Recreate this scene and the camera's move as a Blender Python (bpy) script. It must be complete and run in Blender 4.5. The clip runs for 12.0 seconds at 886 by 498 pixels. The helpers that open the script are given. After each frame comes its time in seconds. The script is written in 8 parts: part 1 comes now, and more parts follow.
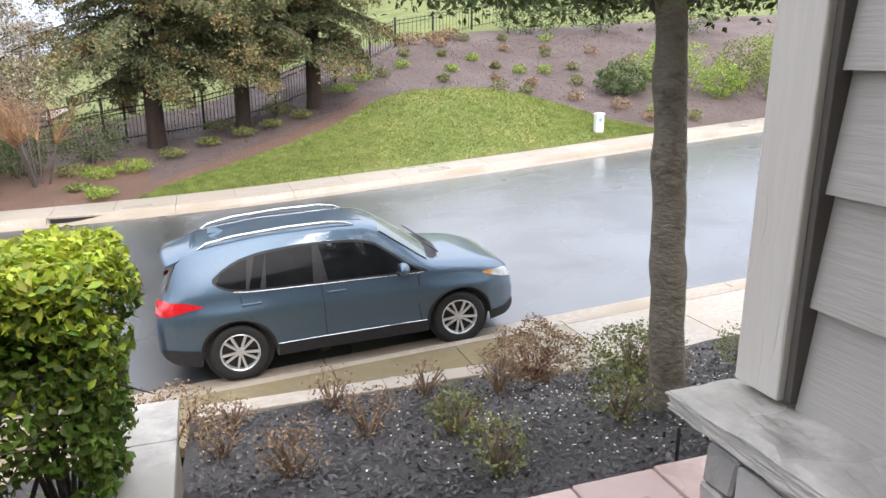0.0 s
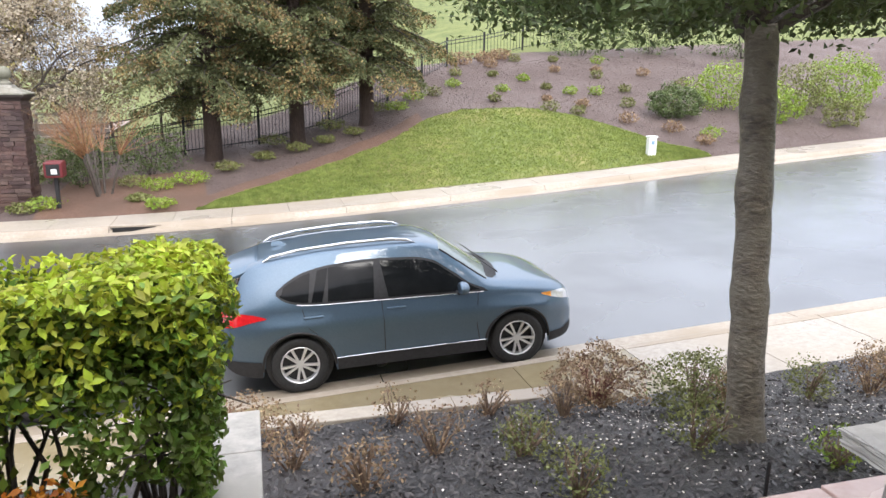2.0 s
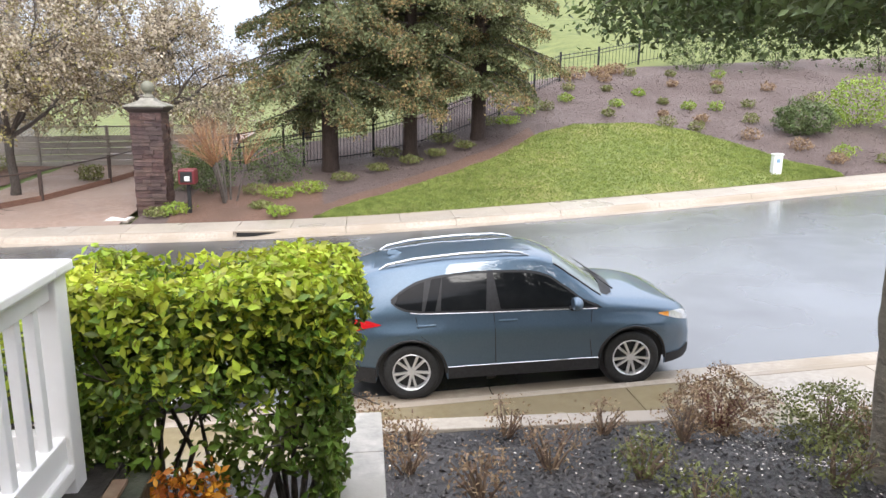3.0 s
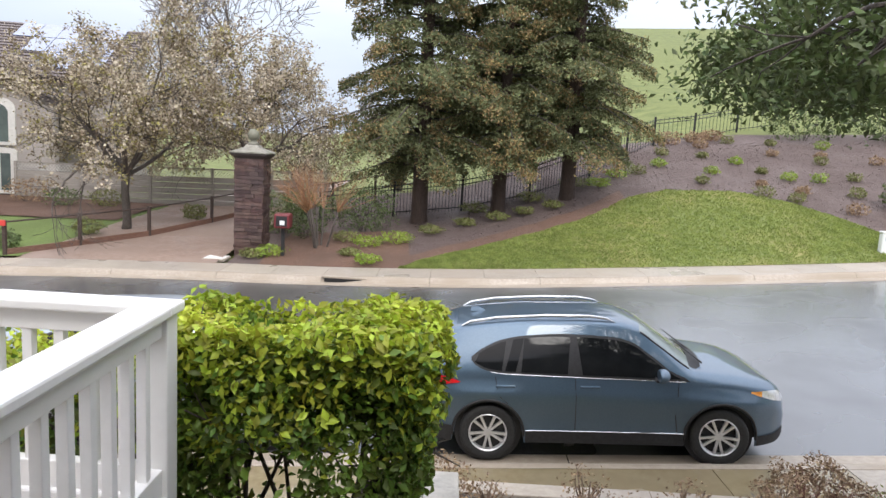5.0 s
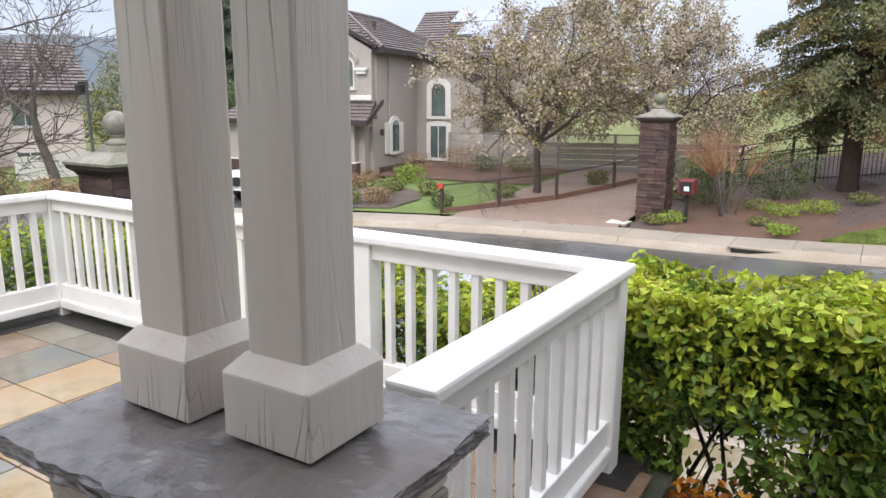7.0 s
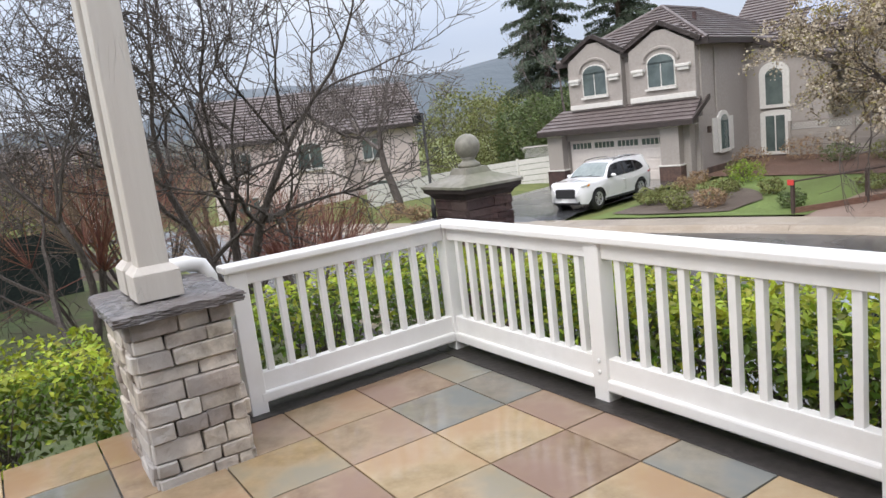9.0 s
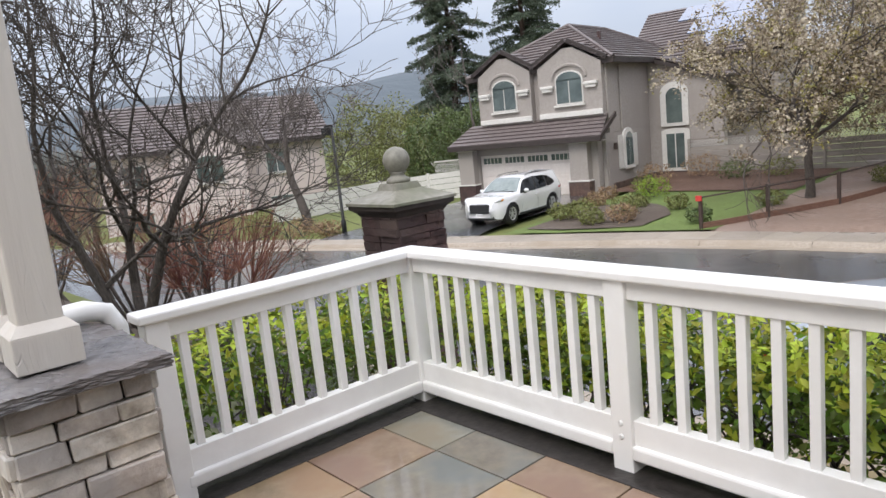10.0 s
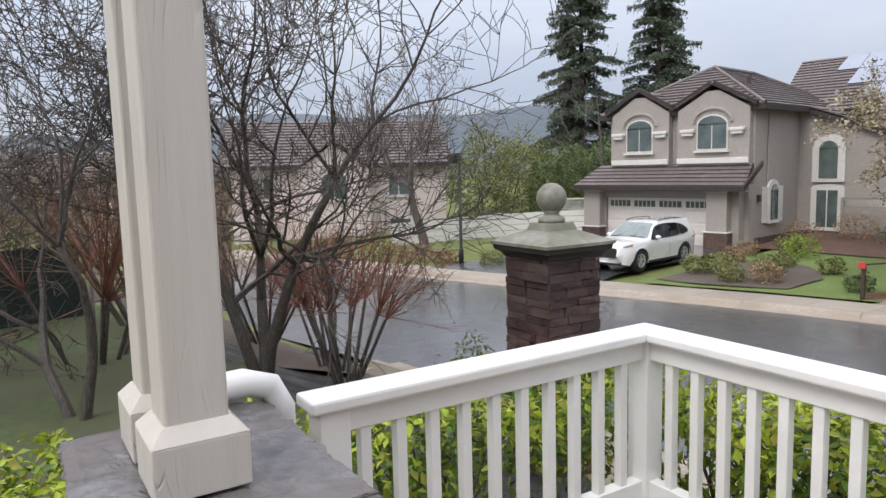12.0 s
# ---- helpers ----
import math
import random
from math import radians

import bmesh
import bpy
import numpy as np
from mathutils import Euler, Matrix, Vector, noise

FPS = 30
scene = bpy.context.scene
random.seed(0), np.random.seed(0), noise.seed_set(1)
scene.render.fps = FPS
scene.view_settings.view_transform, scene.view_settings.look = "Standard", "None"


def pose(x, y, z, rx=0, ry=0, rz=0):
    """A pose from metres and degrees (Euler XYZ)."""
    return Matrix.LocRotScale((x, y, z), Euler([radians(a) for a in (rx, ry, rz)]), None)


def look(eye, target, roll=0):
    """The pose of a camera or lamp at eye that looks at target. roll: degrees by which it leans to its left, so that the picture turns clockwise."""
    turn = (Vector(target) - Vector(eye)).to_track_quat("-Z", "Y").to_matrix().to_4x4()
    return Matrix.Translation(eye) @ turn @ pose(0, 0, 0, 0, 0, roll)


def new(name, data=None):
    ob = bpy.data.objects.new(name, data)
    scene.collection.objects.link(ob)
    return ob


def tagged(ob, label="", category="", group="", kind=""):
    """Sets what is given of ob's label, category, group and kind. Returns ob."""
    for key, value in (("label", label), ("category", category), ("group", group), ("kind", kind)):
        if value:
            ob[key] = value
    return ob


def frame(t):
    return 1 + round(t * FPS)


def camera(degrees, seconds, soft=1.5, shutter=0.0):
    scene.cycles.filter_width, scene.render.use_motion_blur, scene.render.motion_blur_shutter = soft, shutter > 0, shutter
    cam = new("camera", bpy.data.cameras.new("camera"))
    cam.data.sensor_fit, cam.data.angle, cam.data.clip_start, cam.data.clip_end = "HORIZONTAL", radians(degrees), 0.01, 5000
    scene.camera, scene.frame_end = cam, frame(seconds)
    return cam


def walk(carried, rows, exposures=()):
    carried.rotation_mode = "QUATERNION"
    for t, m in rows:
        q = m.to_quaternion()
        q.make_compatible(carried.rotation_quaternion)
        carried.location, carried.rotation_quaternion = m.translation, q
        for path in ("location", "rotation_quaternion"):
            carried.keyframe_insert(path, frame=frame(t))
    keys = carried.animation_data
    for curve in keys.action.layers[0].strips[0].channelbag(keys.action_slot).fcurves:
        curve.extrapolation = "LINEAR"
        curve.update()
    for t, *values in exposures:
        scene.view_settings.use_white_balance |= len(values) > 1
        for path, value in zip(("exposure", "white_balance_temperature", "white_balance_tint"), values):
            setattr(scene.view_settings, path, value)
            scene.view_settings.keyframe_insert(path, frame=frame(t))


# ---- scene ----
cam = camera(64.6, 12.0)
PATH = [
    (0, (0.822, 0.929, 1.496), (1.442, 2.758, 0.976), -0.2),
    (0.5, (0.586, 0.959, 1.493), (1.205, 2.795, 0.999), -0.1),
    (1, (0.476, 0.982, 1.487), (1.136, 2.802, 0.987), 0.9),
    (1.5, (0.484, 0.995, 1.493), (1.097, 2.838, 1.018), 1.0),
    (2, (0.583, 0.992, 1.508), (1.097, 2.867, 1.038), 0.7),
    (2.5, (0.559, 0.993, 1.501), (0.902, 2.909, 1.042), 0.4),
    (3, (0.457, 1.006, 1.483), (0.683, 2.945, 1.049), 0.8),
    (3.2, (0.45, 0.951, 1.439), (0.643, 2.901, 1.039), 0.1),
    (4.8, (0.411, 0.994, 1.512), (0.464, 2.972, 1.216), 3.4),
    (5, (0.404, 0.98, 1.52), (0.394, 2.959, 1.231), 3.3),
    (5.5, (0.373, 0.955, 1.515), (0.148, 2.92, 1.219), 3.0),
    (6, (0.329, 0.942, 1.511), (-0.176, 2.849, 1.185), 2.3),
    (6.5, (0.251, 0.901, 1.508), (-0.57, 2.685, 1.13), 1.2),
    (7, (0.197, 0.901, 1.52), (-0.841, 2.559, 1.1), 0.2),
    (7.5, (0.138, 0.997, 1.511), (-1.11, 2.49, 1.051), -1.2),
    (7.7, (0.106, 1.047, 1.515), (-1.211, 2.48, 1.055), -1.8),
    (9.3, (-1.07, 1.041, 1.495), (-2.745, 2.081, 1.16), -7.2),
    (9.5, (-1.231, 1.087, 1.519), (-2.873, 2.179, 1.188), -7.3),
    (10, (-1.638, 1.189, 1.512), (-3.132, 2.475, 1.174), -6.0),
    (10.5, (-1.973, 1.329, 1.494), (-3.345, 2.749, 1.18), -4.2),
    (11, (-2.142, 1.439, 1.55), (-3.343, 3.015, 1.284), -0.9),
    (11.5, (-2.471, 1.368, 1.558), (-3.92, 2.728, 1.334), -0.4),
    (12, (-2.7, 1.32, 1.563), (-4.38, 2.381, 1.331), -1.5),
]
walk(cam, [(t, look(eye, target, roll)) for t, eye, target, roll in PATH],
     exposures=((0, 0.80), (3.2, 0.75), (5.0, 0.38), (6.2, 0.36), (7.5, 0.45), (9.3, 0.08), (10.0, 0.04), (10.6, -0.06), (12, -0.06)))

# ---- world and sun: overcast sky after rain ----
world = bpy.data.worlds.new("overcast_sky")
scene.world = world
world.use_nodes = True
wt = world.node_tree
wt.nodes.clear()
w_out = wt.nodes.new("ShaderNodeOutputWorld")
w_bg = wt.nodes.new("ShaderNodeBackground")
w_sky = wt.nodes.new("ShaderNodeTexSky")
w_sky.sky_type = "NISHITA"
w_sky.sun_disc = False
w_sky.sun_elevation = radians(48)
w_sky.sun_rotation = radians(200)
w_sky.air_density, w_sky.dust_density, w_sky.ozone_density = 1.0, 3.0, 1.0
w_mix = wt.nodes.new("ShaderNodeMix")
w_mix.data_type = "RGBA"
w_mix.inputs[0].default_value = 0.86
w_co = wt.nodes.new("ShaderNodeTexCoord")
w_map = wt.nodes.new("ShaderNodeMapping")
w_map.inputs["Scale"].default_value = (1.0, 1.0, 3.2)
w_cl = wt.nodes.new("ShaderNodeTexNoise")
w_cl.inputs["Scale"].default_value = 2.3
w_cl.inputs["Detail"].default_value = 6.0
w_ramp = wt.nodes.new("ShaderNodeValToRGB")
w_ramp.color_ramp.elements[0].position, w_ramp.color_ramp.elements[0].color = 0.30, (6.4, 7.3, 9.2, 1)
w_ramp.color_ramp.elements[1].position, w_ramp.color_ramp.elements[1].color = 0.70, (8.1, 8.7, 9.9, 1)
wt.links.new(w_co.outputs["Generated"], w_map.inputs["Vector"])
wt.links.new(w_map.outputs["Vector"], w_cl.inputs["Vector"])
wt.links.new(w_cl.outputs["Fac"], w_ramp.inputs["Fac"])
wt.links.new(w_sky.outputs["Color"], w_mix.inputs["A"])
wt.links.new(w_ramp.outputs["Color"], w_mix.inputs["B"])
w_sep = wt.nodes.new("ShaderNodeSeparateXYZ")
w_up = wt.nodes.new("ShaderNodeMapRange")
w_up.inputs["From Min"].default_value, w_up.inputs["From Max"].default_value = 0.10, 1.0
w_up.inputs["To Min"].default_value, w_up.inputs["To Max"].default_value = 0.88, 2.7
w_tone = wt.nodes.new("ShaderNodeMix")
w_tone.data_type = "RGBA"
w_tone.inputs["A"].default_value = (1.0, 1.0, 1.0, 1)
w_tone.inputs["B"].default_value = (1.09, 1.0, 0.92, 1)
w_mul = wt.nodes.new("ShaderNodeVectorMath")
w_mul.operation = "MULTIPLY"
w_sc = wt.nodes.new("ShaderNodeVectorMath")
w_sc.operation = "SCALE"
w_fr = wt.nodes.new("ShaderNodeMapRange")
w_fr.inputs["From Min"].default_value, w_fr.inputs["From Max"].default_value = 0.10, 0.6
wt.links.new(w_co.outputs["Generated"], w_sep.inputs["Vector"])
wt.links.new(w_sep.outputs["Z"], w_up.inputs["Value"])
wt.links.new(w_sep.outputs["Z"], w_fr.inputs["Value"])
wt.links.new(w_fr.outputs["Result"], w_tone.inputs[0])
wt.links.new(w_mix.outputs["Result"], w_mul.inputs[0])
wt.links.new(w_tone.outputs["Result"], w_mul.inputs[1])
wt.links.new(w_mul.outputs["Vector"], w_sc.inputs[0])
wt.links.new(w_up.outputs["Result"], w_sc.inputs["Scale"])
wt.links.new(w_sc.outputs["Vector"], w_bg.inputs["Color"])
w_bg.inputs["Strength"].default_value = 0.105
wt.links.new(w_bg.outputs["Background"], w_out.inputs["Surface"])

sun = new("sun", bpy.data.lights.new("sun", "SUN"))
sun.data.energy, sun.data.angle, sun.data.color = 1.5, radians(25), (1.0, 0.97, 0.93)
sun.matrix_world = pose(0, 0, 30, 42, 0, 20)


# ---- material helper ----
def rgb(c):
    return (c[0], c[1], c[2], 1.0)


def stuff_mat(name, dark, light, scale=8.0, rough=(0.6, 0.85), metal=0.0, bump=0.3, bump_scale=None, big=None,
              big_scale=0.6, island=0.0, each=0.0, stretch=(1, 1, 1), coat=0.0, dist=0.02, detail=6.0):
    """Two-scale procedural surface: fine noise between two colours, a broad stain, relief, and per-piece variation."""
    m = bpy.data.materials.new(name)
    m.use_nodes = True
    t = m.node_tree
    n, k = t.nodes, t.links
    b = n["Principled BSDF"]
    co = n.new("ShaderNodeTexCoord")
    mp = n.new("ShaderNodeMapping")
    mp.inputs["Scale"].default_value = stretch
    k.new(co.outputs["Object"], mp.inputs["Vector"])
    fine = n.new("ShaderNodeTexNoise")
    fine.inputs["Scale"].default_value, fine.inputs["Detail"].default_value = scale, detail
    fine.inputs["Roughness"].default_value = 0.65
    k.new(mp.outputs["Vector"], fine.inputs["Vector"])
    ramp = n.new("ShaderNodeValToRGB")
    ramp.color_ramp.elements[0].position, ramp.color_ramp.elements[0].color = 0.32, rgb(dark)
    ramp.color_ramp.elements[1].position, ramp.color_ramp.elements[1].color = 0.68, rgb(light)
    k.new(fine.outputs["Fac"], ramp.inputs["Fac"])
    colour = ramp.outputs["Color"]
    broad = n.new("ShaderNodeTexNoise")
    broad.inputs["Scale"].default_value, broad.inputs["Detail"].default_value = big_scale, 3.0
    k.new(mp.outputs["Vector"], broad.inputs["Vector"])
    if big:
        r2 = n.new("ShaderNodeValToRGB")
        r2.color_ramp.elements[0].position, r2.color_ramp.elements[1].position = 0.42, 0.62
        k.new(broad.outputs["Fac"], r2.inputs["Fac"])
        mx = n.new("ShaderNodeMix")
        mx.data_type = "RGBA"
        k.new(r2.outputs["Color"], mx.inputs[0])
        k.new(colour, mx.inputs["A"])
        mx.inputs["B"].default_value = rgb(big)
        colour = mx.outputs["Result"]
    if island or each:
        hsv = n.new("ShaderNodeHueSaturation")
        src = n.new("ShaderNodeNewGeometry").outputs["Random Per Island"] if island else n.new("ShaderNodeObjectInfo").outputs["Random"]
        amount = island or each
        mr = n.new("ShaderNodeMapRange")
        mr.inputs["To Min"].default_value, mr.inputs["To Max"].default_value = 1 - amount, 1 + amount
        k.new(src, mr.inputs["Value"])
        k.new(mr.outputs["Result"], hsv.inputs["Value"])
        mh = n.new("ShaderNodeMapRange")
        mh.inputs["To Min"].default_value, mh.inputs["To Max"].default_value = 0.5 - amount * 0.05, 0.5 + amount * 0.05
        k.new(src, mh.inputs["Value"])
        k.new(mh.outputs["Result"], hsv.inputs["Hue"])
        k.new(colour, hsv.inputs["Color"])
        colour = hsv.outputs["Color"]
    k.new(colour, b.inputs["Base Color"])
    rr = n.new("ShaderNodeMapRange")
    rr.inputs["To Min"].default_value, rr.inputs["To Max"].default_value = rough
    rr.inputs["From Min"].default_value, rr.inputs["From Max"].default_value = 0.35, 0.65
    k.new(broad.outputs["Fac"], rr.inputs["Value"])
    k.new(rr.outputs["Result"], b.inputs["Roughness"])
    b.inputs["Metallic"].default_value = metal
    b.inputs["Coat Weight"].default_value = coat
    b.inputs["Coat Roughness"].default_value = 0.03
    if bump:
        bn = n.new("ShaderNodeTexNoise")
        bn.inputs["Scale"].default_value, bn.inputs["Detail"].default_value = bump_scale or scale * 1.7, 5.0
        k.new(mp.outputs["Vector"], bn.inputs["Vector"])
        bp = n.new("ShaderNodeBump")
        bp.inputs["Strength"].default_value, bp.inputs["Distance"].default_value = bump, dist
        k.new(bn.outputs["Fac"], bp.inputs["Height"])
        k.new(bp.outputs["Normal"], b.inputs["Normal"])
    return m


def plain(name, colour, rough=0.5, metal=0.0, coat=0.0):
    """A small plain part: slight mottling only."""
    lo = tuple(c * 0.9 for c in colour)
    return stuff_mat(name, lo, colour, 30.0, (rough * 0.9, min(1, rough * 1.1)), metal, 0.0, coat=coat)


def leaf_mat(name, dark, light, rough=0.45, vary=0.45, through_light=0.25):
    m = stuff_mat(name, dark, light, 3.0, (rough, rough + 0.15), 0.0, 0.0, island=vary)
    t = m.node_tree
    b = t.nodes["Principled BSDF"]
    tr = t.nodes.new("ShaderNodeBsdfTranslucent")
    src = b.inputs["Base Color"].links[0].from_socket
    t.links.new(src, tr.inputs["Color"])
    mx = t.nodes.new("ShaderNodeMixShader")
    mx.inputs[0].default_value = through_light
    out = t.nodes["Material Output"]
    t.links.new(b.outputs[0], mx.inputs[1])
    t.links.new(tr.outputs[0], mx.inputs[2])
    t.links.new(mx.outputs[0], out.inputs["Surface"])
    return m


M = {}
M["asphalt"] = stuff_mat("wet_asphalt", (0.042, 0.044, 0.047), (0.082, 0.084, 0.088), 60, (0.16, 0.36), 0, 0.12, 120, (0.040, 0.041, 0.044), 0.35, dist=0.004)
wet = M["asphalt"].node_tree.nodes["Principled BSDF"]
wet.inputs["Coat Weight"].default_value, wet.inputs["Coat Roughness"].default_value = 1.0, 0.27
M["concrete"] = stuff_mat("wet_concrete", (0.26, 0.225, 0.185), (0.41, 0.365, 0.31), 14, (0.25, 0.6), 0, 0.15, 80, (0.33, 0.285, 0.23), 0.5, each=0.08, dist=0.005)
M["wet_brown"] = stuff_mat("muddy_wet_concrete", (0.17, 0.135, 0.075), (0.25, 0.205, 0.125), 6, (0.06, 0.3), 0, 0.1, 60, (0.21, 0.17, 0.10), 0.8, each=0.06, dist=0.003)
M["kerb"] = stuff_mat("kerb_concrete", (0.28, 0.235, 0.185), (0.40, 0.345, 0.28), 14, (0.35, 0.7), 0, 0.2, 80, (0.30, 0.25, 0.19), 0.7, dist=0.006)
M["stone_top"] = stuff_mat("weathered_concrete_cap", (0.26, 0.25, 0.23), (0.52, 0.49, 0.45), 9, (0.2, 0.6), 0, 0.25, 40, (0.38, 0.36, 0.32), 1.6, dist=0.01)
M["grass"] = stuff_mat("lawn_soil", (0.10, 0.13, 0.03), (0.20, 0.23, 0.06), 5, (0.8, 0.95), 0, 0.5, 90, (0.25, 0.225, 0.085), 0.45)
M["green_lawn"] = stuff_mat("deep_green_lawn", (0.085, 0.135, 0.030), (0.165, 0.225, 0.055), 9, (0.8, 0.95), 0, 0.6, 70, (0.11, 0.15, 0.04), 0.5)
M["meadow"] = stuff_mat("spring_meadow", (0.085, 0.110, 0.028), (0.175, 0.195, 0.060), 1.1, (0.9, 1.0), 0, 0.4, 20, (0.145, 0.165, 0.05), 0.05)
M["ground"] = stuff_mat("garden_soil", (0.06, 0.045, 0.035), (0.14, 0.11, 0.085), 7, (0.7, 0.95), 0, 0.5, 60, (0.09, 0.07, 0.055), 0.3)
M["mulch"] = stuff_mat("purple_brown_bark_mulch", (0.050, 0.035, 0.031), (0.175, 0.126, 0.112), 16, (0.7, 0.95), 0, 0.8, 45, (0.10, 0.072, 0.064), 0.4, dist=0.04)
M["mulch_red"] = stuff_mat("reddish_bark_mulch", (0.065, 0.035, 0.022), (0.19, 0.105, 0.07), 16, (0.7, 0.95), 0, 0.8, 45, (0.11, 0.065, 0.045), 0.5, dist=0.04)
M["mulch_dark"] = stuff_mat("wet_dark_bark_mulch", (0.020, 0.018, 0.018), (0.078, 0.070, 0.068), 22, (0.35, 0.8), 0, 0.9, 55, (0.022, 0.021, 0.022), 0.9, dist=0.03)
M["paver"] = stuff_mat("tan_driveway_paver", (0.185, 0.128, 0.098), (0.33, 0.235, 0.185), 6, (0.35, 0.7), 0, 0.5, 25, (0.25, 0.185, 0.15), 0.4)
M["white_paint"] = stuff_mat("aged_white_paint", (0.75, 0.745, 0.73), (0.86, 0.857, 0.845), 5, (0.28, 0.5), 0, 0.12, 26, (0.78, 0.77, 0.745), 1.7, dist=0.004)
M["grey_paint"] = stuff_mat("taupe_painted_timber", (0.545, 0.51, 0.465), (0.585, 0.55, 0.505), 4, (0.45, 0.65), 0, 0.5, 5, (0.55, 0.51, 0.465), 1.5, stretch=(7, 7, 0.7), dist=0.008)


def grained(m, density, depth):
    """Raised, cracked wood grain with knots showing through old paint."""
    t = m.node_tree
    n, k = t.nodes, t.links
    co = n.new("ShaderNodeTexCoord")
    mp = n.new("ShaderNodeMapping")
    mp.inputs["Scale"].default_value = (1.0, 1.0, 0.16)
    k.new(co.outputs["Object"], mp.inputs["Vector"])
    knot = n.new("ShaderNodeTexNoise")
    knot.inputs["Scale"].default_value, knot.inputs["Detail"].default_value = density, 1.5
    knot.inputs["Distortion"].default_value = 0.6
    k.new(mp.outputs["Vector"], knot.inputs["Vector"])
    mul = n.new("ShaderNodeMath")
    mul.operation = "MULTIPLY"
    mul.inputs[1].default_value = 26.0
    k.new(knot.outputs["Fac"], mul.inputs[0])
    frac = n.new("ShaderNodeMath")
    frac.operation = "PINGPONG"
    frac.inputs[1].default_value = 1.0
    k.new(mul.outputs[0], frac.inputs[0])
    ridge = n.new("ShaderNodeMapRange")
    ridge.inputs["From Max"].default_value = 0.22
    k.new(frac.outputs[0], ridge.inputs["Value"])
    where = n.new("ShaderNodeTexNoise")
    where.inputs["Scale"].default_value = 3.1
    k.new(co.outputs["Object"], where.inputs["Vector"])
    mask = n.new("ShaderNodeMapRange")
    mask.inputs["From Min"].default_value, mask.inputs["From Max"].default_value = 0.50, 0.64
    k.new(where.outputs["Fac"], mask.inputs["Value"])
    inv = n.new("ShaderNodeMath")
    inv.operation = "SUBTRACT"
    inv.inputs[0].default_value = 1.0
    k.new(ridge.outputs["Result"], inv.inputs[1])
    crack = n.new("ShaderNodeMath")
    crack.operation = "MULTIPLY"
    k.new(inv.outputs[0], crack.inputs[0])
    k.new(mask.outputs["Result"], crack.inputs[1])
    b = n["Principled BSDF"]
    old = b.inputs["Normal"].links[0].from_node
    bp = n.new("ShaderNodeBump")
    bp.invert = True
    bp.inputs["Strength"].default_value, bp.inputs["Distance"].default_value = 0.8, depth
    k.new(crack.outputs[0], bp.inputs["Height"])
    k.new(old.outputs["Normal"], bp.inputs["Normal"])
    k.new(bp.outputs["Normal"], b.inputs["Normal"])


grained(M["grey_paint"], 7.0, 0.004)
M["siding"] = stuff_mat("grey_beige_lap_siding", (0.37, 0.35, 0.32), (0.43, 0.41, 0.375), 6, (0.4, 0.6), 0, 0.35, 10, (0.39, 0.37, 0.335), 1.0, stretch=(1, 1, 14), dist=0.006)
M["slate_cap"] = stuff_mat("grey_flagstone_cap", (0.075, 0.072, 0.076), (0.215, 0.205, 0.205), 9, (0.16, 0.42), 0, 0.7, 16, (0.13, 0.112, 0.105), 3.0, dist=0.012)
M["ledge"] = stuff_mat("beige_grey_ledgestone", (0.20, 0.172, 0.150), (0.58, 0.515, 0.455), 7, (0.45, 0.75), 0, 0.9, 14, (0.37, 0.35, 0.335), 2.5, each=0.34, dist=0.02)
# Side lawn grass, darkened to paint in the shade of the brush.
M["shade_lawn"] = stuff_mat("lawn_painted_shade", (0.035, 0.055, 0.018), (0.09, 0.12, 0.035), 6, (0.8, 0.95), 0, 0.5, 60, (0.07, 0.075, 0.035), 0.6)
M["coping"] = stuff_mat("mossy_dark_coping", (0.045, 0.05, 0.04), (0.12, 0.12, 0.095), 9, (0.3, 0.6), 0, 0.5, 16, (0.06, 0.075, 0.04), 1.6)
M["mortar"] = stuff_mat("recessed_mortar", (0.10, 0.09, 0.08), (0.17, 0.155, 0.14), 30, (0.8, 0.95), 0, 0.4)
M["slate_tile"] = stuff_mat("wet_slate_tile", (0.15, 0.115, 0.075), (0.33, 0.25, 0.15), 2.6, (0.05, 0.22), 0, 0.25, 14, (0.16, 0.165, 0.15), 1.3, each=0.35, dist=0.006)
M["grout"] = stuff_mat("dark_wet_grout", (0.018, 0.016, 0.015), (0.045, 0.039, 0.036), 20, (0.35, 0.65), 0, 0.2)
M["bark_dark"] = stuff_mat("wet_dark_bark", (0.030, 0.024, 0.020), (0.125, 0.102, 0.085), 14, (0.55, 0.85), 0, 0.8, 30, stretch=(3, 3, 0.7), dist=0.02)
M["bark_grey"] = stuff_mat("wet_grey_bark", (0.050, 0.040, 0.030), (0.23, 0.195, 0.145), 11, (0.35, 0.7), 0, 0.8, 22, (0.165, 0.145, 0.11), 3.2, stretch=(1, 1, 1.9), dist=0.02)
M["bark_red"] = stuff_mat("redwood_bark", (0.035, 0.022, 0.017), (0.10, 0.066, 0.05), 10, (0.7, 0.9), 0, 0.9, 20, stretch=(5, 5, 0.5), dist=0.05)
M["stem_red"] = stuff_mat("red_brown_stems", (0.14, 0.05, 0.035), (0.30, 0.13, 0.09), 6, (0.5, 0.7), 0, 0.3, island=0.3)
M["stem_orange"] = stuff_mat("orange_brown_stems", (0.20, 0.095, 0.045), (0.38, 0.21, 0.11), 6, (0.5, 0.7), 0, 0.3, island=0.3)
M["stem_tan"] = stuff_mat("tan_dry_stems", (0.13, 0.085, 0.055), (0.27, 0.19, 0.13), 8, (0.6, 0.8), 0, 0.3, island=0.3)
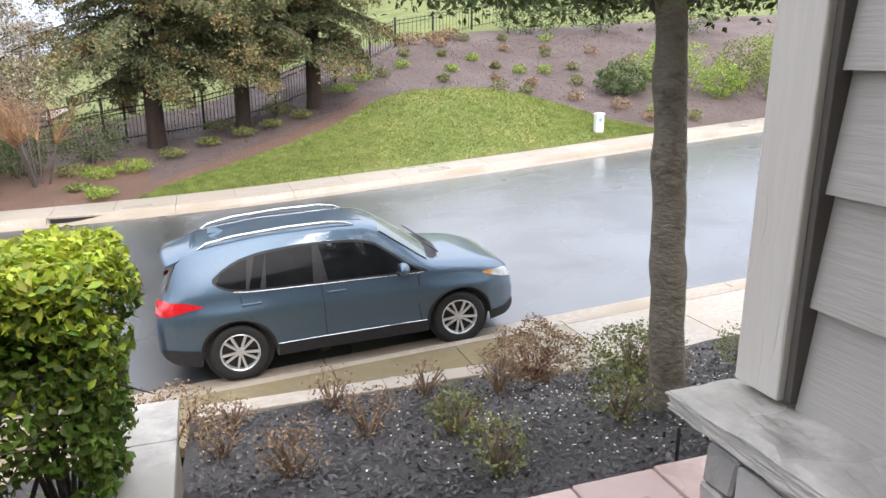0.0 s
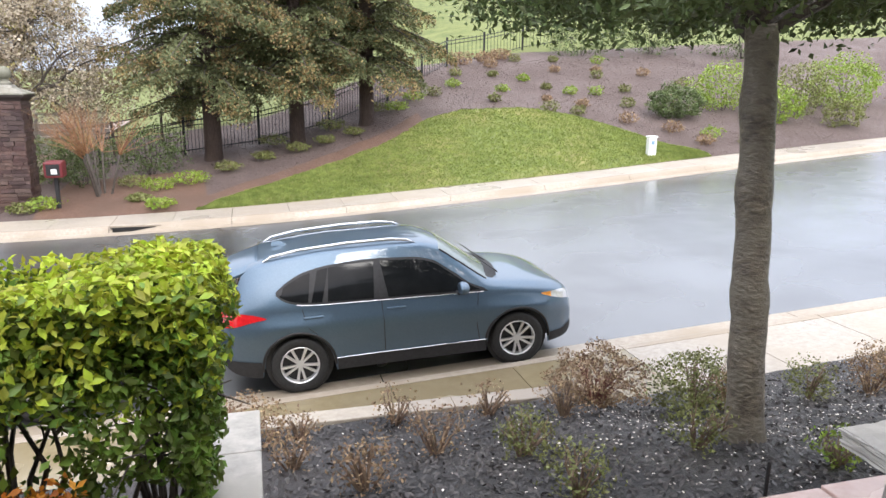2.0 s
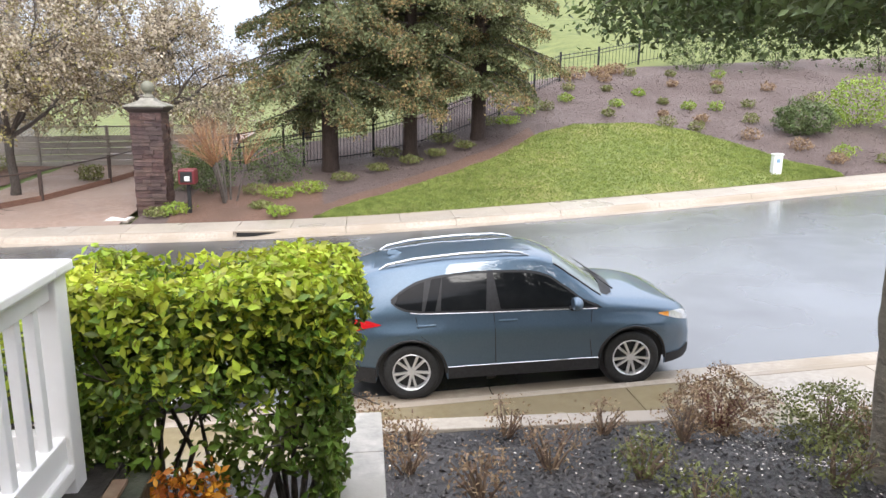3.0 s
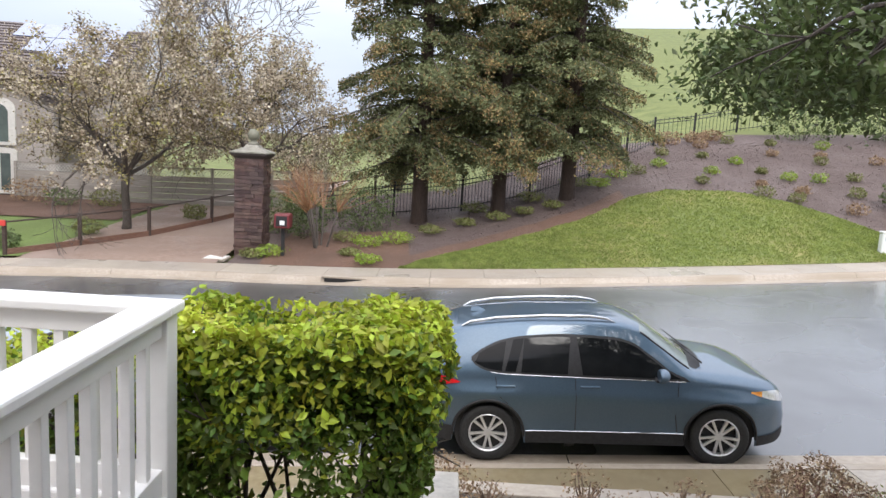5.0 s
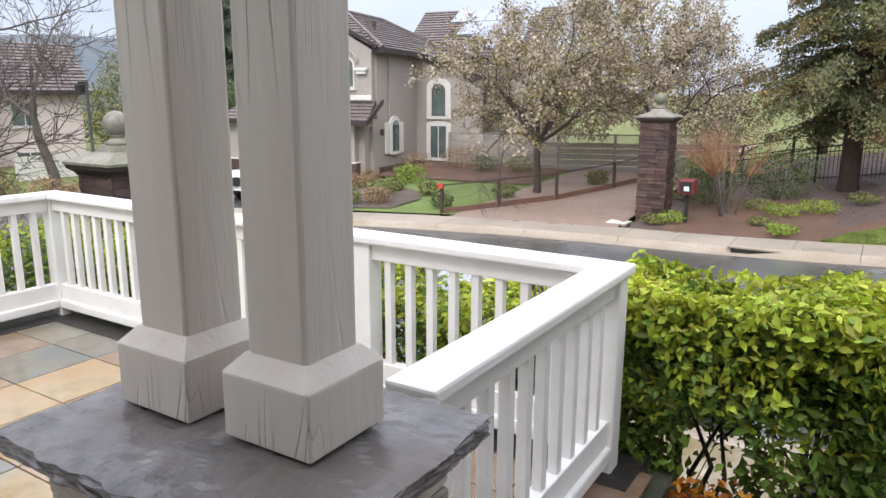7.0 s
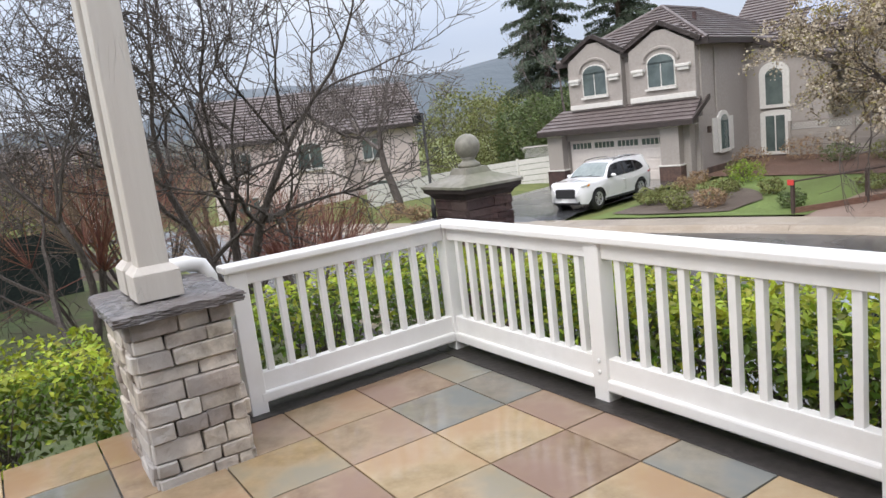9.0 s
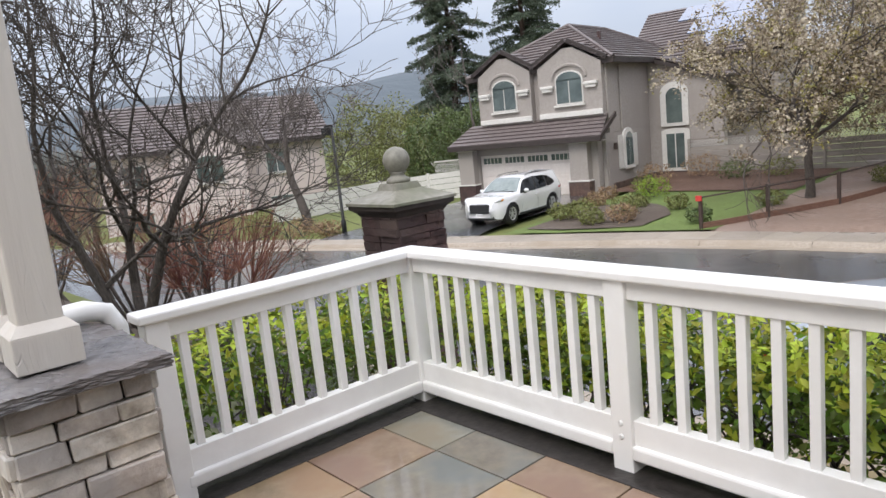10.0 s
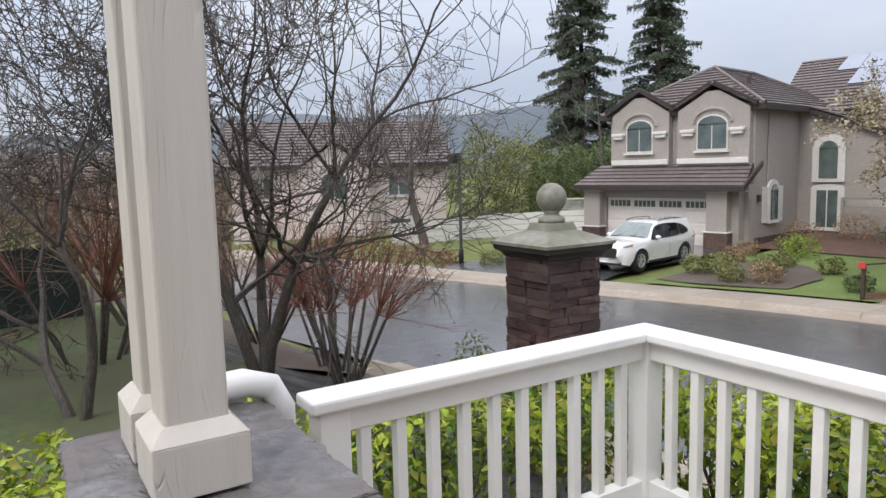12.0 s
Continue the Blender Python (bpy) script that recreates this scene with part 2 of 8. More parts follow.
M["twig"] = stuff_mat("bare_grey_twigs", (0.07, 0.055, 0.05), (0.19, 0.16, 0.145), 8, (0.5, 0.8), 0, 0.3, island=0.25)
# Two hedge leaves: a bright top one, and one with shade painted in.
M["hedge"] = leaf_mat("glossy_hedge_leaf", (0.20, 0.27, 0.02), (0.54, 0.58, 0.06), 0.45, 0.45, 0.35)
M["hedge_low"] = leaf_mat("shade_painted_hedge_leaf", (0.06, 0.11, 0.016), (0.19, 0.27, 0.035), 0.45, 0.5, 0.3)
M["redwood"] = leaf_mat("redwood_needles", (0.085, 0.105, 0.045), (0.20, 0.21, 0.09), 0.6, 0.35, 0.2)
M["redwood_rust"] = leaf_mat("rusty_redwood_tips", (0.22, 0.155, 0.065), (0.38, 0.27, 0.12), 0.6, 0.35, 0.2)
M["pine"] = leaf_mat("dark_pine_needles", (0.055, 0.078, 0.055), (0.125, 0.155, 0.10), 0.6, 0.35, 0.15)
M["oak"] = leaf_mat("evergreen_leaf", (0.065, 0.098, 0.032), (0.17, 0.215, 0.075), 0.45, 0.4, 0.25)
M["blossom"] = leaf_mat("cream_pear_blossom", (0.38, 0.32, 0.23), (0.66, 0.58, 0.46), 0.7, 0.25, 0.3)
M["blossom_leaf"] = leaf_mat("yellow_green_young_leaf", (0.24, 0.22, 0.07), (0.42, 0.36, 0.13), 0.6, 0.35, 0.3)
M["browned"] = leaf_mat("browned_pear_flower", (0.15, 0.115, 0.07), (0.32, 0.25, 0.165), 0.7, 0.3, 0.25)
M["lime"] = leaf_mat("lime_green_shrub_leaf", (0.16, 0.25, 0.03), (0.36, 0.45, 0.07), 0.45, 0.35, 0.3)
M["olive"] = leaf_mat("olive_green_shrub_leaf", (0.11, 0.125, 0.035), (0.26, 0.265, 0.09), 0.55, 0.4, 0.2)
M["dry"] = leaf_mat("dry_tan_shrub_leaf", (0.20, 0.13, 0.075), (0.42, 0.29, 0.18), 0.75, 0.35, 0.2)
M["orange"] = leaf_mat("orange_heavenly_leaf", (0.45, 0.13, 0.015), (0.75, 0.36, 0.03), 0.5, 0.4, 0.3)
M["blade"] = leaf_mat("lawn_blade", (0.155, 0.205, 0.045), (0.32, 0.375, 0.10), 0.7, 0.18, 0.3)
M["far_wood"] = leaf_mat("distant_grey_green_wood", (0.05, 0.065, 0.05), (0.11, 0.13, 0.09), 0.8, 0.3, 0.1)


# ---- mesh helpers ----
def mesh_ob(name, verts, faces, material, parent=None, label="", smooth=False):
    me = bpy.data.meshes.new(name)
    me.from_pydata([tuple(v) for v in verts], [], [tuple(f) for f in faces])
    me.materials.append(material)
    if smooth:
        me.shade_smooth()
    ob = new(name, me)
    if parent:
        ob.parent = parent
    if label:
        ob["label"] = label
    return ob


def part(name, bm, material, parent=None, label="", smooth=False):
    me = bpy.data.meshes.new(name)
    bm.to_mesh(me)
    bm.free()
    me.materials.append(material)
    if smooth:
        me.shade_smooth()
    ob = new(name, me)
    if parent:
        ob.parent = parent
    if label:
        ob["label"] = label
    return ob


def thing(name, m, label, category, group="", kind=""):
    e = new(name)
    e.empty_display_size = 0.1
    e.matrix_world = m
    return tagged(e, label, category, group, kind)


def box(bm, x0, x1, y0, y1, z0, z1, bevel=0.0, m=None):
    r = bmesh.ops.create_cube(bm, size=1.0)
    vs = r["verts"]
    bmesh.ops.scale(bm, vec=(x1 - x0, y1 - y0, z1 - z0), verts=vs)
    bmesh.ops.translate(bm, vec=((x0 + x1) / 2, (y0 + y1) / 2, (z0 + z1) / 2), verts=vs)
    if m is not None:
        bmesh.ops.transform(bm, matrix=m, verts=vs)
    if bevel:
        es = list({e for v in vs for e in v.link_edges})
        bmesh.ops.bevel(bm, geom=es, offset=bevel, segments=2, affect="EDGES", profile=0.5)
    return bm


def boxp(name, dims, material, parent=None, label="", bevel=0.004, m=None):
    bm = bmesh.new()
    box(bm, *dims, bevel=bevel, m=m)
    return part(name, bm, material, parent, label)


def lathe(profile, segments=24, start=0.0):
    """A turned solid round z from (radius, height) pairs."""
    bm = bmesh.new()
    rings = []
    for r, z in profile:
        rings.append([bm.verts.new((max(r, 0.0005) * math.cos(start + a * 2 * math.pi / segments), max(r, 0.0005) * math.sin(start + a * 2 * math.pi / segments), z)) for a in range(segments)])
    for a, b in zip(rings, rings[1:]):
        for i in range(segments):
            bm.faces.new((a[i], a[(i + 1) % segments], b[(i + 1) % segments], b[i]))
    bm.faces.new(list(reversed(rings[0])))
    bm.faces.new(rings[-1])
    return bm


def tubes(paths, sides=6):
    """Tapered tubes along polylines of (x, y, z, radius) as one vertex and face list."""
    verts, faces = [], []
    for p in paths:
        base = len(verts)
        p = [(Vector(q[:3]), q[3]) for q in p]
        for i, (c, r) in enumerate(p):
            d = (p[min(i + 1, len(p) - 1)][0] - p[max(i - 1, 0)][0])
            d = d.normalized() if d.length > 1e-6 else Vector((0, 0, 1))
            u = d.cross(Vector((0.31, 0.87, 0.11))).normalized()
            v = d.cross(u)
            for s in range(sides):
                a = 2 * math.pi * s / sides
                verts.append(c + (u * math.cos(a) + v * math.sin(a)) * r)
        for i in range(len(p) - 1):
            for s in range(sides):
                a, b = base + i * sides + s, base + i * sides + (s + 1) % sides
                faces.append((a, b, b + sides, a + sides))
        faces.append(tuple(base + (len(p) - 1) * sides + s for s in range(sides)))
    return verts, faces


def leaves(name, points, size, material, parent=None, rng=None, normals=None, aspect=0.5, fold=0.25, spread=0.8, label=""):
    """Many small folded leaves (two triangles sharing a midrib, four corners) at the points, facing out and up with scatter."""
    pts = np.asarray(points, dtype=np.float64)
    n = len(pts)
    rng = rng or np.random.default_rng(1)
    nor = rng.normal(size=(n, 3)) * spread
    if normals is not None:
        nor = nor + np.asarray(normals)
    else:
        nor[:, 2] += 0.6
    nor /= np.linalg.norm(nor, axis=1, keepdims=True) + 1e-9
    t = np.cross(nor, rng.normal(size=(n, 3)))
    t /= np.linalg.norm(t, axis=1, keepdims=True) + 1e-9
    s = np.cross(nor, t)
    sz = size * rng.uniform(0.6, 1.3, size=(n, 1))
    v = np.empty((n, 4, 3))
    v[:, 0] = pts - t * sz * 0.5
    v[:, 1] = pts + s * sz * aspect * 0.5 + nor * sz * fold * 0.3
    v[:, 2] = pts + t * sz * 0.5
    v[:, 3] = pts - s * sz * aspect * 0.5 + nor * sz * fold * 0.3
    me = bpy.data.meshes.new(name)
    me.vertices.add(n * 4)
    me.vertices.foreach_set("co", v.reshape(-1))
    idx = np.arange(n)[:, None] * 4
    tri = np.concatenate([idx + np.array([0, 1, 2]), idx + np.array([0, 2, 3])], axis=1).reshape(-1)
    me.loops.add(n * 6)
    me.loops.foreach_set("vertex_index", tri.astype(np.int32))
    me.polygons.add(n * 2)
    me.polygons.foreach_set("loop_start", (np.arange(n * 2) * 3).astype(np.int32))
    me.update(calc_edges=True)
    me.materials.append(material)
    ob = new(name, me)
    if parent:
        ob.parent = parent
    if label:
        ob["label"] = label
    return ob


# ---- lie of the land ----
KERB_X = (-60, -40, -30, -26.5, -22.7, -19.3, -15, -12, -8, -3.5, 1.5, 8, 11, 16.5, 25, 40, 80)
KERB_Y = (7.0, 11.0, 14.0, 15.2, 16.4, 17.4, 18.9, 19.6, 20.0, 19.5, 19.2, 19.7, 20.0, 20.8, 21.7, 23.0, 26.0)


def far_kerb(x):
    return float(sum(np.interp(x + o, KERB_X, KERB_Y) for o in (-2, -1, 0, 1, 2)) / 5)


def road_z(x):
    u = (x + 6) / 3.0
    s = 3.0 * (math.log1p(math.exp(-abs(u))) + max(u, 0))
    return -2.61 + 0.062 * s + 0.008 * min(0, x + 6)


def smooth(a, b, v):
    u = min(1, max(0, (v - a) / (b - a)))
    return u * u * (3 - 2 * u)


def far_slope(x):
    return 0.05 + 0.06 * smooth(-9, 0, x) + 0.155 * smooth(-1, 8, x)


def near_z(x, y):
    """Garden on the house side: falls from the porch foot to the pavement."""
    top = -0.60 + 0.03 * (x - 1.0) if x > 0.4 else -0.55 + 0.06 * max(x, -12)
    k = smooth(3.0, 7.2, y)
    low = road_z(x) + 0.16
    if x > 0.4:
        low = -1.50 * (1 - smooth(3.2, 4.4, x)) + low * smooth(3.2, 4.4, x)
    return min(top, 0.2) * (1 - k) + low * k


def land_z(x, y):
    k = far_kerb(x)
    if y > k + 1.9:
        d = y - k - 1.9
        flat = road_z(x) + 0.15
        rise = far_slope(x) * min(d, 13.0)
        beyond = max(0.0, d - 13.0)
        rise += beyond * (0.02 + 0.20 * smooth(4, 16, x + beyond * 0.05)) * (1 - 0.5 * smooth(60, 200, beyond))
        rise += 9.0 * smooth(60, 190, beyond) * smooth(-80, 30, x)
        return flat + rise
    if y > 7.6:
        return road_z(x) - 0.02
    if y > 6.9:
        return road_z(x) + 0.1
    return near_z(x, y)


# ---- ground, road, pavements ----
def sheet(name, xs, lo, hi, nv, z, material, label="", category="", kind="structure", smooth_it=True):
    """A strip of ground between two curves lo(x) and hi(x), at height z(x, y)."""
    verts, faces = [], []
    for x in xs:
        for j in range(nv + 1):
            y = lo(x) + (hi(x) - lo(x)) * j / nv
            verts.append((x, y, z(x, y)))
    for i in range(len(xs) - 1):
        for j in range(nv):
            a = i * (nv + 1) + j
            faces.append((a, a + nv + 1, a + nv + 2, a + 1))
    ob = mesh_ob(name, verts, faces, material, smooth=smooth_it)
    return tagged(ob, label, category or name, kind=kind)


def steps(a, b, d):
    n = max(1, round((b - a) / d))
    return [a + (b - a) * i / n for i in range(n + 1)]


def spaced(near, far, first, grow):
    out, v, d = [near], near, first
    while v < far:
        v += d
        d *= grow
        out.append(min(v, far))
    return out


gx = sorted([-v for v in spaced(0.0, 900, 0.8, 1.045)][1:] + spaced(0.0, 900, 0.8, 1.045))
gy = sorted([-v for v in spaced(-2.0, 600, 1.2, 1.12)][1:] + spaced(2.0, 1400, 0.45, 1.035))


def under_z(x, y):
    k = far_kerb(x)
    drop = 0.14 if (-6 < y < k + 2.2 or (x < -5 and y < k + 2.2)) or (-6.3 < x < 46 and y < k + 17.5) or (-28 < x < -6 and y < 49) else 0.0
    if -5.4 < x < 6 and -4 < y < 3.4:
        drop = 0.9
    return land_z(x, y) - drop


gverts = [(x, y, under_z(x, y)) for x in gx for y in gy]
gfaces = []
for i in range(len(gx) - 1):
    for j in range(len(gy) - 1):
        a = i * len(gy) + j
        gfaces.append((a, a + len(gy), a + len(gy) + 1, a + 1))
ground = mesh_ob("ground", gverts, gfaces, M["meadow"], smooth=True)
tagged(ground, "bright green spring meadow rising into hills", "ground", kind="structure")

NEAR_KERB = 9.05


def near_kerb(x):
    return NEAR_KERB + (0 if x > -9 else -0.012 * (x + 9) ** 2)


road_x = steps(-46, 60, 0.7)
sheet("road", road_x, lambda x: max(near_kerb(x) - 0.4, -12), lambda x: far_kerb(x) + 0.45, 24,
      lambda x, y: road_z(x) + 0.05 * math.sin(min(1, max(0, (y - near_kerb(x)) / (far_kerb(x) - near_kerb(x)))) * math.pi), M["asphalt"],
      "wet dark asphalt street sloping gently downhill", "road")


def kerb_run(name, edge, side, x0, x1, length, label, cut=()):
    """Rolled concrete kerb with gutter pan, in cast lengths with open joints."""
    host = thing(name, Matrix.Identity(4), label, "kerb", kind="structure")
    x = x0
    while x < x1:
        nx = min(x + length, x1)
        prof = [(-0.02, 0.005), (0.40, 0.012), (0.46, 0.10), (0.50, 0.14), (0.56, 0.155), (0.66, 0.155), (0.66, -0.05)]
        verts, faces = [], []
        sub = 4
        for i in range(sub + 1):
            u = x + 0.006 + (nx - x - 0.012) * i / sub
            low = 0.07 if any(a < u < b for a, b in cut) else 1.0
            for o, h in prof:
                verts.append((u, edge(u) + side * o, road_z(u) + (h * low if h > 0.05 else h)))
        n = len(prof)
        for i in range(sub):
            for j in range(n - 1):
                a = i * n + j
                f = (a, a + n, a + n + 1, a + 1)
                faces.append(f if side > 0 else f[::-1])
        faces.append(tuple(range(n)))
        faces.append(tuple(range(sub * n, sub * n + n)))
        mesh_ob("kerb_length", verts, faces, M["kerb"], host)
        x = nx
    return host


def walk_run(name, y_in, y_out, x0, x1, length, label, lift=0.15):
    host = thing(name, Matrix.Identity(4), label, "pavement", kind="structure")
    x = x0
    while x < x1:
        nx = min(x + length, x1)
        verts, faces = [], []
        sub = 3
        for i in range(sub + 1):
            u = x + 0.006 + (nx - x - 0.012) * i / sub
            z = road_z(u) + lift
            verts += [(u, y_in(u), z - 0.08), (u, y_in(u), z), (u, y_out(u), z + 0.015), (u, y_out(u), z - 0.08)]
        for i in range(sub):
            a = i * 4
            for j in range(3):
                faces.append((a + j, a + 4 + j, a + 5 + j, a + 1 + j))
        faces += [(0, 1, 2, 3), tuple(sub * 4 + j for j in range(4))]
        mesh_ob("paving_slab", verts, faces, M["wet_brown"] if name == "pavement_near" and x < 3.9 else M["concrete"], host)
        x = nx
    return host


kerb_run("kerb_far", far_kerb, 1, -42, 46, 3.0, "wet tan concrete rolled kerb with gutter")
kerb_run("kerb_near", near_kerb, -1, -16, 40, 3.0, "wet tan concrete kerb beside the parked car")
walk_run("pavement_far", lambda x: far_kerb(x) + 0.66, lambda x: far_kerb(x) + 1.95, -42, 46, 1.5, "pale wet concrete pavement with open joints")
walk_run("pavement_near", lambda x: near_kerb(x) - 0.66, lambda x: near_kerb(x) - (1.75 if x < 3.3 else 1.95), -16, 40, 1.5, "pale wet concrete pavement with puddles")

# kerb inlet of the storm drain
inlet = thing("storm_drain", pose(-2.35, far_kerb(-2.35) + 0.44, road_z(-2.35)), "dark open storm drain inlet in the concrete kerb", "drain", kind="structure")
# Solid black block paints the shade inside the inlet.
bm = bmesh.new()
box(bm, -0.55, 0.55, -0.035, 0.1, 0.0, 0.105, 0.01)
part("opening", bm, plain("drain_inner_shade", (0.012, 0.012, 0.012), 0.9), inlet)
bm = bmesh.new()
box(bm, -0.62, 0.62, -0.03, 0.12, 0.108, 0.158, 0.01)
part("lintel", bm, M["kerb"], inlet)

# far bank: mulch, lawn, tan driveway, neighbour's lawn
def back(x):
    return far_kerb(x) + 1.955


sheet("mulch_bank", steps(-6.2, 46, 0.5), back, lambda x: back(x) + 13.0 + 3 * smooth(5, 12, x), 30,
      lambda x, y: land_z(x, y) + 0.005 + smooth(0, 0.6, y - back(x)) * (0.02 + 0.05 * noise.noise((x * 0.8, y * 0.8, 0))), M["mulch"], "purple-brown bark mulch covering a sloping bank", "mulch")
LAWN_LO = ((-0.9, 21.3), (0.4, 22.5), (1.2, 23.1), (3.06, 24.4), (4.72, 25.3), (5.65, 26.0), (7.09, 27.5), (8.7, 28.4), (11.4, 28.5), (13.2, 27.3), (14.6, 25.2), (15.3, 23.9), (16.4, 22.9))


def lawn_hi(x):
    v = float(np.interp(x, [p[0] for p in LAWN_LO], [p[1] for p in LAWN_LO]))
    return max(v + 0.12 * noise.noise((x * 1.3, 4.0, 0)), back(x) + 0.05)


sheet("lawn", steps(-0.95, 16.5, 0.25), back, lawn_hi, 24, lambda x, y: land_z(x, y) + 0.01 + smooth(0, 0.5, y - back(x)) * (0.08 + 0.03 * noise.noise((x * 0.5, y * 0.5, 3))), M["grass"],
      "lush green mown lawn on a slope", "lawn")
sheet("red_mulch_bed", steps(-5.2, 7.0, 0.3), lambda x: back(x) + 0.02 if x < -1.0 else lawn_hi(x) - 0.1, lambda x: max(lawn_hi(x), back(x)) + (4.5 if x < -1.0 else 1.1), 10,
      lambda x, y: land_z(x, y) + 0.008 + smooth(0, 0.6, y - back(x)) * (0.068 + 0.03 * noise.noise((x, y, 9))), M["mulch_red"], "reddish bark mulch bed edging the lawn", "mulch")
sheet("tan_driveway", steps(-12.4, -6.5, 0.3), lambda x: back(x) - 1.3, lambda x: 48 - 0.2 * x, 40, lambda x, y: land_z(x, y) + 0.06, M["paver"],
      "wet tan paved driveway with gravel edge", "driveway")
sheet("neighbour_lawn", steps(-19.3, -12.3, 0.4), back, lambda x: 33.0, 16, lambda x, y: land_z(x, y) + 0.06 + 0.02 * noise.noise((x, y, 2)), M["green_lawn"],
      "bright green front lawn of the neighbouring house", "lawn")
sheet("neighbour_bed", steps(-18.9, -14.9, 0.3), lambda x: back(x) + 0.35 + 0.25 * (x + 16.9) ** 2 * 0.3, lambda x: 25.2 - 0.35 * (x + 17.2) ** 2, 8, lambda x, y: land_z(x, y) + 0.10 + 0.02 * noise.noise((x, y, 4)), M["ground"],
      "dark mulch shrub bed in the neighbour's lawn", "mulch")
sheet("neighbour_house_bed", steps(-20.4, -12.6, 0.4), lambda x: 27.4 + 0.1 * (x + 20), lambda x: 32.9, 8, lambda x, y: land_z(x, y) + 0.10, M["mulch_red"], "mulch bed along the neighbouring house and fence", "mulch")
sheet("neighbour_driveway", steps(-27.5, -20.6, 0.5), lambda x: back(x) - 1.25, lambda x: 27.2 + 0.17 * (x + 20.5), 8, lambda x, y: land_z(x, y) + 0.05, M["asphalt"],
      "wet dark driveway leading to the garage", "driveway")

# near side: garden beds
sheet("garden_bed", steps(0.50, 9.0, 0.14), lambda x: 1.95, lambda x: 6.66 if x < 3.3 else 7.15, 30,
      lambda x, y: near_z(x, y) + 0.02 + 0.035 * noise.noise((x * 2.5, y * 2.5, 0)), M["mulch_dark"], "wet dark bark mulch in the front garden bed", "mulch")
sheet("hedge_bed", steps(-17.5, 0.36, 0.4), lambda x: 2.0 if x < -4.95 else 3.4, lambda x: 7.3, 16,
      lambda x, y: near_z(x, y) + 0.02 + 0.03 * noise.noise((x * 2, y * 2, 5)), M["mulch_dark"], "dark mulch bed under the hedge", "mulch")
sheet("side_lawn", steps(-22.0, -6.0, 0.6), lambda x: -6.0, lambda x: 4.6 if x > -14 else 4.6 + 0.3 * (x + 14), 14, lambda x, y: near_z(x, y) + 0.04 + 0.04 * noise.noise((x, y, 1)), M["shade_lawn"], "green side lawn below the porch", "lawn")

sheet("west_slope", steps(-75, -15.0, 2.5), lambda x: -60.0, lambda x: max(near_kerb(x) - 0.8, -11.5) if x > -40 else -11.5, 24,
      lambda x, y: near_z(x, y) + (0.03 if x < -22 else -0.06) + 0.2 * noise.noise((x * 0.2, y * 0.2, 1)), M["ground"], "dark leaf-littered slope below the porch", "ground")

# ---- porch ----
porch = thing("porch_floor", Matrix.Identity(4), "wet slate tile porch floor in mixed ochre and grey", "floor", kind="structure")
boxp("slab", (-4.86, -0.50, -1.15, 3.74, -0.75, -0.012), M["grout"], porch, "dark wet slab edge", 0.01)
boxp("slab", (-0.499, 1.66, -1.15, 1.93, -0.75, -0.012), M["grout"], porch, bevel=0.01)
TILE = 0.457
tile_meshes = []
for k in range(5):
    bm = bmesh.new()
    box(bm, -TILE / 2 + 0.004, TILE / 2 - 0.004, -TILE / 2 + 0.004, TILE / 2 - 0.004, -0.02, 0.0, 0.003)
    me = bpy.data.meshes.new("tile")
    bm.to_mesh(me)
    bm.free()
    tile_meshes.append(me)
tones = [((0.270, 0.176, 0.081), (0.540, 0.378, 0.189), (0.311, 0.270, 0.189)), ((0.162, 0.169, 0.149), (0.324, 0.324, 0.270), (0.257, 0.216, 0.149)), ((0.324, 0.230, 0.121), (0.594, 0.459, 0.270), (0.446, 0.284, 0.149)),
         ((0.176, 0.162, 0.135), (0.378, 0.324, 0.230), (0.203, 0.216, 0.203)), ((0.243, 0.155, 0.095), (0.486, 0.365, 0.230), (0.338, 0.216, 0.149))]
tones = [[tuple(0.80 * (v * 0.88 + 0.12 * sum(c) / 3) for v in c) for c in t] for t in tones]
for k, (a, b, c) in enumerate(tones):
    tile_meshes[k].materials.append(stuff_mat("wet_slate_tile", a, b, 3.0, (0.03, 0.16), 0, 0.22, 9, c, 2.2, each=0.16, dist=0.006))
tr = random.Random(4)
for i in range(-1, 22):
    for j in range(0, 16):
        x, y = -4.573 - TILE / 2 + TILE * (i + 1), 3.146 + TILE / 2 - TILE * j + 0.0
        if x < -4.9 or x > 1.5 or (x > -0.6 and y > 1.75) or y < -1.0:
            continue
        t = new("tile", tile_meshes[tr.randrange(5)])
        t.parent = porch
        t.matrix_world = pose(x, y, 0.0005 * tr.random(), 0, 0, 90 * tr.randrange(4))


def baluster_run(host, along_x, fixed, a, b, pitch=0.125):
    n = max(1, round((b - a) / pitch) - 1)
    for i in range(n):
        c = a + (b - a) * (i + 1) / (n + 1)
        s = 0.019
        d = (c - s, c + s, fixed - s, fixed + s, 0.20, 0.80) if along_x else (fixed - s, fixed + s, c - s, c + s, 0.20, 0.80)
        boxp("baluster", d, M["white_paint"], host, bevel=0.003)


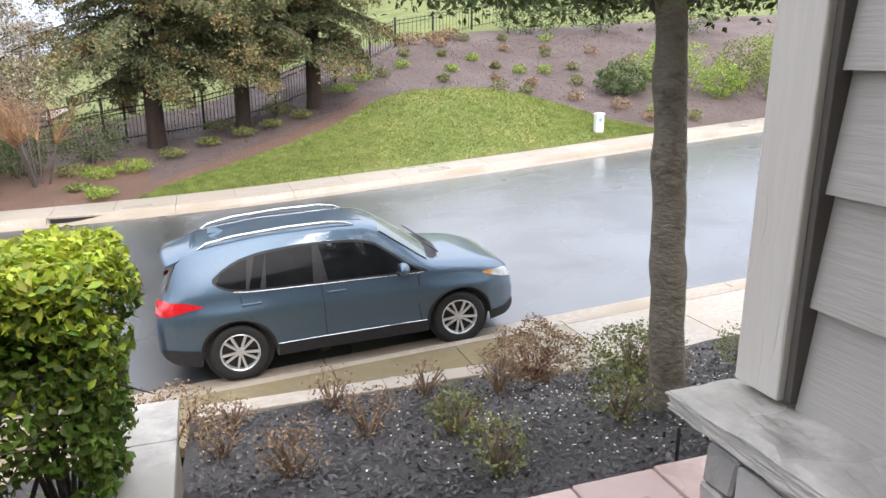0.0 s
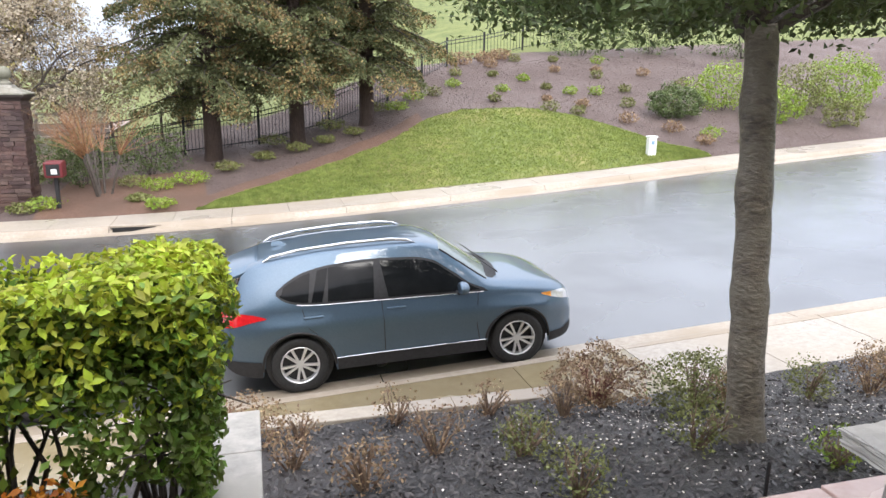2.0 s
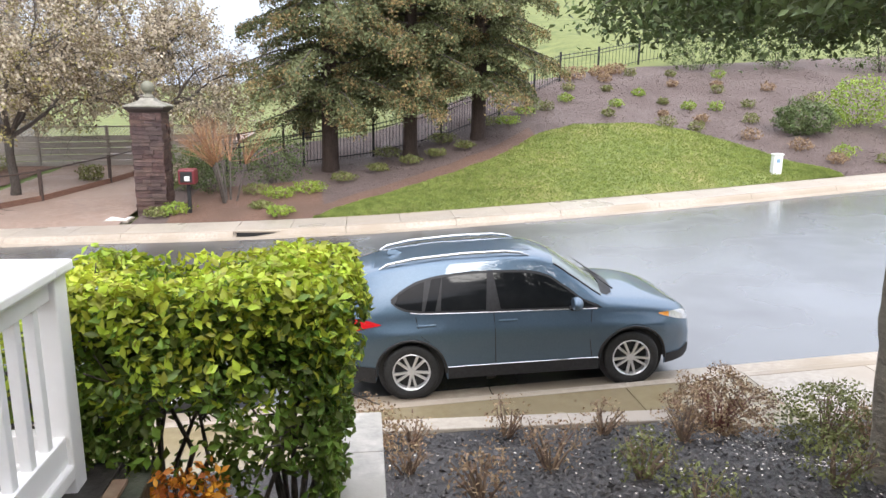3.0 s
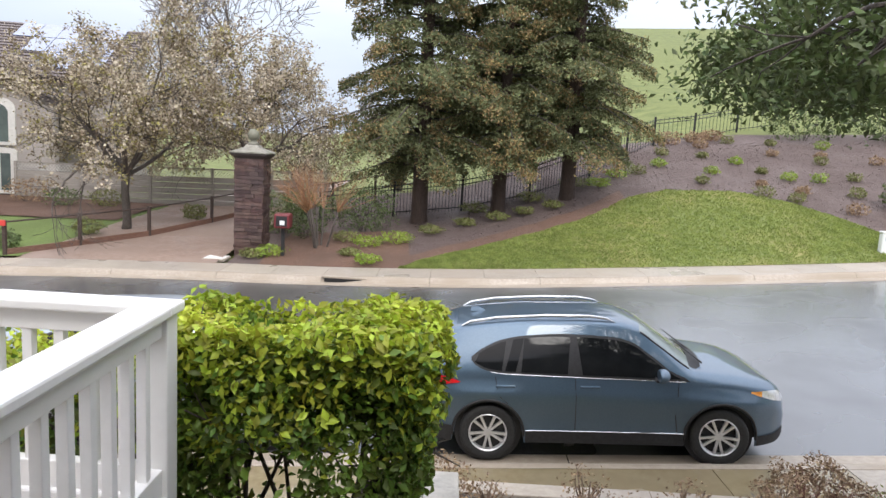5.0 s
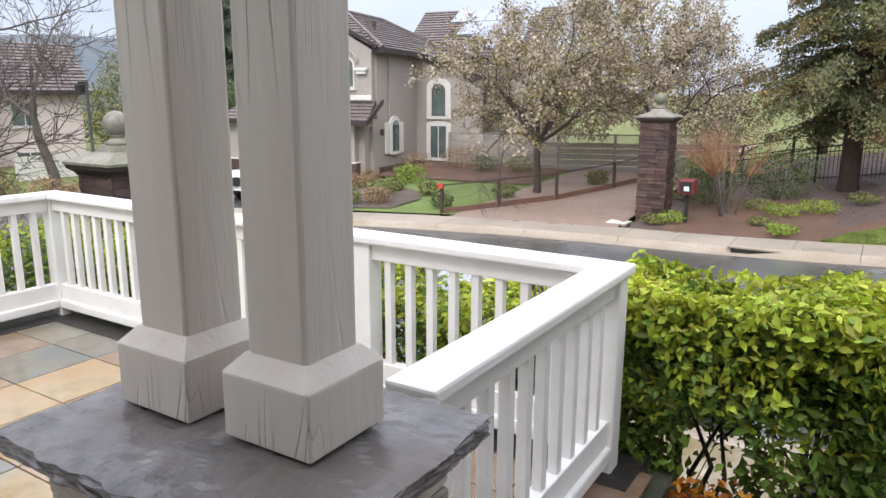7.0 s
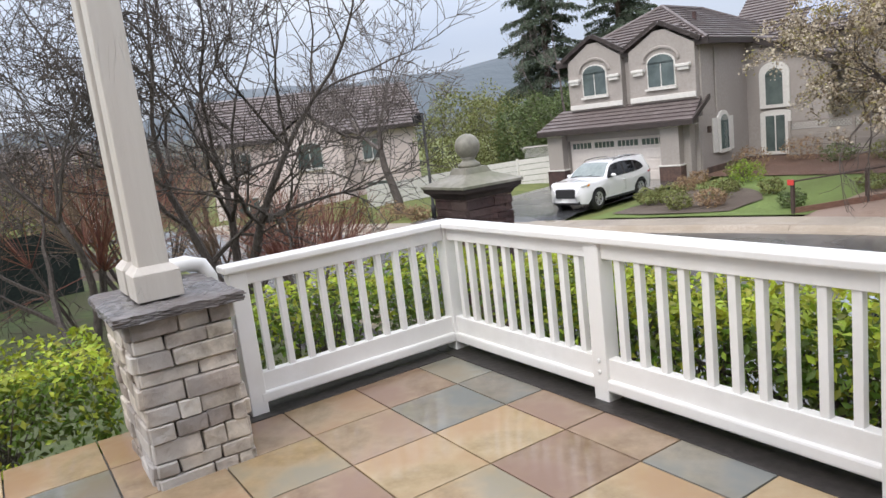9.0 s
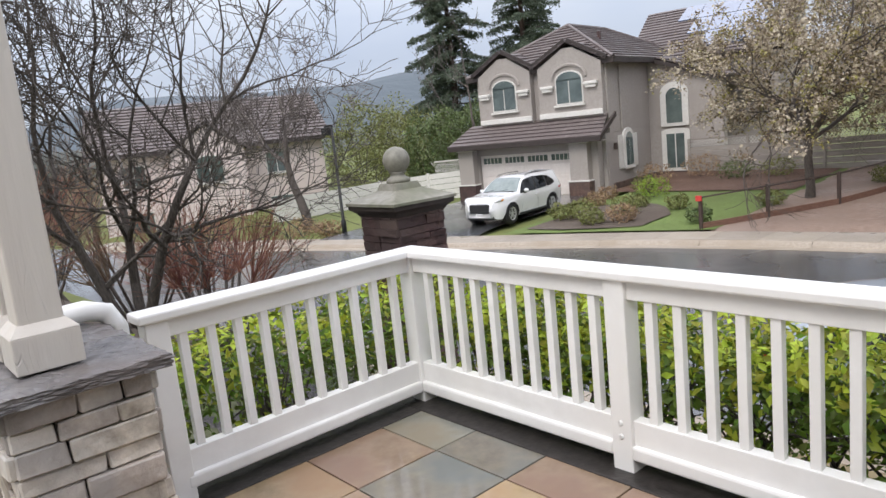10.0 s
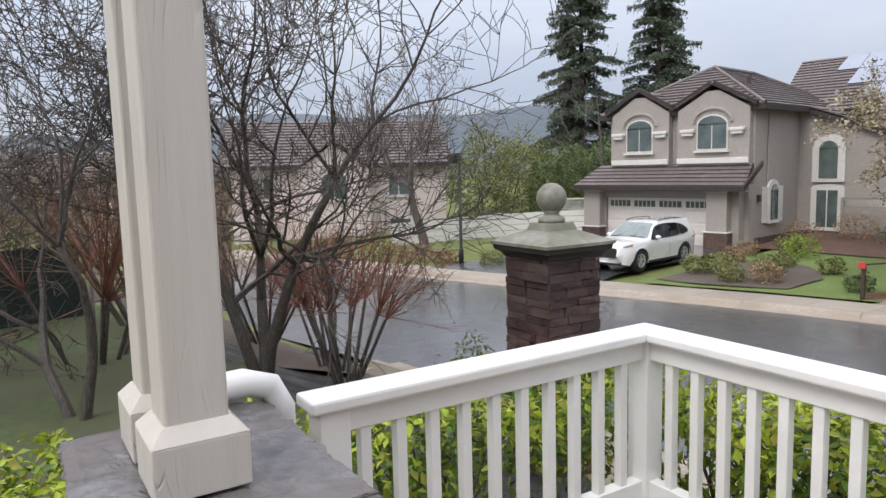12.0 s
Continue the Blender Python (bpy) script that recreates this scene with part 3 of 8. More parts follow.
def rail(name, along_x, fixed, a, b, posts, ends, label):
    """White railing: broad moulded cap, header board, square balusters, bottom board with sloped sill, posts."""
    host = thing(name, Matrix.Identity(4), label, "railing", "porch railings", "structure")

    def bar(nm, half, z0, z1, a0, b0, bev):
        d = (a0, b0, fixed - half, fixed + half, z0, z1) if along_x else (fixed - half, fixed + half, a0, b0, z0, z1)
        boxp(nm, d, M["white_paint"], host, bevel=bev)
    bar("top_cap", 0.072, 0.838, 0.880, ends[0], ends[1], 0.010)
    marks = [a] + posts + [b]
    for i, (u, v) in enumerate(zip(marks, marks[1:])):
        u0, v0 = u + 0.045, v - 0.045
        bar("header_board", 0.028, 0.755, 0.837, u0, v0, 0.004)
        bar("bottom_board", 0.030, 0.125, 0.235, u0, v0, 0.004)
        bar("sill_board", 0.052, 0.062, 0.127, u0, v0, 0.012)
        baluster_run(host, along_x, fixed, u0 - 0.03, v0 + 0.03)
    for p in posts:
        bar("post", 0.05, -0.01, 0.838, p - 0.05, p + 0.05, 0.006)
    return host


boxp("edge_kerb", (-4.84, -0.52, 3.41, 3.72, -0.012, 0.006), M["grout"], porch, "dark wet stone edge under the railing", 0.003)
boxp("edge_kerb", (-4.84, -4.545, 1.95, 3.408, -0.012, 0.006), M["grout"], porch, bevel=0.003)
FRONT_Y, LEFT_X, RIGHT_X = 3.55, -4.668, -0.664
rail("railing_front", True, FRONT_Y, LEFT_X, RIGHT_X, [-3.30, -1.90], (LEFT_X - 0.072, RIGHT_X + 0.072), "aged white painted timber railing with square balusters")
rail("railing_left", False, LEFT_X, 2.10, FRONT_Y, [], (2.05, FRONT_Y - 0.0725), "aged white painted timber railing with square balusters")
rail("railing_right", False, RIGHT_X, 2.10, FRONT_Y, [], (2.13, FRONT_Y - 0.0725), "white painted timber railing beside the clipped hedge")
for nm, x, y in (("corner_post", LEFT_X, FRONT_Y), ("corner_post", RIGHT_X, FRONT_Y), ("end_post", LEFT_X, 2.13), ("end_post", RIGHT_X, 2.19)):
    boxp(nm, (x - 0.05, x + 0.05, y - 0.05, y + 0.05, -0.01, 0.837), M["white_paint"], bpy.data.objects["railing_front" if nm == "corner_post" else ("railing_left" if x < -2 else "railing_right")], bevel=0.006)
for x in (-3.30, -1.90):
    for z in (0.16, 0.22):
        bm = lathe([(0.012, 0), (0.012, 0.004), (0.008, 0.008)], 10)
        bmesh.ops.transform(bm, matrix=pose(x, FRONT_Y - 0.0505, z, 90), verts=bm.verts)
        part("bolt", bm, plain("painted_bolt", (0.7, 0.7, 0.68), 0.4), bpy.data.objects["railing_front"])


def ledge_pillar(name, x0, x1, y0, y1, top, cap_over, seed, label, low=-0.02, cap="slate_cap"):
    """Ledgestone pillar: a core with separate stacked stones on its faces and a rough flagstone cap."""
    host = thing(name, Matrix.Identity(4), label, "pillar", "porch stone pillars", "structure")
    cap_t = 0.05
    boxp("core", (x0 + 0.03, x1 - 0.03, y0 + 0.03, y1 - 0.03, low, top - cap_t), M["mortar"], host, bevel=0)
    r = random.Random(seed)
    z = low
    while z < top - cap_t - 0.03:
        h = min(r.choice((0.055, 0.07, 0.085, 0.10)), top - cap_t - 0.004 - z)
        for face in range(4):
            a, b = (x0, x1) if face % 2 == 0 else (y0, y1)
            u = a
            while u < b - 0.01:
                w = min(r.uniform(0.10, 0.27), b - u)
                if b - u - w < 0.05:
                    w = b - u
                out = r.uniform(0.0, 0.022)
                if face == 0:
                    d = (u + 0.003, u + w - 0.003, y0 - out, y0 + 0.05, z + 0.003, z + h - 0.003)
                elif face == 2:
                    d = (u + 0.003, u + w - 0.003, y1 - 0.05, y1 + out, z + 0.003, z + h - 0.003)
                elif face == 1:
                    d = (x1 - 0.05, x1 + out, u + 0.003, u + w - 0.003, z + 0.003, z + h - 0.003)
                else:
                    d = (x0 - out, x0 + 0.05, u + 0.003, u + w - 0.003, z + 0.003, z + h - 0.003)
                bm = bmesh.new()
                box(bm, *d)
                for v in bm.verts:
                    v.co += Vector((r.uniform(-0.006, 0.006), r.uniform(-0.006, 0.006), r.uniform(-0.004, 0.004)))
                bmesh.ops.bevel(bm, geom=bm.edges[:], offset=0.006, segments=1, affect="EDGES")
                part("stone", bm, M["ledge"], host)
                u += w
        z += h
    bm = bmesh.new()
    box(bm, x0 - cap_over, x1 + cap_over, y0 - cap_over, y1 + cap_over, top - cap_t, top)
    bmesh.ops.subdivide_edges(bm, edges=bm.edges[:], cuts=44, use_grid_fill=True)
    cx, cy, hx, hy = (x0 + x1) / 2, (y0 + y1) / 2, (x1 - x0) / 2 + cap_over, (y1 - y0) / 2 + cap_over
    for v in bm.verts:
        q = v.co * 6 + Vector((seed, seed * 2, 0))
        rim = min(hx - abs(v.co.x - cx), hy - abs(v.co.y - cy))
        if v.co.z > top - cap_t * 0.3:
            layers = 3.2 * noise.noise(q * 0.55) + 0.9 * noise.noise(q * 2.1)
            v.co.z += 0.0045 * math.floor(layers) + 0.0016 * noise.noise(q * 5) - 0.012 * max(0.0, 1 - rim / 0.022) * (0.4 + 0.6 * abs(noise.noise(q * 2.5)))
        chip = 0.012 * noise.noise(q * 1.1) + 0.009 * noise.noise(q * 4 + Vector((0, 0, v.co.z * 90))) + 0.005 * math.floor(2 * noise.noise((q.x * 2, q.y * 2, v.co.z * 110)))
        if rim < 0.03:
            if hx - abs(v.co.x - cx) < 0.012:
                v.co.x += math.copysign(chip, v.co.x - cx)
            if hy - abs(v.co.y - cy) < 0.012:
                v.co.y += math.copysign(chip, v.co.y - cy)
    part("flagstone_cap", bm, M[cap], host, "rough grey flagstone cap", smooth=False)
    return host


def column(name, x, y, z, top, label):
    host = thing(name, pose(x, y, z), label, "column", "porch columns", "structure")
    s, b = 0.071, 0.106
    bm = bmesh.new()
    box(bm, -s, s, -s, s, 0.13, top - z, 0.008)
    part("shaft", bm, M["grey_paint"], host)
    bm = bmesh.new()
    box(bm, -b, b, -b, b, 0.0, 0.125, 0.004)
    part("base", bm, M["grey_paint"], host)
    bm = bmesh.new()
    ring = []
    for h, zz in ((b, 0.1255), (s + 0.004, 0.160)):
        ring.append([bm.verts.new((sx * h, sy * h, zz)) for sx, sy in ((-1, -1), (1, -1), (1, 1), (-1, 1))])
    for i in range(4):
        bm.faces.new((ring[0][i], ring[0][(i + 1) % 4], ring[1][(i + 1) % 4], ring[1][i]))
    bm.faces.new(ring[1])
    bm.faces.new(ring[0][::-1])
    part("bevelled_moulding", bm, M["grey_paint"], host)
    return host


ledge_pillar("stone_pillar_near", -1.13, -0.48, 1.56, 2.00, 0.90, 0.06, 3, "beige ledgestone pillar with a rough grey flagstone cap")
ledge_pillar("stone_pillar_left", -4.77, -4.12, 1.47, 1.92, 0.85, 0.06, 8, "beige ledgestone pillar with a rough grey flagstone cap")
for cx, cy, cz in ((-0.681, 1.815, 0.905), (-0.983, 1.805, 0.905), (-4.345, 1.655, 0.855), (-4.62, 1.655, 0.855)):
    column("porch_column", cx, cy, cz, 2.95, "taupe painted square timber porch column with boxed base")

M["trim_gap_dark"] = plain("trim_gap_painted_shade", (0.10, 0.09, 0.08), 0.7)
boxp("coping", (-0.498, -0.40, 1.95, 3.80, -0.80, -0.03), M["coping"], porch, "dark mossy stone coping beside the railing", 0.012)
# unseen porch ceiling and house walls behind the camera, sized to block sky light
ceil = boxp("ceiling", (-1.35, 6.0, -1.14, 1.45, 2.95, 3.05), M["white_paint"])
tagged(ceil, "unseen white ceiling added to shade the porch", "ceiling", kind="structure")
back_wall = boxp("wall_south", (-1.7, 6.0, -1.30, -1.15, -0.75, 2.949), M["siding"])
tagged(back_wall, "grey-beige house wall behind the porch", "wall", kind="structure")
upper = boxp("wall_upper", (-1.7, 11.0, -9.0, -1.31, 2.95, 4.6), M["siding"])
tagged(upper, "unseen grey-beige upper storey added to block sky light", "wall", kind="structure")

# wing of the house with lap siding on a stone base
wing = thing("wall_east", Matrix.Identity(4), "grey-beige lap-sided house wing on a stone base", "wall", kind="structure")
boxp("sheathing", (1.825, 5.9, -1.14, 1.84, 0.62, 2.948), M["siding"], wing, bevel=0)
z = 0.885
while z < 2.9:
    for s in (0, 1):
        bm = bmesh.new()
        if s == 0:
            vs = [(1.785, -1.12, z), (1.822, -1.12, z), (1.822, -1.12, z + 0.205), (1.808, -1.12, z + 0.205), (1.785, 1.805, z), (1.822, 1.805, z), (1.822, 1.805, z + 0.205), (1.808, 1.805, z + 0.205)]
        else:
            vs = [(5.9, 1.882, z), (5.9, 1.845, z), (5.9, 1.845, z + 0.205), (5.9, 1.86, z + 0.205), (1.9, 1.882, z), (1.9, 1.845, z), (1.9, 1.845, z + 0.205), (1.9, 1.86, z + 0.205)]
        v = [bm.verts.new(p) for p in vs]
        for f in ((0, 1, 2, 3), (7, 6, 5, 4), (0, 4, 5, 1), (1, 5, 6, 2), (2, 6, 7, 3), (3, 7, 4, 0)):
            bm.faces.new([v[i] for i in f])
        bmesh.ops.recalc_face_normals(bm, faces=bm.faces[:])
        part("lap_board", bm, M["siding"], wing)
    z += 0.198
boxp("corner_trim", (1.757, 1.86, 1.822, 1.93, 0.90, 2.948), M["grey_paint"], wing, "taupe corner trim board", 0.004)
# Dark strip painting the shade where the trim stands proud of the siding.
boxp("corner_trim", (1.772, 1.86, 1.806, 1.8215, 0.90, 2.948), M["trim_gap_dark"], wing, bevel=0.002)
ledge_pillar("stone_pillar_wing", 1.68, 2.4, 0.2, 1.89, 0.90, 0.055, 12, "ledgestone base of the house wing with flagstone cap", -0.6, "stone_top")

# low concrete-capped wall beside the hedge, and the edging strip
lw = thing("low_wall", Matrix.Identity(4), "low garden wall with a weathered concrete cap", "wall", kind="structure")
boxp("body", (0.28, 0.53, 2.0, 4.93, -1.6, -0.465), M["kerb"], lw)
y = 2.0
while y < 4.96:
    ny = min(y + 0.62, 4.965)
    boxp("cap_stone", (0.262, 0.555, y + 0.003, ny - 0.003, -0.464, -0.41), M["stone_top"], lw, bevel=0.008)
    y = ny
es = thing("edging_strip", Matrix.Identity(4), "pale concrete edging strip along the garden bed", "edging", kind="structure")
for a, b in ((0.56, 1.85), (1.85, 3.28)):
    boxp("edging_stone", (a + 0.004, b - 0.004, 6.64, 6.86, -2.2, -1.40), M["concrete"], es, bevel=0.01)


# ---- vegetation builders ----
def shell_points(rng, n, half, rough=0.08):
    """Points on and just under the skin of a clipped box, with outward normals."""
    hx, hy, hz = half
    areas = np.array([hy * hz, hy * hz, hx * hz, hx * hz, hx * hy, hx * hy * 0.25])
    which = rng.choice(6, size=n, p=areas / areas.sum())
    p = rng.uniform(-1, 1, size=(n, 3)) * np.array(half)
    nor = np.zeros((n, 3))
    for f, (ax, sg) in enumerate(((0, 1), (0, -1), (1, 1), (1, -1), (2, 1), (2, -1))):
        s = which == f
        p[s, ax] = sg * half[ax]
        nor[s, ax] = sg
    p -= nor * np.abs(rng.normal(size=(n, 1))) * rough
    return p, nor


def blob_points(rng, n, radii, inner=0.55, uneven=0.25, seed=0.0):
    d = rng.normal(size=(n, 3))
    d /= np.linalg.norm(d, axis=1, keepdims=True)
    lump = 1 + uneven * np.sin(d[:, 0] * 5 + seed) * np.cos(d[:, 1] * 4 + seed * 2) + uneven * 0.6 * np.sin(d[:, 2] * 7 + d[:, 0] * 6 + seed * 3)
    r = rng.uniform(inner, 1.0, size=n) ** 0.6 * lump
    return d * r[:, None] * np.array(radii), d


def stems(rng, n, height, spread, r0, wiggle=0.1, forks=2):
    paths = []
    for _ in range(n):
        a = rng.uniform(0, 2 * math.pi)
        lean = spread * rng.uniform(0.2, 1.0)
        tip = Vector((math.cos(a) * lean, math.sin(a) * lean, height * rng.uniform(0.75, 1.05)))
        mid = tip * 0.5 + Vector(rng.normal(size=3)) * wiggle * height * 0.3
        paths.append([(0.3 * lean * math.cos(a) * 0.4, 0.3 * lean * math.sin(a) * 0.4, -0.03, r0), (*mid, r0 * 0.7), (*tip, r0 * 0.3)])
        for _ in range(forks):
            k = rng.uniform(0.35, 0.85)
            st = mid.lerp(tip, k)
            e = st + Vector(rng.normal(size=3)) * height * 0.16 + Vector((0, 0, height * 0.18))
            paths.append([(*st, r0 * 0.45), (*(st.lerp(e, 0.5) + Vector(rng.normal(size=3)) * 0.01), r0 * 0.3), (*e, r0 * 0.15)])
    return paths


def shrub(name, x, y, z, radii, leaf, count, size, label, seed, stem="stem_tan", stem_n=7, category="shrub", group="", inner=0.5):
    rng = np.random.default_rng(seed)
    host = thing(name, pose(x, y, z), label, category, group)
    p, d = blob_points(rng, count, radii, inner, 0.22, seed)
    p[:, 2] = np.maximum(p[:, 2] + radii[2], 0.02)
    leaves("foliage", p, size, M[leaf], host, rng, d * 0.7)
    v, f = tubes(stems(rng, stem_n, radii[2] * 1.45, min(radii[0], radii[1]) * 0.95, 0.012 * max(1, radii[2])), 4)
    mesh_ob("stemwork", v, f, M[stem], host)["kind"] = "stuff"
    return host


def grow(rng, start, direction, length, radius, depth, out, tips, bend=0.18, kids=(2, 4), up=0.12, shrink=0.68, min_r=0.004):
    """A limb as a bent tapered path with its own side limbs."""
    n = 5
    p, d = Vector(start), Vector(direction).normalized()
    path = [(*p, radius)]
    pts = []
    for i in range(n):
        d = (d + Vector(rng.normal(size=3)) * bend + Vector((0, 0, up))).normalized()
        p = p + d * length / n
        r = max(min_r, radius * (1 - 0.55 * (i + 1) / n))
        path.append((*p, r))
        pts.append((p.copy(), d.copy(), r))
    out.append(path)
    if depth == 0:
        tips.extend(q[0] for q in pts[1:])
        return
    for _ in range(int(rng.integers(kids[0], kids[1] + 1))):
        q, qd, qr = pts[int(rng.integers(1, n))]
        side = qd.cross(Vector(rng.normal(size=3))).normalized()
        nd = (qd * rng.uniform(0.5, 1.0) + side * rng.uniform(0.6, 1.0)).normalized()
        grow(rng, q, nd, length * shrink * rng.uniform(0.75, 1.1), max(min_r, qr * 0.65), depth - 1, out, tips, bend, kids, up, shrink, min_r)
    q, qd, qr = pts[-1]
    grow(rng, q, qd, length * shrink, max(min_r, qr * 0.9), depth - 1, out, tips, bend, kids, up, shrink, min_r)


def bare_tree(name, x, y, z, height, radius, seed, label, depth=4, bark="twig", lean=(0, 0), kids=(2, 4), forks=1, up=0.10, first=0.33, bend=0.14, min_r=0.005):
    rng = np.random.default_rng(seed)
    host = thing(name, pose(x, y, z), label, "tree")
    out, tips = [], []
    for k in range(forks):
        a = 2 * math.pi * k / max(1, forks) + rng.uniform(0, 1)
        d = (lean[0] + (0.3 * math.cos(a) if forks > 1 else 0), lean[1] + (0.3 * math.sin(a) if forks > 1 else 0), 1)
        grow(rng, (0.05 * math.cos(a), 0.05 * math.sin(a), -0.15), d, height * first, radius, depth, out, tips, bend, kids, up, min_r=min_r)
    v, f = tubes(out[:forks], 9)
    mesh_ob("trunk", v, f, M["bark_dark"], host, "wet dark bark", True)
    v, f = tubes(out[forks:], 5)
    mesh_ob("branchwork", v, f, M[bark], host)["kind"] = "stuff"
    return host, tips


def conifer(name, x, y, z, height, base_r, clear, trunk_r, seed, label, leaf="redwood", rust="redwood_rust", density=1.0):
    """Tapered trunk, whorls of drooping limbs, sprays of needles hung along them."""
    rng = np.random.default_rng(seed)
    host = thing(name, pose(x, y, z), label, "tree", "row of redwoods")
    v, f = tubes([[(0, 0, -0.3, trunk_r * 1.35), (0, 0, 0.3, trunk_r * 1.05), (0, 0, height * 0.4, trunk_r * 0.7), (0, 0, height, 0.03)]], 12)
    mesh_ob("trunk", v, f, M["bark_red"], host, smooth=True)
    limbs, pts, tipsy = [], [], []
    zz = clear
    while zz < height - 0.3:
        k = (zz - clear) / (height - clear)
        reach = base_r * (1 - k) ** 0.75 * (0.72 + 0.28 * min(1, k * 6 + 0.3))
        for _ in range(int(rng.integers(4, 7))):
            a = rng.uniform(0, 2 * math.pi)
            ln = reach * rng.uniform(0.45, 1.2)
            droop = -0.18 - 0.12 * rng.uniform() + 0.35 * k
            c, s = math.cos(a), math.sin(a)
            p0 = Vector((0, 0, zz))
            p1 = Vector((c * ln * 0.5, s * ln * 0.5, zz + ln * (0.06 + droop * 0.3)))
            p2 = Vector((c * ln, s * ln, zz + ln * droop))
            limbs.append([(*p0, 0.045 * (1 - k) + 0.012), (*p1, 0.025 * (1 - k) + 0.008), (*p2, 0.006)])
            m = int((ln * 260 * density + 30) * (1.0 if zz < 10.5 or not rust else 0.3))
            u = rng.uniform(0.18, 1.0, size=m) ** 0.8
            q = np.where(u[:, None] < 0.5, np.array(p0) + (np.array(p1) - np.array(p0)) * u[:, None] * 2, np.array(p1) + (np.array(p2) - np.array(p1)) * (u[:, None] * 2 - 1))
            wdt = (0.10 + 0.28 * np.sin(np.clip(u, 0, 1) * math.pi)) * min(1.0, ln * 0.5)
            off = rng.normal(size=m) * wdt
            q[:, 0] += -s * off
            q[:, 1] += c * off
            q[:, 2] += rng.normal(size=m) * 0.05 - np.abs(off) * 0.35 - 0.22 * np.abs(rng.normal(size=m)) * u
            rusty = rng.uniform(size=m) < (u - 0.45) * (1.0 if k < 0.7 else 0.5) * (0.4 + 0.9 * (rng.uniform() < 0.45))
            pts.append(q[~rusty])
            tipsy.append(q[rusty])
        zz += 0.27 * (1 + 0.5 * rng.uniform())
    v, f = tubes(limbs, 4)
    mesh_ob("branchwork", v, f, M["bark_dark"], host)["kind"] = "stuff"
    allp = np.concatenate(pts)
    nr = allp * np.array([0.3, 0.3, 0]) + np.array([0, 0, 0.5])
    leaves("crown", allp, 0.135 if rust else 0.22, M[leaf], host, rng, nr, aspect=0.42, fold=0.5)
    if rust:
        tp = np.concatenate(tipsy)
        leaves("rusty_tip", tp, 0.12, M[rust], host, rng, tp * np.array([0.3, 0.3, 0]) + np.array([0, 0, 0.4]), aspect=0.42, fold=0.5)
    return host


for nm, tx, ty, h, br, cl, tr_, sd in (("redwood_tree", -0.72, 27.6, 22.0, 3.7, 2.2, 0.30, 11), ("redwood_tree", 2.28, 27.9, 23.0, 3.0, 2.3, 0.27, 12), ("redwood_tree", 4.95, 28.3, 22.0, 3.35, 2.2, 0.28, 13)):
    conifer(nm, tx, ty, land_z(tx, ty), h, br, cl, tr_, sd, "tall redwood with rusty brown needle tips")

# hedge in front of the porch
def hedge(name, x, y, z, half, n, seed, label):
    rng = np.random.default_rng(seed)
    host = thing(name, pose(x, y, z), label, "hedge", "clipped hedges")
    p, nor = shell_points(rng, n, half, 0.07)
    lump = 0.05 * np.sin(p[:, 0] * 4.1 + seed) * np.cos(p[:, 1] * 5 + seed) + 0.035 * np.sin(p[:, 2] * 9 + p[:, 0] * 7)
    p += nor * lump[:, None]
    taper = 0.76 + 0.24 * np.clip((p[:, 2] + half[2]) / (half[2] * 1.3), 0, 1)
    p[:, :2] *= taper[:, None]
    ragged = 0.22 * np.sin(p[:, 0] * 6.3 + seed) + 0.16 * np.sin(p[:, 0] * 13.1 + p[:, 1] * 5 + seed * 2)
    keep = (p[:, 2] > half[2] * (-0.06 + ragged - 0.38 * rng.uniform(size=len(p)))) | (rng.uniform(size=len(p)) < 0.05)
    keep &= (nor[:, 2] > 0.5) | (np.sin(p[:, 0] * 9 + seed) * np.sin(p[:, 2] * 11 + p[:, 1] * 8) > -0.75 + 0.5 * rng.uniform(size=len(p)))
    p, nor = p[keep], nor[keep]
    # Bright leaves towards the top; shade-darkened colour lower down and inside.
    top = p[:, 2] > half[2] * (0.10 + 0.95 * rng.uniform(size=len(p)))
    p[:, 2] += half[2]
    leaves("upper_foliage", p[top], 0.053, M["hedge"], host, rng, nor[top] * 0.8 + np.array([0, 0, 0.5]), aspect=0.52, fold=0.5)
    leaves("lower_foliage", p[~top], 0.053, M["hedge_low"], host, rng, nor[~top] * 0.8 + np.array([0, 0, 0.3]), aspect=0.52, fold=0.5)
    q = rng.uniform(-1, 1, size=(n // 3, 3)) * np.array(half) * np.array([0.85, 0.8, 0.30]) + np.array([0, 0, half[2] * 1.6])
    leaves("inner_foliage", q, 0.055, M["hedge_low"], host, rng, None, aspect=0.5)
    paths = []
    k = max(2, int(half[0] / 0.28))
    for i in range(k):
        cx = -half[0] + (i + 0.5) * 2 * half[0] / k
        for path in stems(rng, 9, half[2] * 1.55, min(half[0] / k * 1.1, 0.30), 0.017, 0.25, 4):
            paths.append([(a + cx, b, c, r) for a, b, c, r in path])
    v, f = tubes(paths, 5)
    mesh_ob("stemwork", v, f, M["bark_dark"], host)["kind"] = "stuff"
    return host


hz = -0.62
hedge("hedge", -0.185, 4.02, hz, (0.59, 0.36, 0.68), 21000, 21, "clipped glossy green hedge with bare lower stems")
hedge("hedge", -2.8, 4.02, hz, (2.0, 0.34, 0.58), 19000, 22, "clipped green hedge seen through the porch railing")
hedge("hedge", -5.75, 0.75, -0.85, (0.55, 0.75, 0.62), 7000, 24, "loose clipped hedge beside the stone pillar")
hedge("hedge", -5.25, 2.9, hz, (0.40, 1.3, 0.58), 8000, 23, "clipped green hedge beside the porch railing")


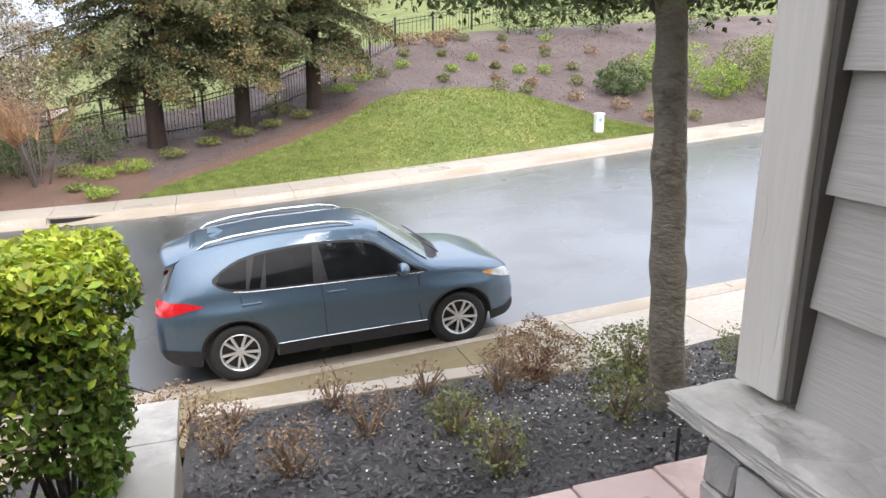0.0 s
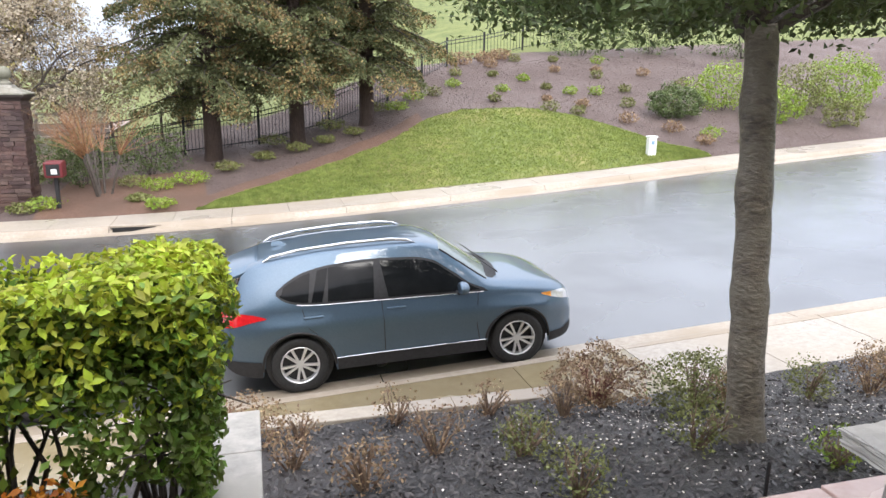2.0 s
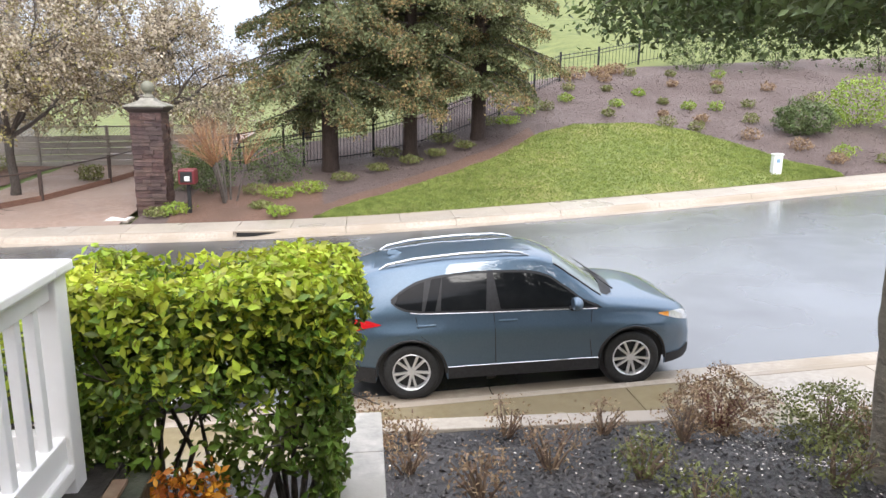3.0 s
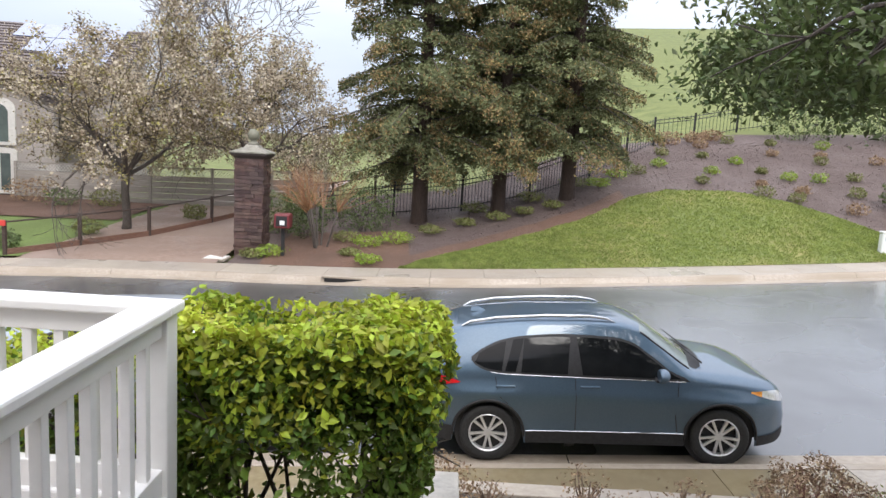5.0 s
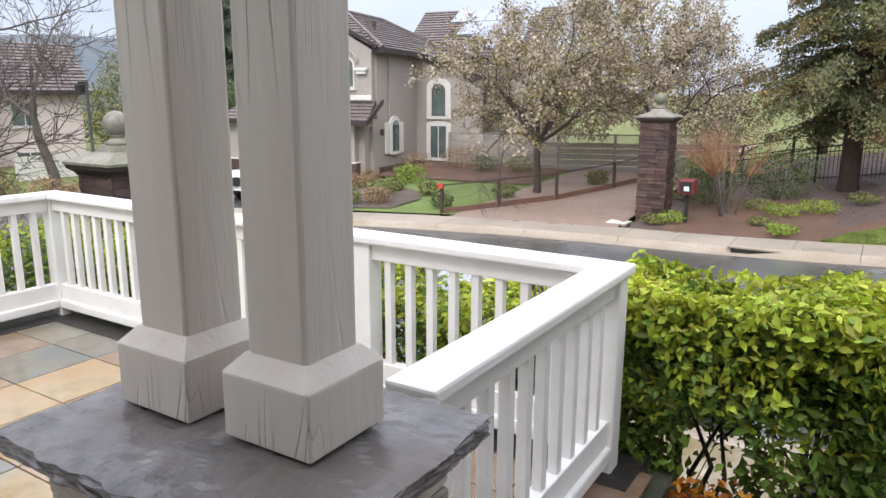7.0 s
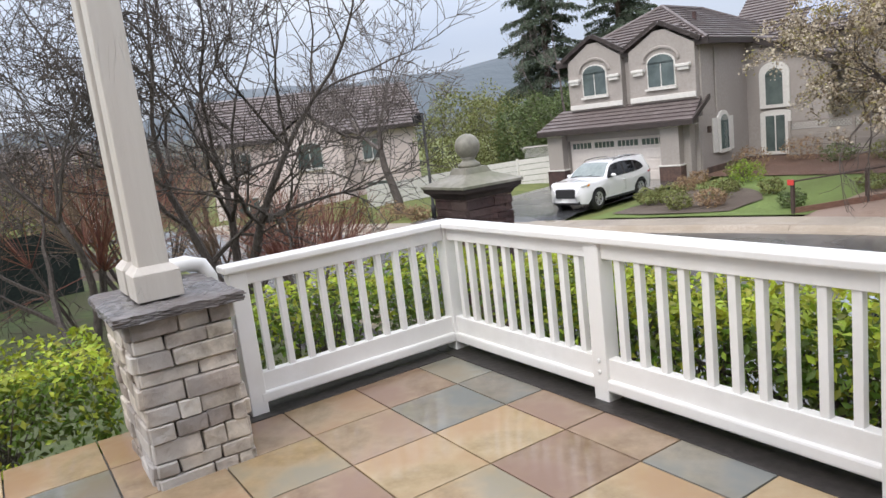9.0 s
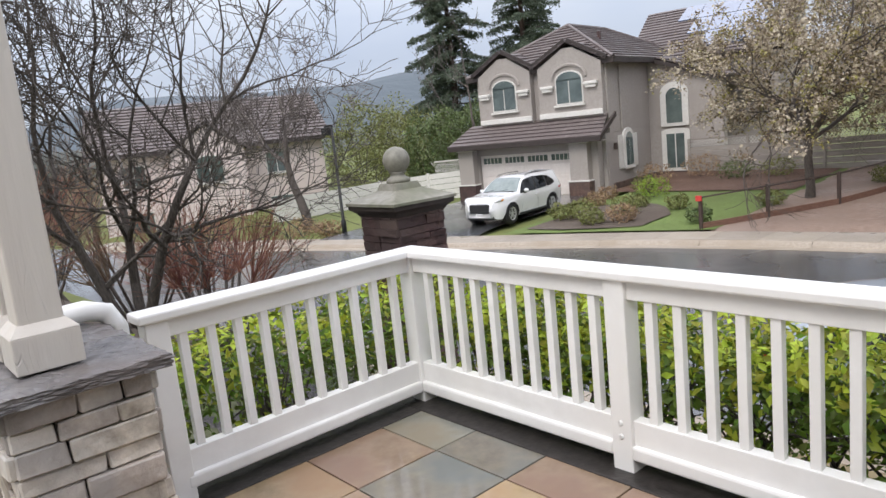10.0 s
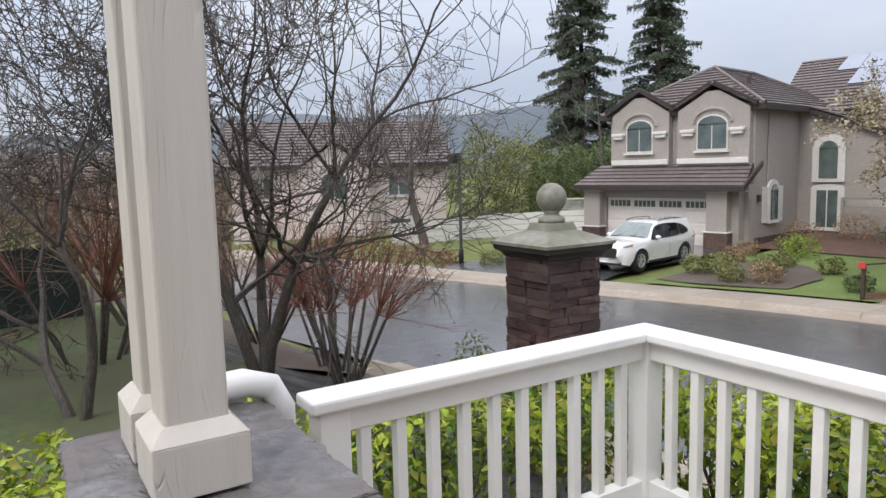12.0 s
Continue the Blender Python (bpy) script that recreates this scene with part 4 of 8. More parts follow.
# ---- vehicles ----
M["glass"] = stuff_mat("tinted_car_glass", (0.006, 0.007, 0.008), (0.012, 0.013, 0.014), 4, (0.03, 0.06), 0, 0.0)
# Windscreen base colour is paled to paint in the reflected sky.
M["screen"] = stuff_mat("windscreen_painted_sky", (0.17, 0.21, 0.205), (0.25, 0.29, 0.285), 3, (0.03, 0.06), 0, 0.0)
M["glass"].node_tree.nodes["Principled BSDF"].inputs["Specular IOR Level"].default_value = 0.22
M["tyre"] = stuff_mat("tyre_rubber", (0.012, 0.012, 0.012), (0.028, 0.028, 0.028), 40, (0.6, 0.85), 0, 0.3)
M["alloy"] = stuff_mat("silver_alloy", (0.66, 0.66, 0.67), (0.78, 0.78, 0.79), 20, (0.3, 0.42), 0.7, 0.0)
M["brake_dark"] = plain("brake_shadow", (0.02, 0.02, 0.02), 0.6, 0.3)
M["plate_white"] = plain("plate_white", (0.7, 0.7, 0.7), 0.4)
M["rail_silver"] = stuff_mat("satin_silver_rail", (0.62, 0.63, 0.65), (0.74, 0.75, 0.77), 12, (0.22, 0.3), 0.8, 0.0)
M["black_trim"] = stuff_mat("black_plastic_trim", (0.010, 0.010, 0.011), (0.024, 0.024, 0.026), 30, (0.5, 0.7), 0, 0.05)
M["chrome"] = stuff_mat("bright_chrome", (0.68, 0.68, 0.70), (0.8, 0.8, 0.82), 10, (0.08, 0.15), 1.0, 0.0)
M["red_lens"] = stuff_mat("red_lamp_lens", (0.45, 0.008, 0.012), (0.62, 0.02, 0.025), 30, (0.05, 0.12), 0, 0.05, coat=1.0)
M["clear_lens"] = stuff_mat("clear_lamp_lens", (0.50, 0.50, 0.50), (0.85, 0.85, 0.85), 25, (0.05, 0.12), 0.3, 0.05, coat=1.0)
M["amber_lens"] = stuff_mat("amber_lamp_lens", (0.75, 0.26, 0.03), (0.9, 0.40, 0.06), 25, (0.08, 0.15), 0, 0.05, coat=1.0)


def car_wheel(host, x, y, R, turn, steer=0.0):
    """Tyre with tread shoulders, ten-spoke rim with a dished barrel, hub and brake disc."""
    wheel = new("wheel")
    wheel.empty_display_size = 0.05
    wheel.parent = host
    wheel.matrix_basis = pose(x, y, R, 0, 0, steer) @ pose(0, 0, 0, turn)
    bm = lathe([(R * 0.65, -0.10), (R * 0.90, -0.112), (R * 0.975, -0.098), (R, -0.07), (R, 0.07), (R * 0.975, 0.098), (R * 0.90, 0.112), (R * 0.72, 0.108), (R * 0.665, 0.098), (R * 0.66, 0.085), (R * 0.66, -0.085)], 40)
    part("tyre", bm, M["tyre"], wheel, smooth=True)
    bm = lathe([(R * 0.60, -0.05), (R * 0.62, 0.06), (R * 0.66, 0.099), (R * 0.675, 0.103), (R * 0.66, 0.106), (R * 0.625, 0.098), (R * 0.60, 0.05)], 40)
    for a in range(10):
        ang = a * 36 + (5 if a % 2 else -5)
        n0 = len(bm.verts)
        box(bm, R * 0.10, R * 0.635, -0.0125, 0.0125, 0.060, 0.088)
        bm.verts.ensure_lookup_table()
        own = bm.verts[n0:]
        for v in own:
            if v.co.x > R * 0.4:
                v.co.y *= 1.25
                v.co.z += 0.010
        bmesh.ops.transform(bm, matrix=pose(0, 0, 0, 0, 0, ang), verts=own)
    bmesh.ops.delete(bm, geom=[f for f in bm.faces if len(f.verts) > 8], context="FACES_ONLY")
    part("rim", bm, M["alloy"], wheel, "silver ten-spoke alloy rim")
    part("hub_cap", lathe([(R * 0.14, 0.05), (R * 0.14, 0.090), (R * 0.09, 0.096), (0.001, 0.097)], 18), M["alloy"], wheel)
    # Brake disc coloured near black, painting in the shade behind the spokes.
    part("brake_disc", lathe([(R * 0.59, -0.02), (R * 0.59, 0.01)], 30), M["brake_dark"], wheel)


def car(name, m, paint, label, L=4.54, W=1.84, H=1.68, wheel_r=0.345, axles=(1.40, -1.30), hood=1.11, belt0=0.99, belt1=1.10, boxy=0.0, rails=True, group=""):
    """A five-door car: one lofted skin split into painted panels and glass, with wheels, lamps, mirrors and rails. Front is +x."""
    host = thing(name, m, label, "car", group)
    h = L / 2
    tx = [-h, -h + 0.06, -h + 0.14, -h + 0.30, -h + 0.42, -h + 0.75, -0.6, 0.0, 0.34, 0.62, 1.02, 1.30, 1.7, h - 0.22, h - 0.10, h]
    tz = [0.66, 0.98, 1.10 + 0.14 * boxy, H - 0.16 + 0.06 * boxy, H - 0.06 + 0.04 * boxy, H - 0.025, H, H - 0.015, H - 0.09, H - 0.23, hood + 0.015, hood - 0.01, hood - 0.06, hood - 0.14 + 0.08 * boxy, hood - 0.25 + 0.16 * boxy, 0.62]
    wx = [-h, -h + 0.08, -h + 0.35, -1.2, 0.0, 1.2, h - 0.45, h - 0.16, h - 0.04, h]
    ww = [0.62, 0.76, 0.87, 0.915, 0.92, 0.915, 0.87, 0.76, 0.62, 0.50]
    sc = W / 1.84

    def top(x):
        return float(np.interp(x, tx, tz))

    def half(x):
        return float(np.interp(x, wx, ww)) * sc

    def low(x):
        z = float(np.interp(x, [-h, -h + 0.2, -h + 0.6, h - 0.6, h - 0.15, h], [0.42, 0.30, 0.24, 0.24, 0.26, 0.34]))
        for ax in axles:
            r = wheel_r + 0.065
            if abs(x - ax) < r:
                z = max(z, wheel_r + math.sqrt(r * r - (x - ax) ** 2))
        return z

    def belt(x):
        return min(float(np.interp(x, [-h, 1.1, h], [belt1, belt0, 0.80])), top(x) - 0.05)
    cuts = {-h, h, -h + 0.14, -h + 0.42, -1.62, -1.18, -1.10, -0.32, -0.22, 0.60, 0.68, 0.34, 1.06}
    for ax in axles:
        for k in range(25):
            cuts.add(round(ax + (wheel_r + 0.065) * math.cos(math.pi * k / 24), 4))
    xs = sorted(set(round(c, 4) for c in cuts) | set(round(-h + L * i / 44, 4) for i in range(45)))
    xs = [xs[0]] + [b for a, b in zip(xs, xs[1:]) if b - a > 0.008]
    ROWS_N = 15

    def ring(x):
        w, zl, zb, zt = half(x), low(x), belt(x), top(x)
        cabin = smooth(1.12, 0.30, x) * smooth(-h - 0.02, -h + 0.38, x)
        wt = w * (0.90 - 0.20 * cabin)
        pts = []
        for j in range(7):
            s = j / 6
            z = zl + (zb - zl) * s
            q = (z - 0.24) / (zb - 0.24 + 1e-6)
            bulge = 0.93 + 0.07 * math.sin(min(1, q * 1.25) * math.pi * 0.5) - 0.035 * max(0, q - 0.72) / 0.28 + 0.012 * math.exp(-((q - 0.80) / 0.06) ** 2)
            for ax in axles:
                bulge += 0.018 * math.exp(-(((x - ax) / 0.40) ** 2)) * math.exp(-((q - 0.55) / 0.3) ** 2)
            pts.append((w * bulge, z))
        yb = pts[-1][0]
        edge = zt - 0.055 * (0.4 + 0.6 * cabin)
        for s in (0.42, 0.80, 1.0):
            pts.append((yb + (wt - yb) * (s ** 1.15), zb + (edge - zb) * s))
        pts += [(wt * 0.93, zt - 0.022), (wt * 0.80, zt - 0.006), (wt * 0.50, zt + 0.004), (wt * 0.25, zt + 0.010), (0.0, zt + 0.012)]
        return pts
    rings = [ring(x) for x in xs]
    n = len(rings[0])
    groups = {}
    for i in range(len(xs) - 1):
        xm = (xs[i] + xs[i + 1]) / 2
        for side in (-1, 1):
            for j in range(n - 1):
                key = "body"
                if j >= 10:
                    if 0.34 < xm < 1.06 and j >= 10:
                        key = "windscreen"
                    elif -h + 0.14 < xm < -h + 0.40:
                        key = "tailgate_window"
                groups.setdefault((key, side if key not in ("body", "windscreen", "tailgate_window") else 0), []).append((i, j, side))
    for (key, side), cells in groups.items():
        verts, index, faces = [], {}, []
        for i, j, sd in cells:
            f = []
            for a, b in ((i, j), (i + 1, j), (i + 1, j + 1), (i, j + 1)):
                y, z = rings[a][b]
                k = (a, b, sd if y > 1e-6 else 0)
                if k not in index:
                    index[k] = len(verts)
                    verts.append((xs[a], sd * y, z))
                f.append(index[k])
            faces.append(f if sd > 0 else f[::-1])
        if key == "body":
            for end in (0, len(xs) - 1):
                loop = [index[(end, b, 1 if rings[end][b][0] > 1e-6 else 0)] for b in range(n)] + [index[(end, b, -1)] for b in range(n - 2, -1, -1)]
                faces.append(loop if end else loop[::-1])
        mat_ = {"body": paint, "door_pillar": M["black_trim"], "windscreen": M["screen"]}.get(key, M["glass"])
        ob = mesh_ob(key, verts, faces, mat_, host, {"body": "", "windscreen": "wet windscreen with painted sky reflection"}.get(key, "dark tinted glass" if "window" in key else ""), True)
    def skin_y(x, z):
        r = ring(x)[:10]
        return float(np.interp(z, [q[1] for q in r], [q[0] for q in r]))

    hi_x = [-1.80, -1.72, -1.5, -1.1, -0.3, 0.3, 0.62, 0.98]
    hi_z = [H - 0.50, H - 0.36, H - 0.25, H - 0.165, H - 0.13, H - 0.165, H - 0.315, belt0 + 0.02]
    lo_x = [-1.80, -1.2, 0.98]
    lo_z = [H - 0.52, belt1 - 0.03, belt0 + 0.005]

    def overlay(nm, x0, x1, grow_by, proud, material, label, sd, slant=0.0):
        cols, rows_ = 14, 5
        verts, faces = [], []
        for i in range(cols + 1):
            for j in range(rows_ + 1):
                x = x0 + (x1 - x0) * i / cols
                u = j / rows_
                x = min(max(x + slant * (u - 0.5), -1.80), 0.98)
                zl, zh = float(np.interp(x, lo_x, lo_z)) - grow_by, float(np.interp(x, hi_x, hi_z)) + grow_by
                z = zl + (zh - zl) * u
                verts.append((x, sd * (skin_y(x, z) + proud), z))
        for i in range(cols):
            for j in range(rows_):
                q = i * (rows_ + 1) + j
                f = (q, q + rows_ + 1, q + rows_ + 2, q + 1)
                faces.append(f if sd < 0 else f[::-1])
        mesh_ob(nm, verts, faces, material, host, label, True)
    for sd in (-1, 1):
        overlay("window_surround", -1.80, 0.98, 0.012, 0.003, M["black_trim"], "", sd)
        overlay("front_window", -0.20, 0.93, -0.014, 0.006, M["glass"], "dark tinted glass", sd, -0.05)
        overlay("rear_window", -1.04, -0.33, -0.014, 0.006, M["glass"], "dark tinted glass", sd, -0.08)
        overlay("quarter_window", -1.72, -1.16, -0.016, 0.006, M["glass"], "dark tinted glass", sd, -0.10)
    # floor pan and wheel housings
    boxp("underbody", (-h + 0.25, h - 0.3, -0.62 * sc, 0.62 * sc, 0.26, 0.62), M["black_trim"], host, bevel=0.02)
    for ax in axles:
        for sd in (-1, 1):
            bm = lathe([(wheel_r + 0.06, -0.11), (wheel_r + 0.06, 0.10)], 28)
            bmesh.ops.transform(bm, matrix=pose(ax, sd * (half(ax) - 0.17), wheel_r + 0.01, 90), verts=bm.verts)
            part("wheel_housing", bm, M["black_trim"], host)
            car_wheel(host, ax, sd * (half(ax) - 0.115), wheel_r, 90 if sd < 0 else -90)
            # dark arch lip
            pts = [(ax + (wheel_r + 0.068) * math.cos(a), sd * (half(ax) * 0.985 + 0.004), wheel_r + (wheel_r + 0.068) * math.sin(a), 0.016) for a in [math.pi * (k + 0.3) / 20.6 for k in range(21)]]
            v, f = tubes([pts], 6)
            mesh_ob("arch_lip", v, f, M["black_trim"], host)
    for sd in (-1, 1):
        y = sd * half(0) * 0.955
        boxp("sill_trim", (axles[1] + 0.46, axles[0] - 0.46, min(y, y + sd * 0.02), max(y, y + sd * 0.02), 0.25, 0.335), M["black_trim"], host, bevel=0.006)
        boxp("sill_bright", (axles[1] + 0.48, axles[0] - 0.48, min(y + sd * 0.004, y + sd * 0.026), max(y + sd * 0.004, y + sd * 0.026), 0.337, 0.348), M["chrome"], host, bevel=0.002)
        # mirror
        mm = pose(0.72, sd * (half(0.7) + 0.09), belt(0.7) + 0.075)
        bm = bmesh.new()
        bmesh.ops.create_icosphere(bm, subdivisions=3, radius=1.0, matrix=mm @ Matrix.Diagonal((0.075, 0.115, 0.075, 1)))
        mir = part("door_mirror", bm, paint, host, smooth=True)
        boxp("mirror_stalk", (0.67, 0.76, sd * half(0.7) - 0.06, sd * half(0.7) + 0.06, belt(0.7) - 0.02, belt(0.7) + 0.04), M["black_trim"], host, bevel=0.01)
        # handles and door gaps
        for hx in (-0.17, -1.02):
            yy = sd * (half(hx) * 1.005)
            boxp("door_handle", (hx - 0.11, hx + 0.11, yy - 0.02, yy + 0.03, 0.885, 0.925), paint, host, bevel=0.010)
        for gx_ in (0.86, -0.27, -1.10):
            path = []
            for k in range(9):
                z = 0.36 + (belt(gx_) - 0.36) * k / 8
                if gx_ == -1.10 and z < 0.80:
                    continue
                q = (z - 0.24) / (belt(gx_) - 0.24)
                bl = 0.93 + 0.07 * math.sin(min(1, q * 1.25) * math.pi * 0.5) - 0.035 * max(0, q - 0.72) / 0.28
                path.append((gx_ + (0.06 * (1 - k / 8) if gx_ > 0.5 else 0), sd * (half(gx_) * bl - 0.001), z, 0.0045))
            v, f = tubes([path], 4)
            mesh_ob("door_gap", v, f, M["black_trim"], host)
        # belt line strip under the glass
        path = [(x, sd * (skin_y(x, float(np.interp(x, lo_x, lo_z)) - 0.012) + 0.003), float(np.interp(x, lo_x, lo_z)) - 0.012, 0.006) for x in steps(-1.75, 0.95, 0.2)]
        v, f = tubes([path], 5)
        mesh_ob("belt_moulding", v, f, M["black_trim"] if boxy else M["chrome"], host)
        # lamps
        bm = bmesh.new()
        bmesh.ops.create_icosphere(bm, subdivisions=3, radius=1.0, matrix=pose(h - 0.27, sd * half(h - 0.27) * 0.90, hood - 0.245 + 0.06 * boxy, 0, 12, -sd * 28) @ Matrix.Diagonal((0.20, 0.075, 0.075, 1)))
        part("headlamp", bm, M["clear_lens"], host, "clear headlamp", True)
        bm = bmesh.new()
        bmesh.ops.create_icosphere(bm, subdivisions=2, radius=1.0, matrix=pose(h - 0.37, sd * half(h - 0.37) * 0.945, hood - 0.245 + 0.06 * boxy, 0, 12, -sd * 18) @ Matrix.Diagonal((0.10, 0.045, 0.05, 1)))
        part("turn_signal", bm, M["amber_lens"], host, "amber turn signal", True)
        bm = bmesh.new()
        bmesh.ops.create_icosphere(bm, subdivisions=3, radius=1.0, matrix=pose(-h + 0.30, sd * half(-h + 0.30) * 0.945, 1.0, 0, 8, sd * 16) @ Matrix.Diagonal((0.25, 0.050, 0.075, 1)))
        part("tail_lamp", bm, M["red_lens"], host, "red tail lamp", True)
        if rails:
            wt = half(-0.5) * 0.70
            path = [(-1.55, sd * wt, top(-1.55) - 0.01, 0.010), (-1.45, sd * wt, top(-1.45) + 0.03, 0.016), (-0.6, sd * wt * 1.01, top(-0.6) + 0.034, 0.016), (0.02, sd * wt, top(0.02) + 0.028, 0.016), (0.16, sd * wt, top(0.16) - 0.01, 0.010)]
            v, f = tubes([path], 8)
            mesh_ob("roof_rail", v, f, M["chrome"] if not boxy else M["black_trim"], host, "silver roof rail", True)
    # bumper skirts, grille, plate, wipers, spoiler, aerial
    boxp("front_skirt", (h - 0.30, h - 0.03, -0.60 * sc, 0.60 * sc, 0.24, 0.40), M["black_trim"], host, bevel=0.05)
    boxp("rear_skirt", (-h + 0.02, -h + 0.25, -0.70 * sc, 0.70 * sc, 0.30, 0.50), M["black_trim"], host, bevel=0.05)
    boxp("grille", (h - 0.10, h + 0.012, -0.44 * sc, 0.44 * sc, 0.50, 0.70 + 0.16 * boxy), M["black_trim"], host, bevel=0.04)
    boxp("grille_bar", (h - 0.02, h + 0.02, -0.40 * sc, 0.40 * sc, 0.715 + 0.16 * boxy, 0.735 + 0.16 * boxy), M["chrome"], host, bevel=0.005)
    boxp("number_plate", (h + 0.010, h + 0.026, -0.155, 0.155, 0.43, 0.50), plain("plate_white", (0.7, 0.7, 0.7), 0.4), host, bevel=0.004)
    boxp("number_plate", (-h - 0.012, -h + 0.03, -0.155, 0.155, 0.70, 0.78), plain("plate_white", (0.7, 0.7, 0.7), 0.4), host, bevel=0.004)
    boxp("cowl", (0.96, 1.13, -0.66 * sc, 0.66 * sc, hood - 0.01, hood + 0.028), M["black_trim"], host, bevel=0.012)
    for y0 in (-0.52, 0.08):
        v, f = tubes([[(1.06, y0, hood + 0.045, 0.009), (0.93, y0 + 0.30, hood + 0.085, 0.007), (0.86, y0 + 0.52, hood + 0.115, 0.006)]], 5)
        mesh_ob("wiper", v, f, M["black_trim"], host)
    bm = bmesh.new()
    box(bm, -h + 0.22, -h + 0.52, -0.58 * sc, 0.58 * sc, H - 0.105, H - 0.055, 0.02, m=None)
    for v in bm.verts:
        v.co.z += (v.co.x + h - 0.5) * 0.12
    part("roof_spoiler", bm, paint, host)
    bm = bmesh.new()
    bmesh.ops.create_cone(bm, cap_ends=True, segments=10, radius1=0.05, radius2=0.01, depth=0.06, matrix=pose(-1.40, 0, H + 0.01) @ Matrix.Diagonal((1.6, 0.5, 1, 1)))
    part("aerial_fin", bm, paint, host)
    return host


def curve_through(xs, zs):
    """Smooth monotone curve through the given stations."""
    xs, zs = np.array(xs, float), np.array(zs, float)
    d = np.diff(zs) / np.diff(xs)
    g = np.zeros(len(xs))
    g[0], g[-1] = d[0], d[-1]
    for i in range(1, len(xs) - 1):
        g[i] = 0.0 if d[i - 1] * d[i] <= 0 else 2 * d[i - 1] * d[i] / (d[i - 1] + d[i])

    def f(x):
        x = min(max(x, xs[0]), xs[-1])
        i = min(int(np.searchsorted(xs, x, "right")) - 1, len(xs) - 2)
        w = xs[i + 1] - xs[i]
        u = (x - xs[i]) / w
        return float((1 + 2 * u) * (1 - u) ** 2 * zs[i] + u * (1 - u) ** 2 * w * g[i] + u * u * (3 - 2 * u) * zs[i + 1] + u * u * (u - 1) * w * g[i + 1])
    return f


def crossover(name, m, paint, label, rails=True, steer=0.0):
    """A rounded five-door crossover: lofted body skin with windscreen and tailgate glass, and side windows, lamps and cladding laid on the skin. Front is +x."""
    host = thing(name, m, label, "car")
    X0, X1, R = -2.19, 2.27, 0.340
    axles = (1.40, -1.30)
    top = curve_through((X0, -2.175, -2.12, -2.06, -1.95, -1.88, -1.72, -1.3, -0.75, -0.15, 0.28, 0.52, 0.85, 1.12, 1.22, 1.34, 1.65, 1.92, 2.10, 2.20, 2.25, X1),
                        (0.74, 0.93, 1.05, 1.12, 1.36, 1.475, 1.545, 1.62, 1.66, 1.665, 1.635, 1.58, 1.375, 1.185, 1.125, 1.105, 1.06, 0.99, 0.91, 0.82, 0.73, 0.60))
    half = curve_through((X0, -2.12, -1.95, -1.6, -1.2, -0.4, 0.6, 1.3, 1.75, 2.0, 2.15, 2.23, X1), (0.62, 0.77, 0.865, 0.91, 0.92, 0.905, 0.905, 0.915, 0.88, 0.80, 0.69, 0.58, 0.44))
    belt_f = curve_through((X0, -2.0, -1.6, 0.9, 1.3, 1.8, 2.1, X1), (0.90, 1.02, 1.05, 1.0, 0.985, 0.93, 0.82, 0.55))
    sill = curve_through((X0, -2.0, -1.7, 1.8, 2.1, X1), (0.40, 0.29, 0.23, 0.23, 0.25, 0.36))

    def low(x):
        z = sill(x)
        for ax in axles:
            r = R + 0.062
            if abs(x - ax) < r:
                z = max(z, R + math.sqrt(r * r - (x - ax) ** 2))
        return z

    def ring(x):
        w, zl, zt = half(x), low(x), top(x)
        zb = min(belt_f(x), zt - 0.045)
        zl = min(zl, zb - 0.04)
        cabin = smooth(1.30, 0.45, x) * smooth(-2.20, -1.85, x)
        wt = w * (0.86 - 0.185 * cabin)
        pts = []
        for j in range(11):
            z = zl + (zb - zl) * j / 10
            q = (z - 0.23) / (zb - 0.23)
            b = 0.960 + 0.040 * math.sin(min(1.0, q * 1.35) * math.pi / 2) - 0.045 * smooth(0.72, 1.0, q) - 0.016 * math.exp(-((q - 0.36) / 0.14) ** 2) + 0.010 * math.exp(-((q - 0.74) / 0.05) ** 2)
            for ax in axles:
                b += 0.020 * math.exp(-(((x - ax) / 0.42) ** 4)) * math.exp(-((q - 0.5) / 0.32) ** 2)
            pts.append((w * b, z))
        yb = pts[-1][0]
        edge = zt - (0.035 + 0.045 * cabin)
        for s in (0.14, 0.34, 0.56, 0.78, 1.0):
            pts.append((yb + (wt - yb) * (0.35 * s + 0.65 * s ** 1.7), zb + (edge - zb) * s))
        for a, dz in ((0.965, 0.6), (0.90, 0.30), (0.78, 0.10), (0.55, 0.0), (0.28, -0.05), (0.0, -0.06)):
            pts.append((wt * a, zt - (zt - edge) * dz))
        return pts

    def swept(x, y, z):
        """Plan curvature: the windscreen, bonnet and tailgate bow outwards at the middle."""
        k = 0.20 * smooth(0.15, 0.75, x) * (1 - smooth(1.25, 2.0, x)) * smooth(0.95, 1.15, z)
        r = 0.07 * (1 - smooth(-2.1, -1.6, x)) * smooth(0.9, 1.1, z)
        s = (y / 0.9) ** 2
        return (x - k * s + r * s, y, z)

    xs = sorted({round(X0 + (X1 - X0) * i / 78, 4) for i in range(79)} | {round(ax + (R + 0.062) * math.cos(math.pi * k / 26), 4) for ax in axles for k in range(27)} | {-2.06, -1.90, 0.545, 1.185})
    xs = [xs[0]] + [b for a, b in zip(xs, xs[1:]) if b - a > 0.007]
    rings = [ring(x) for x in xs]
    n = len(rings[0])
    groups = {}
    for i in range(len(xs) - 1):
        xm = (xs[i] + xs[i + 1]) / 2
        for j in range(n - 1):
            key = "body"
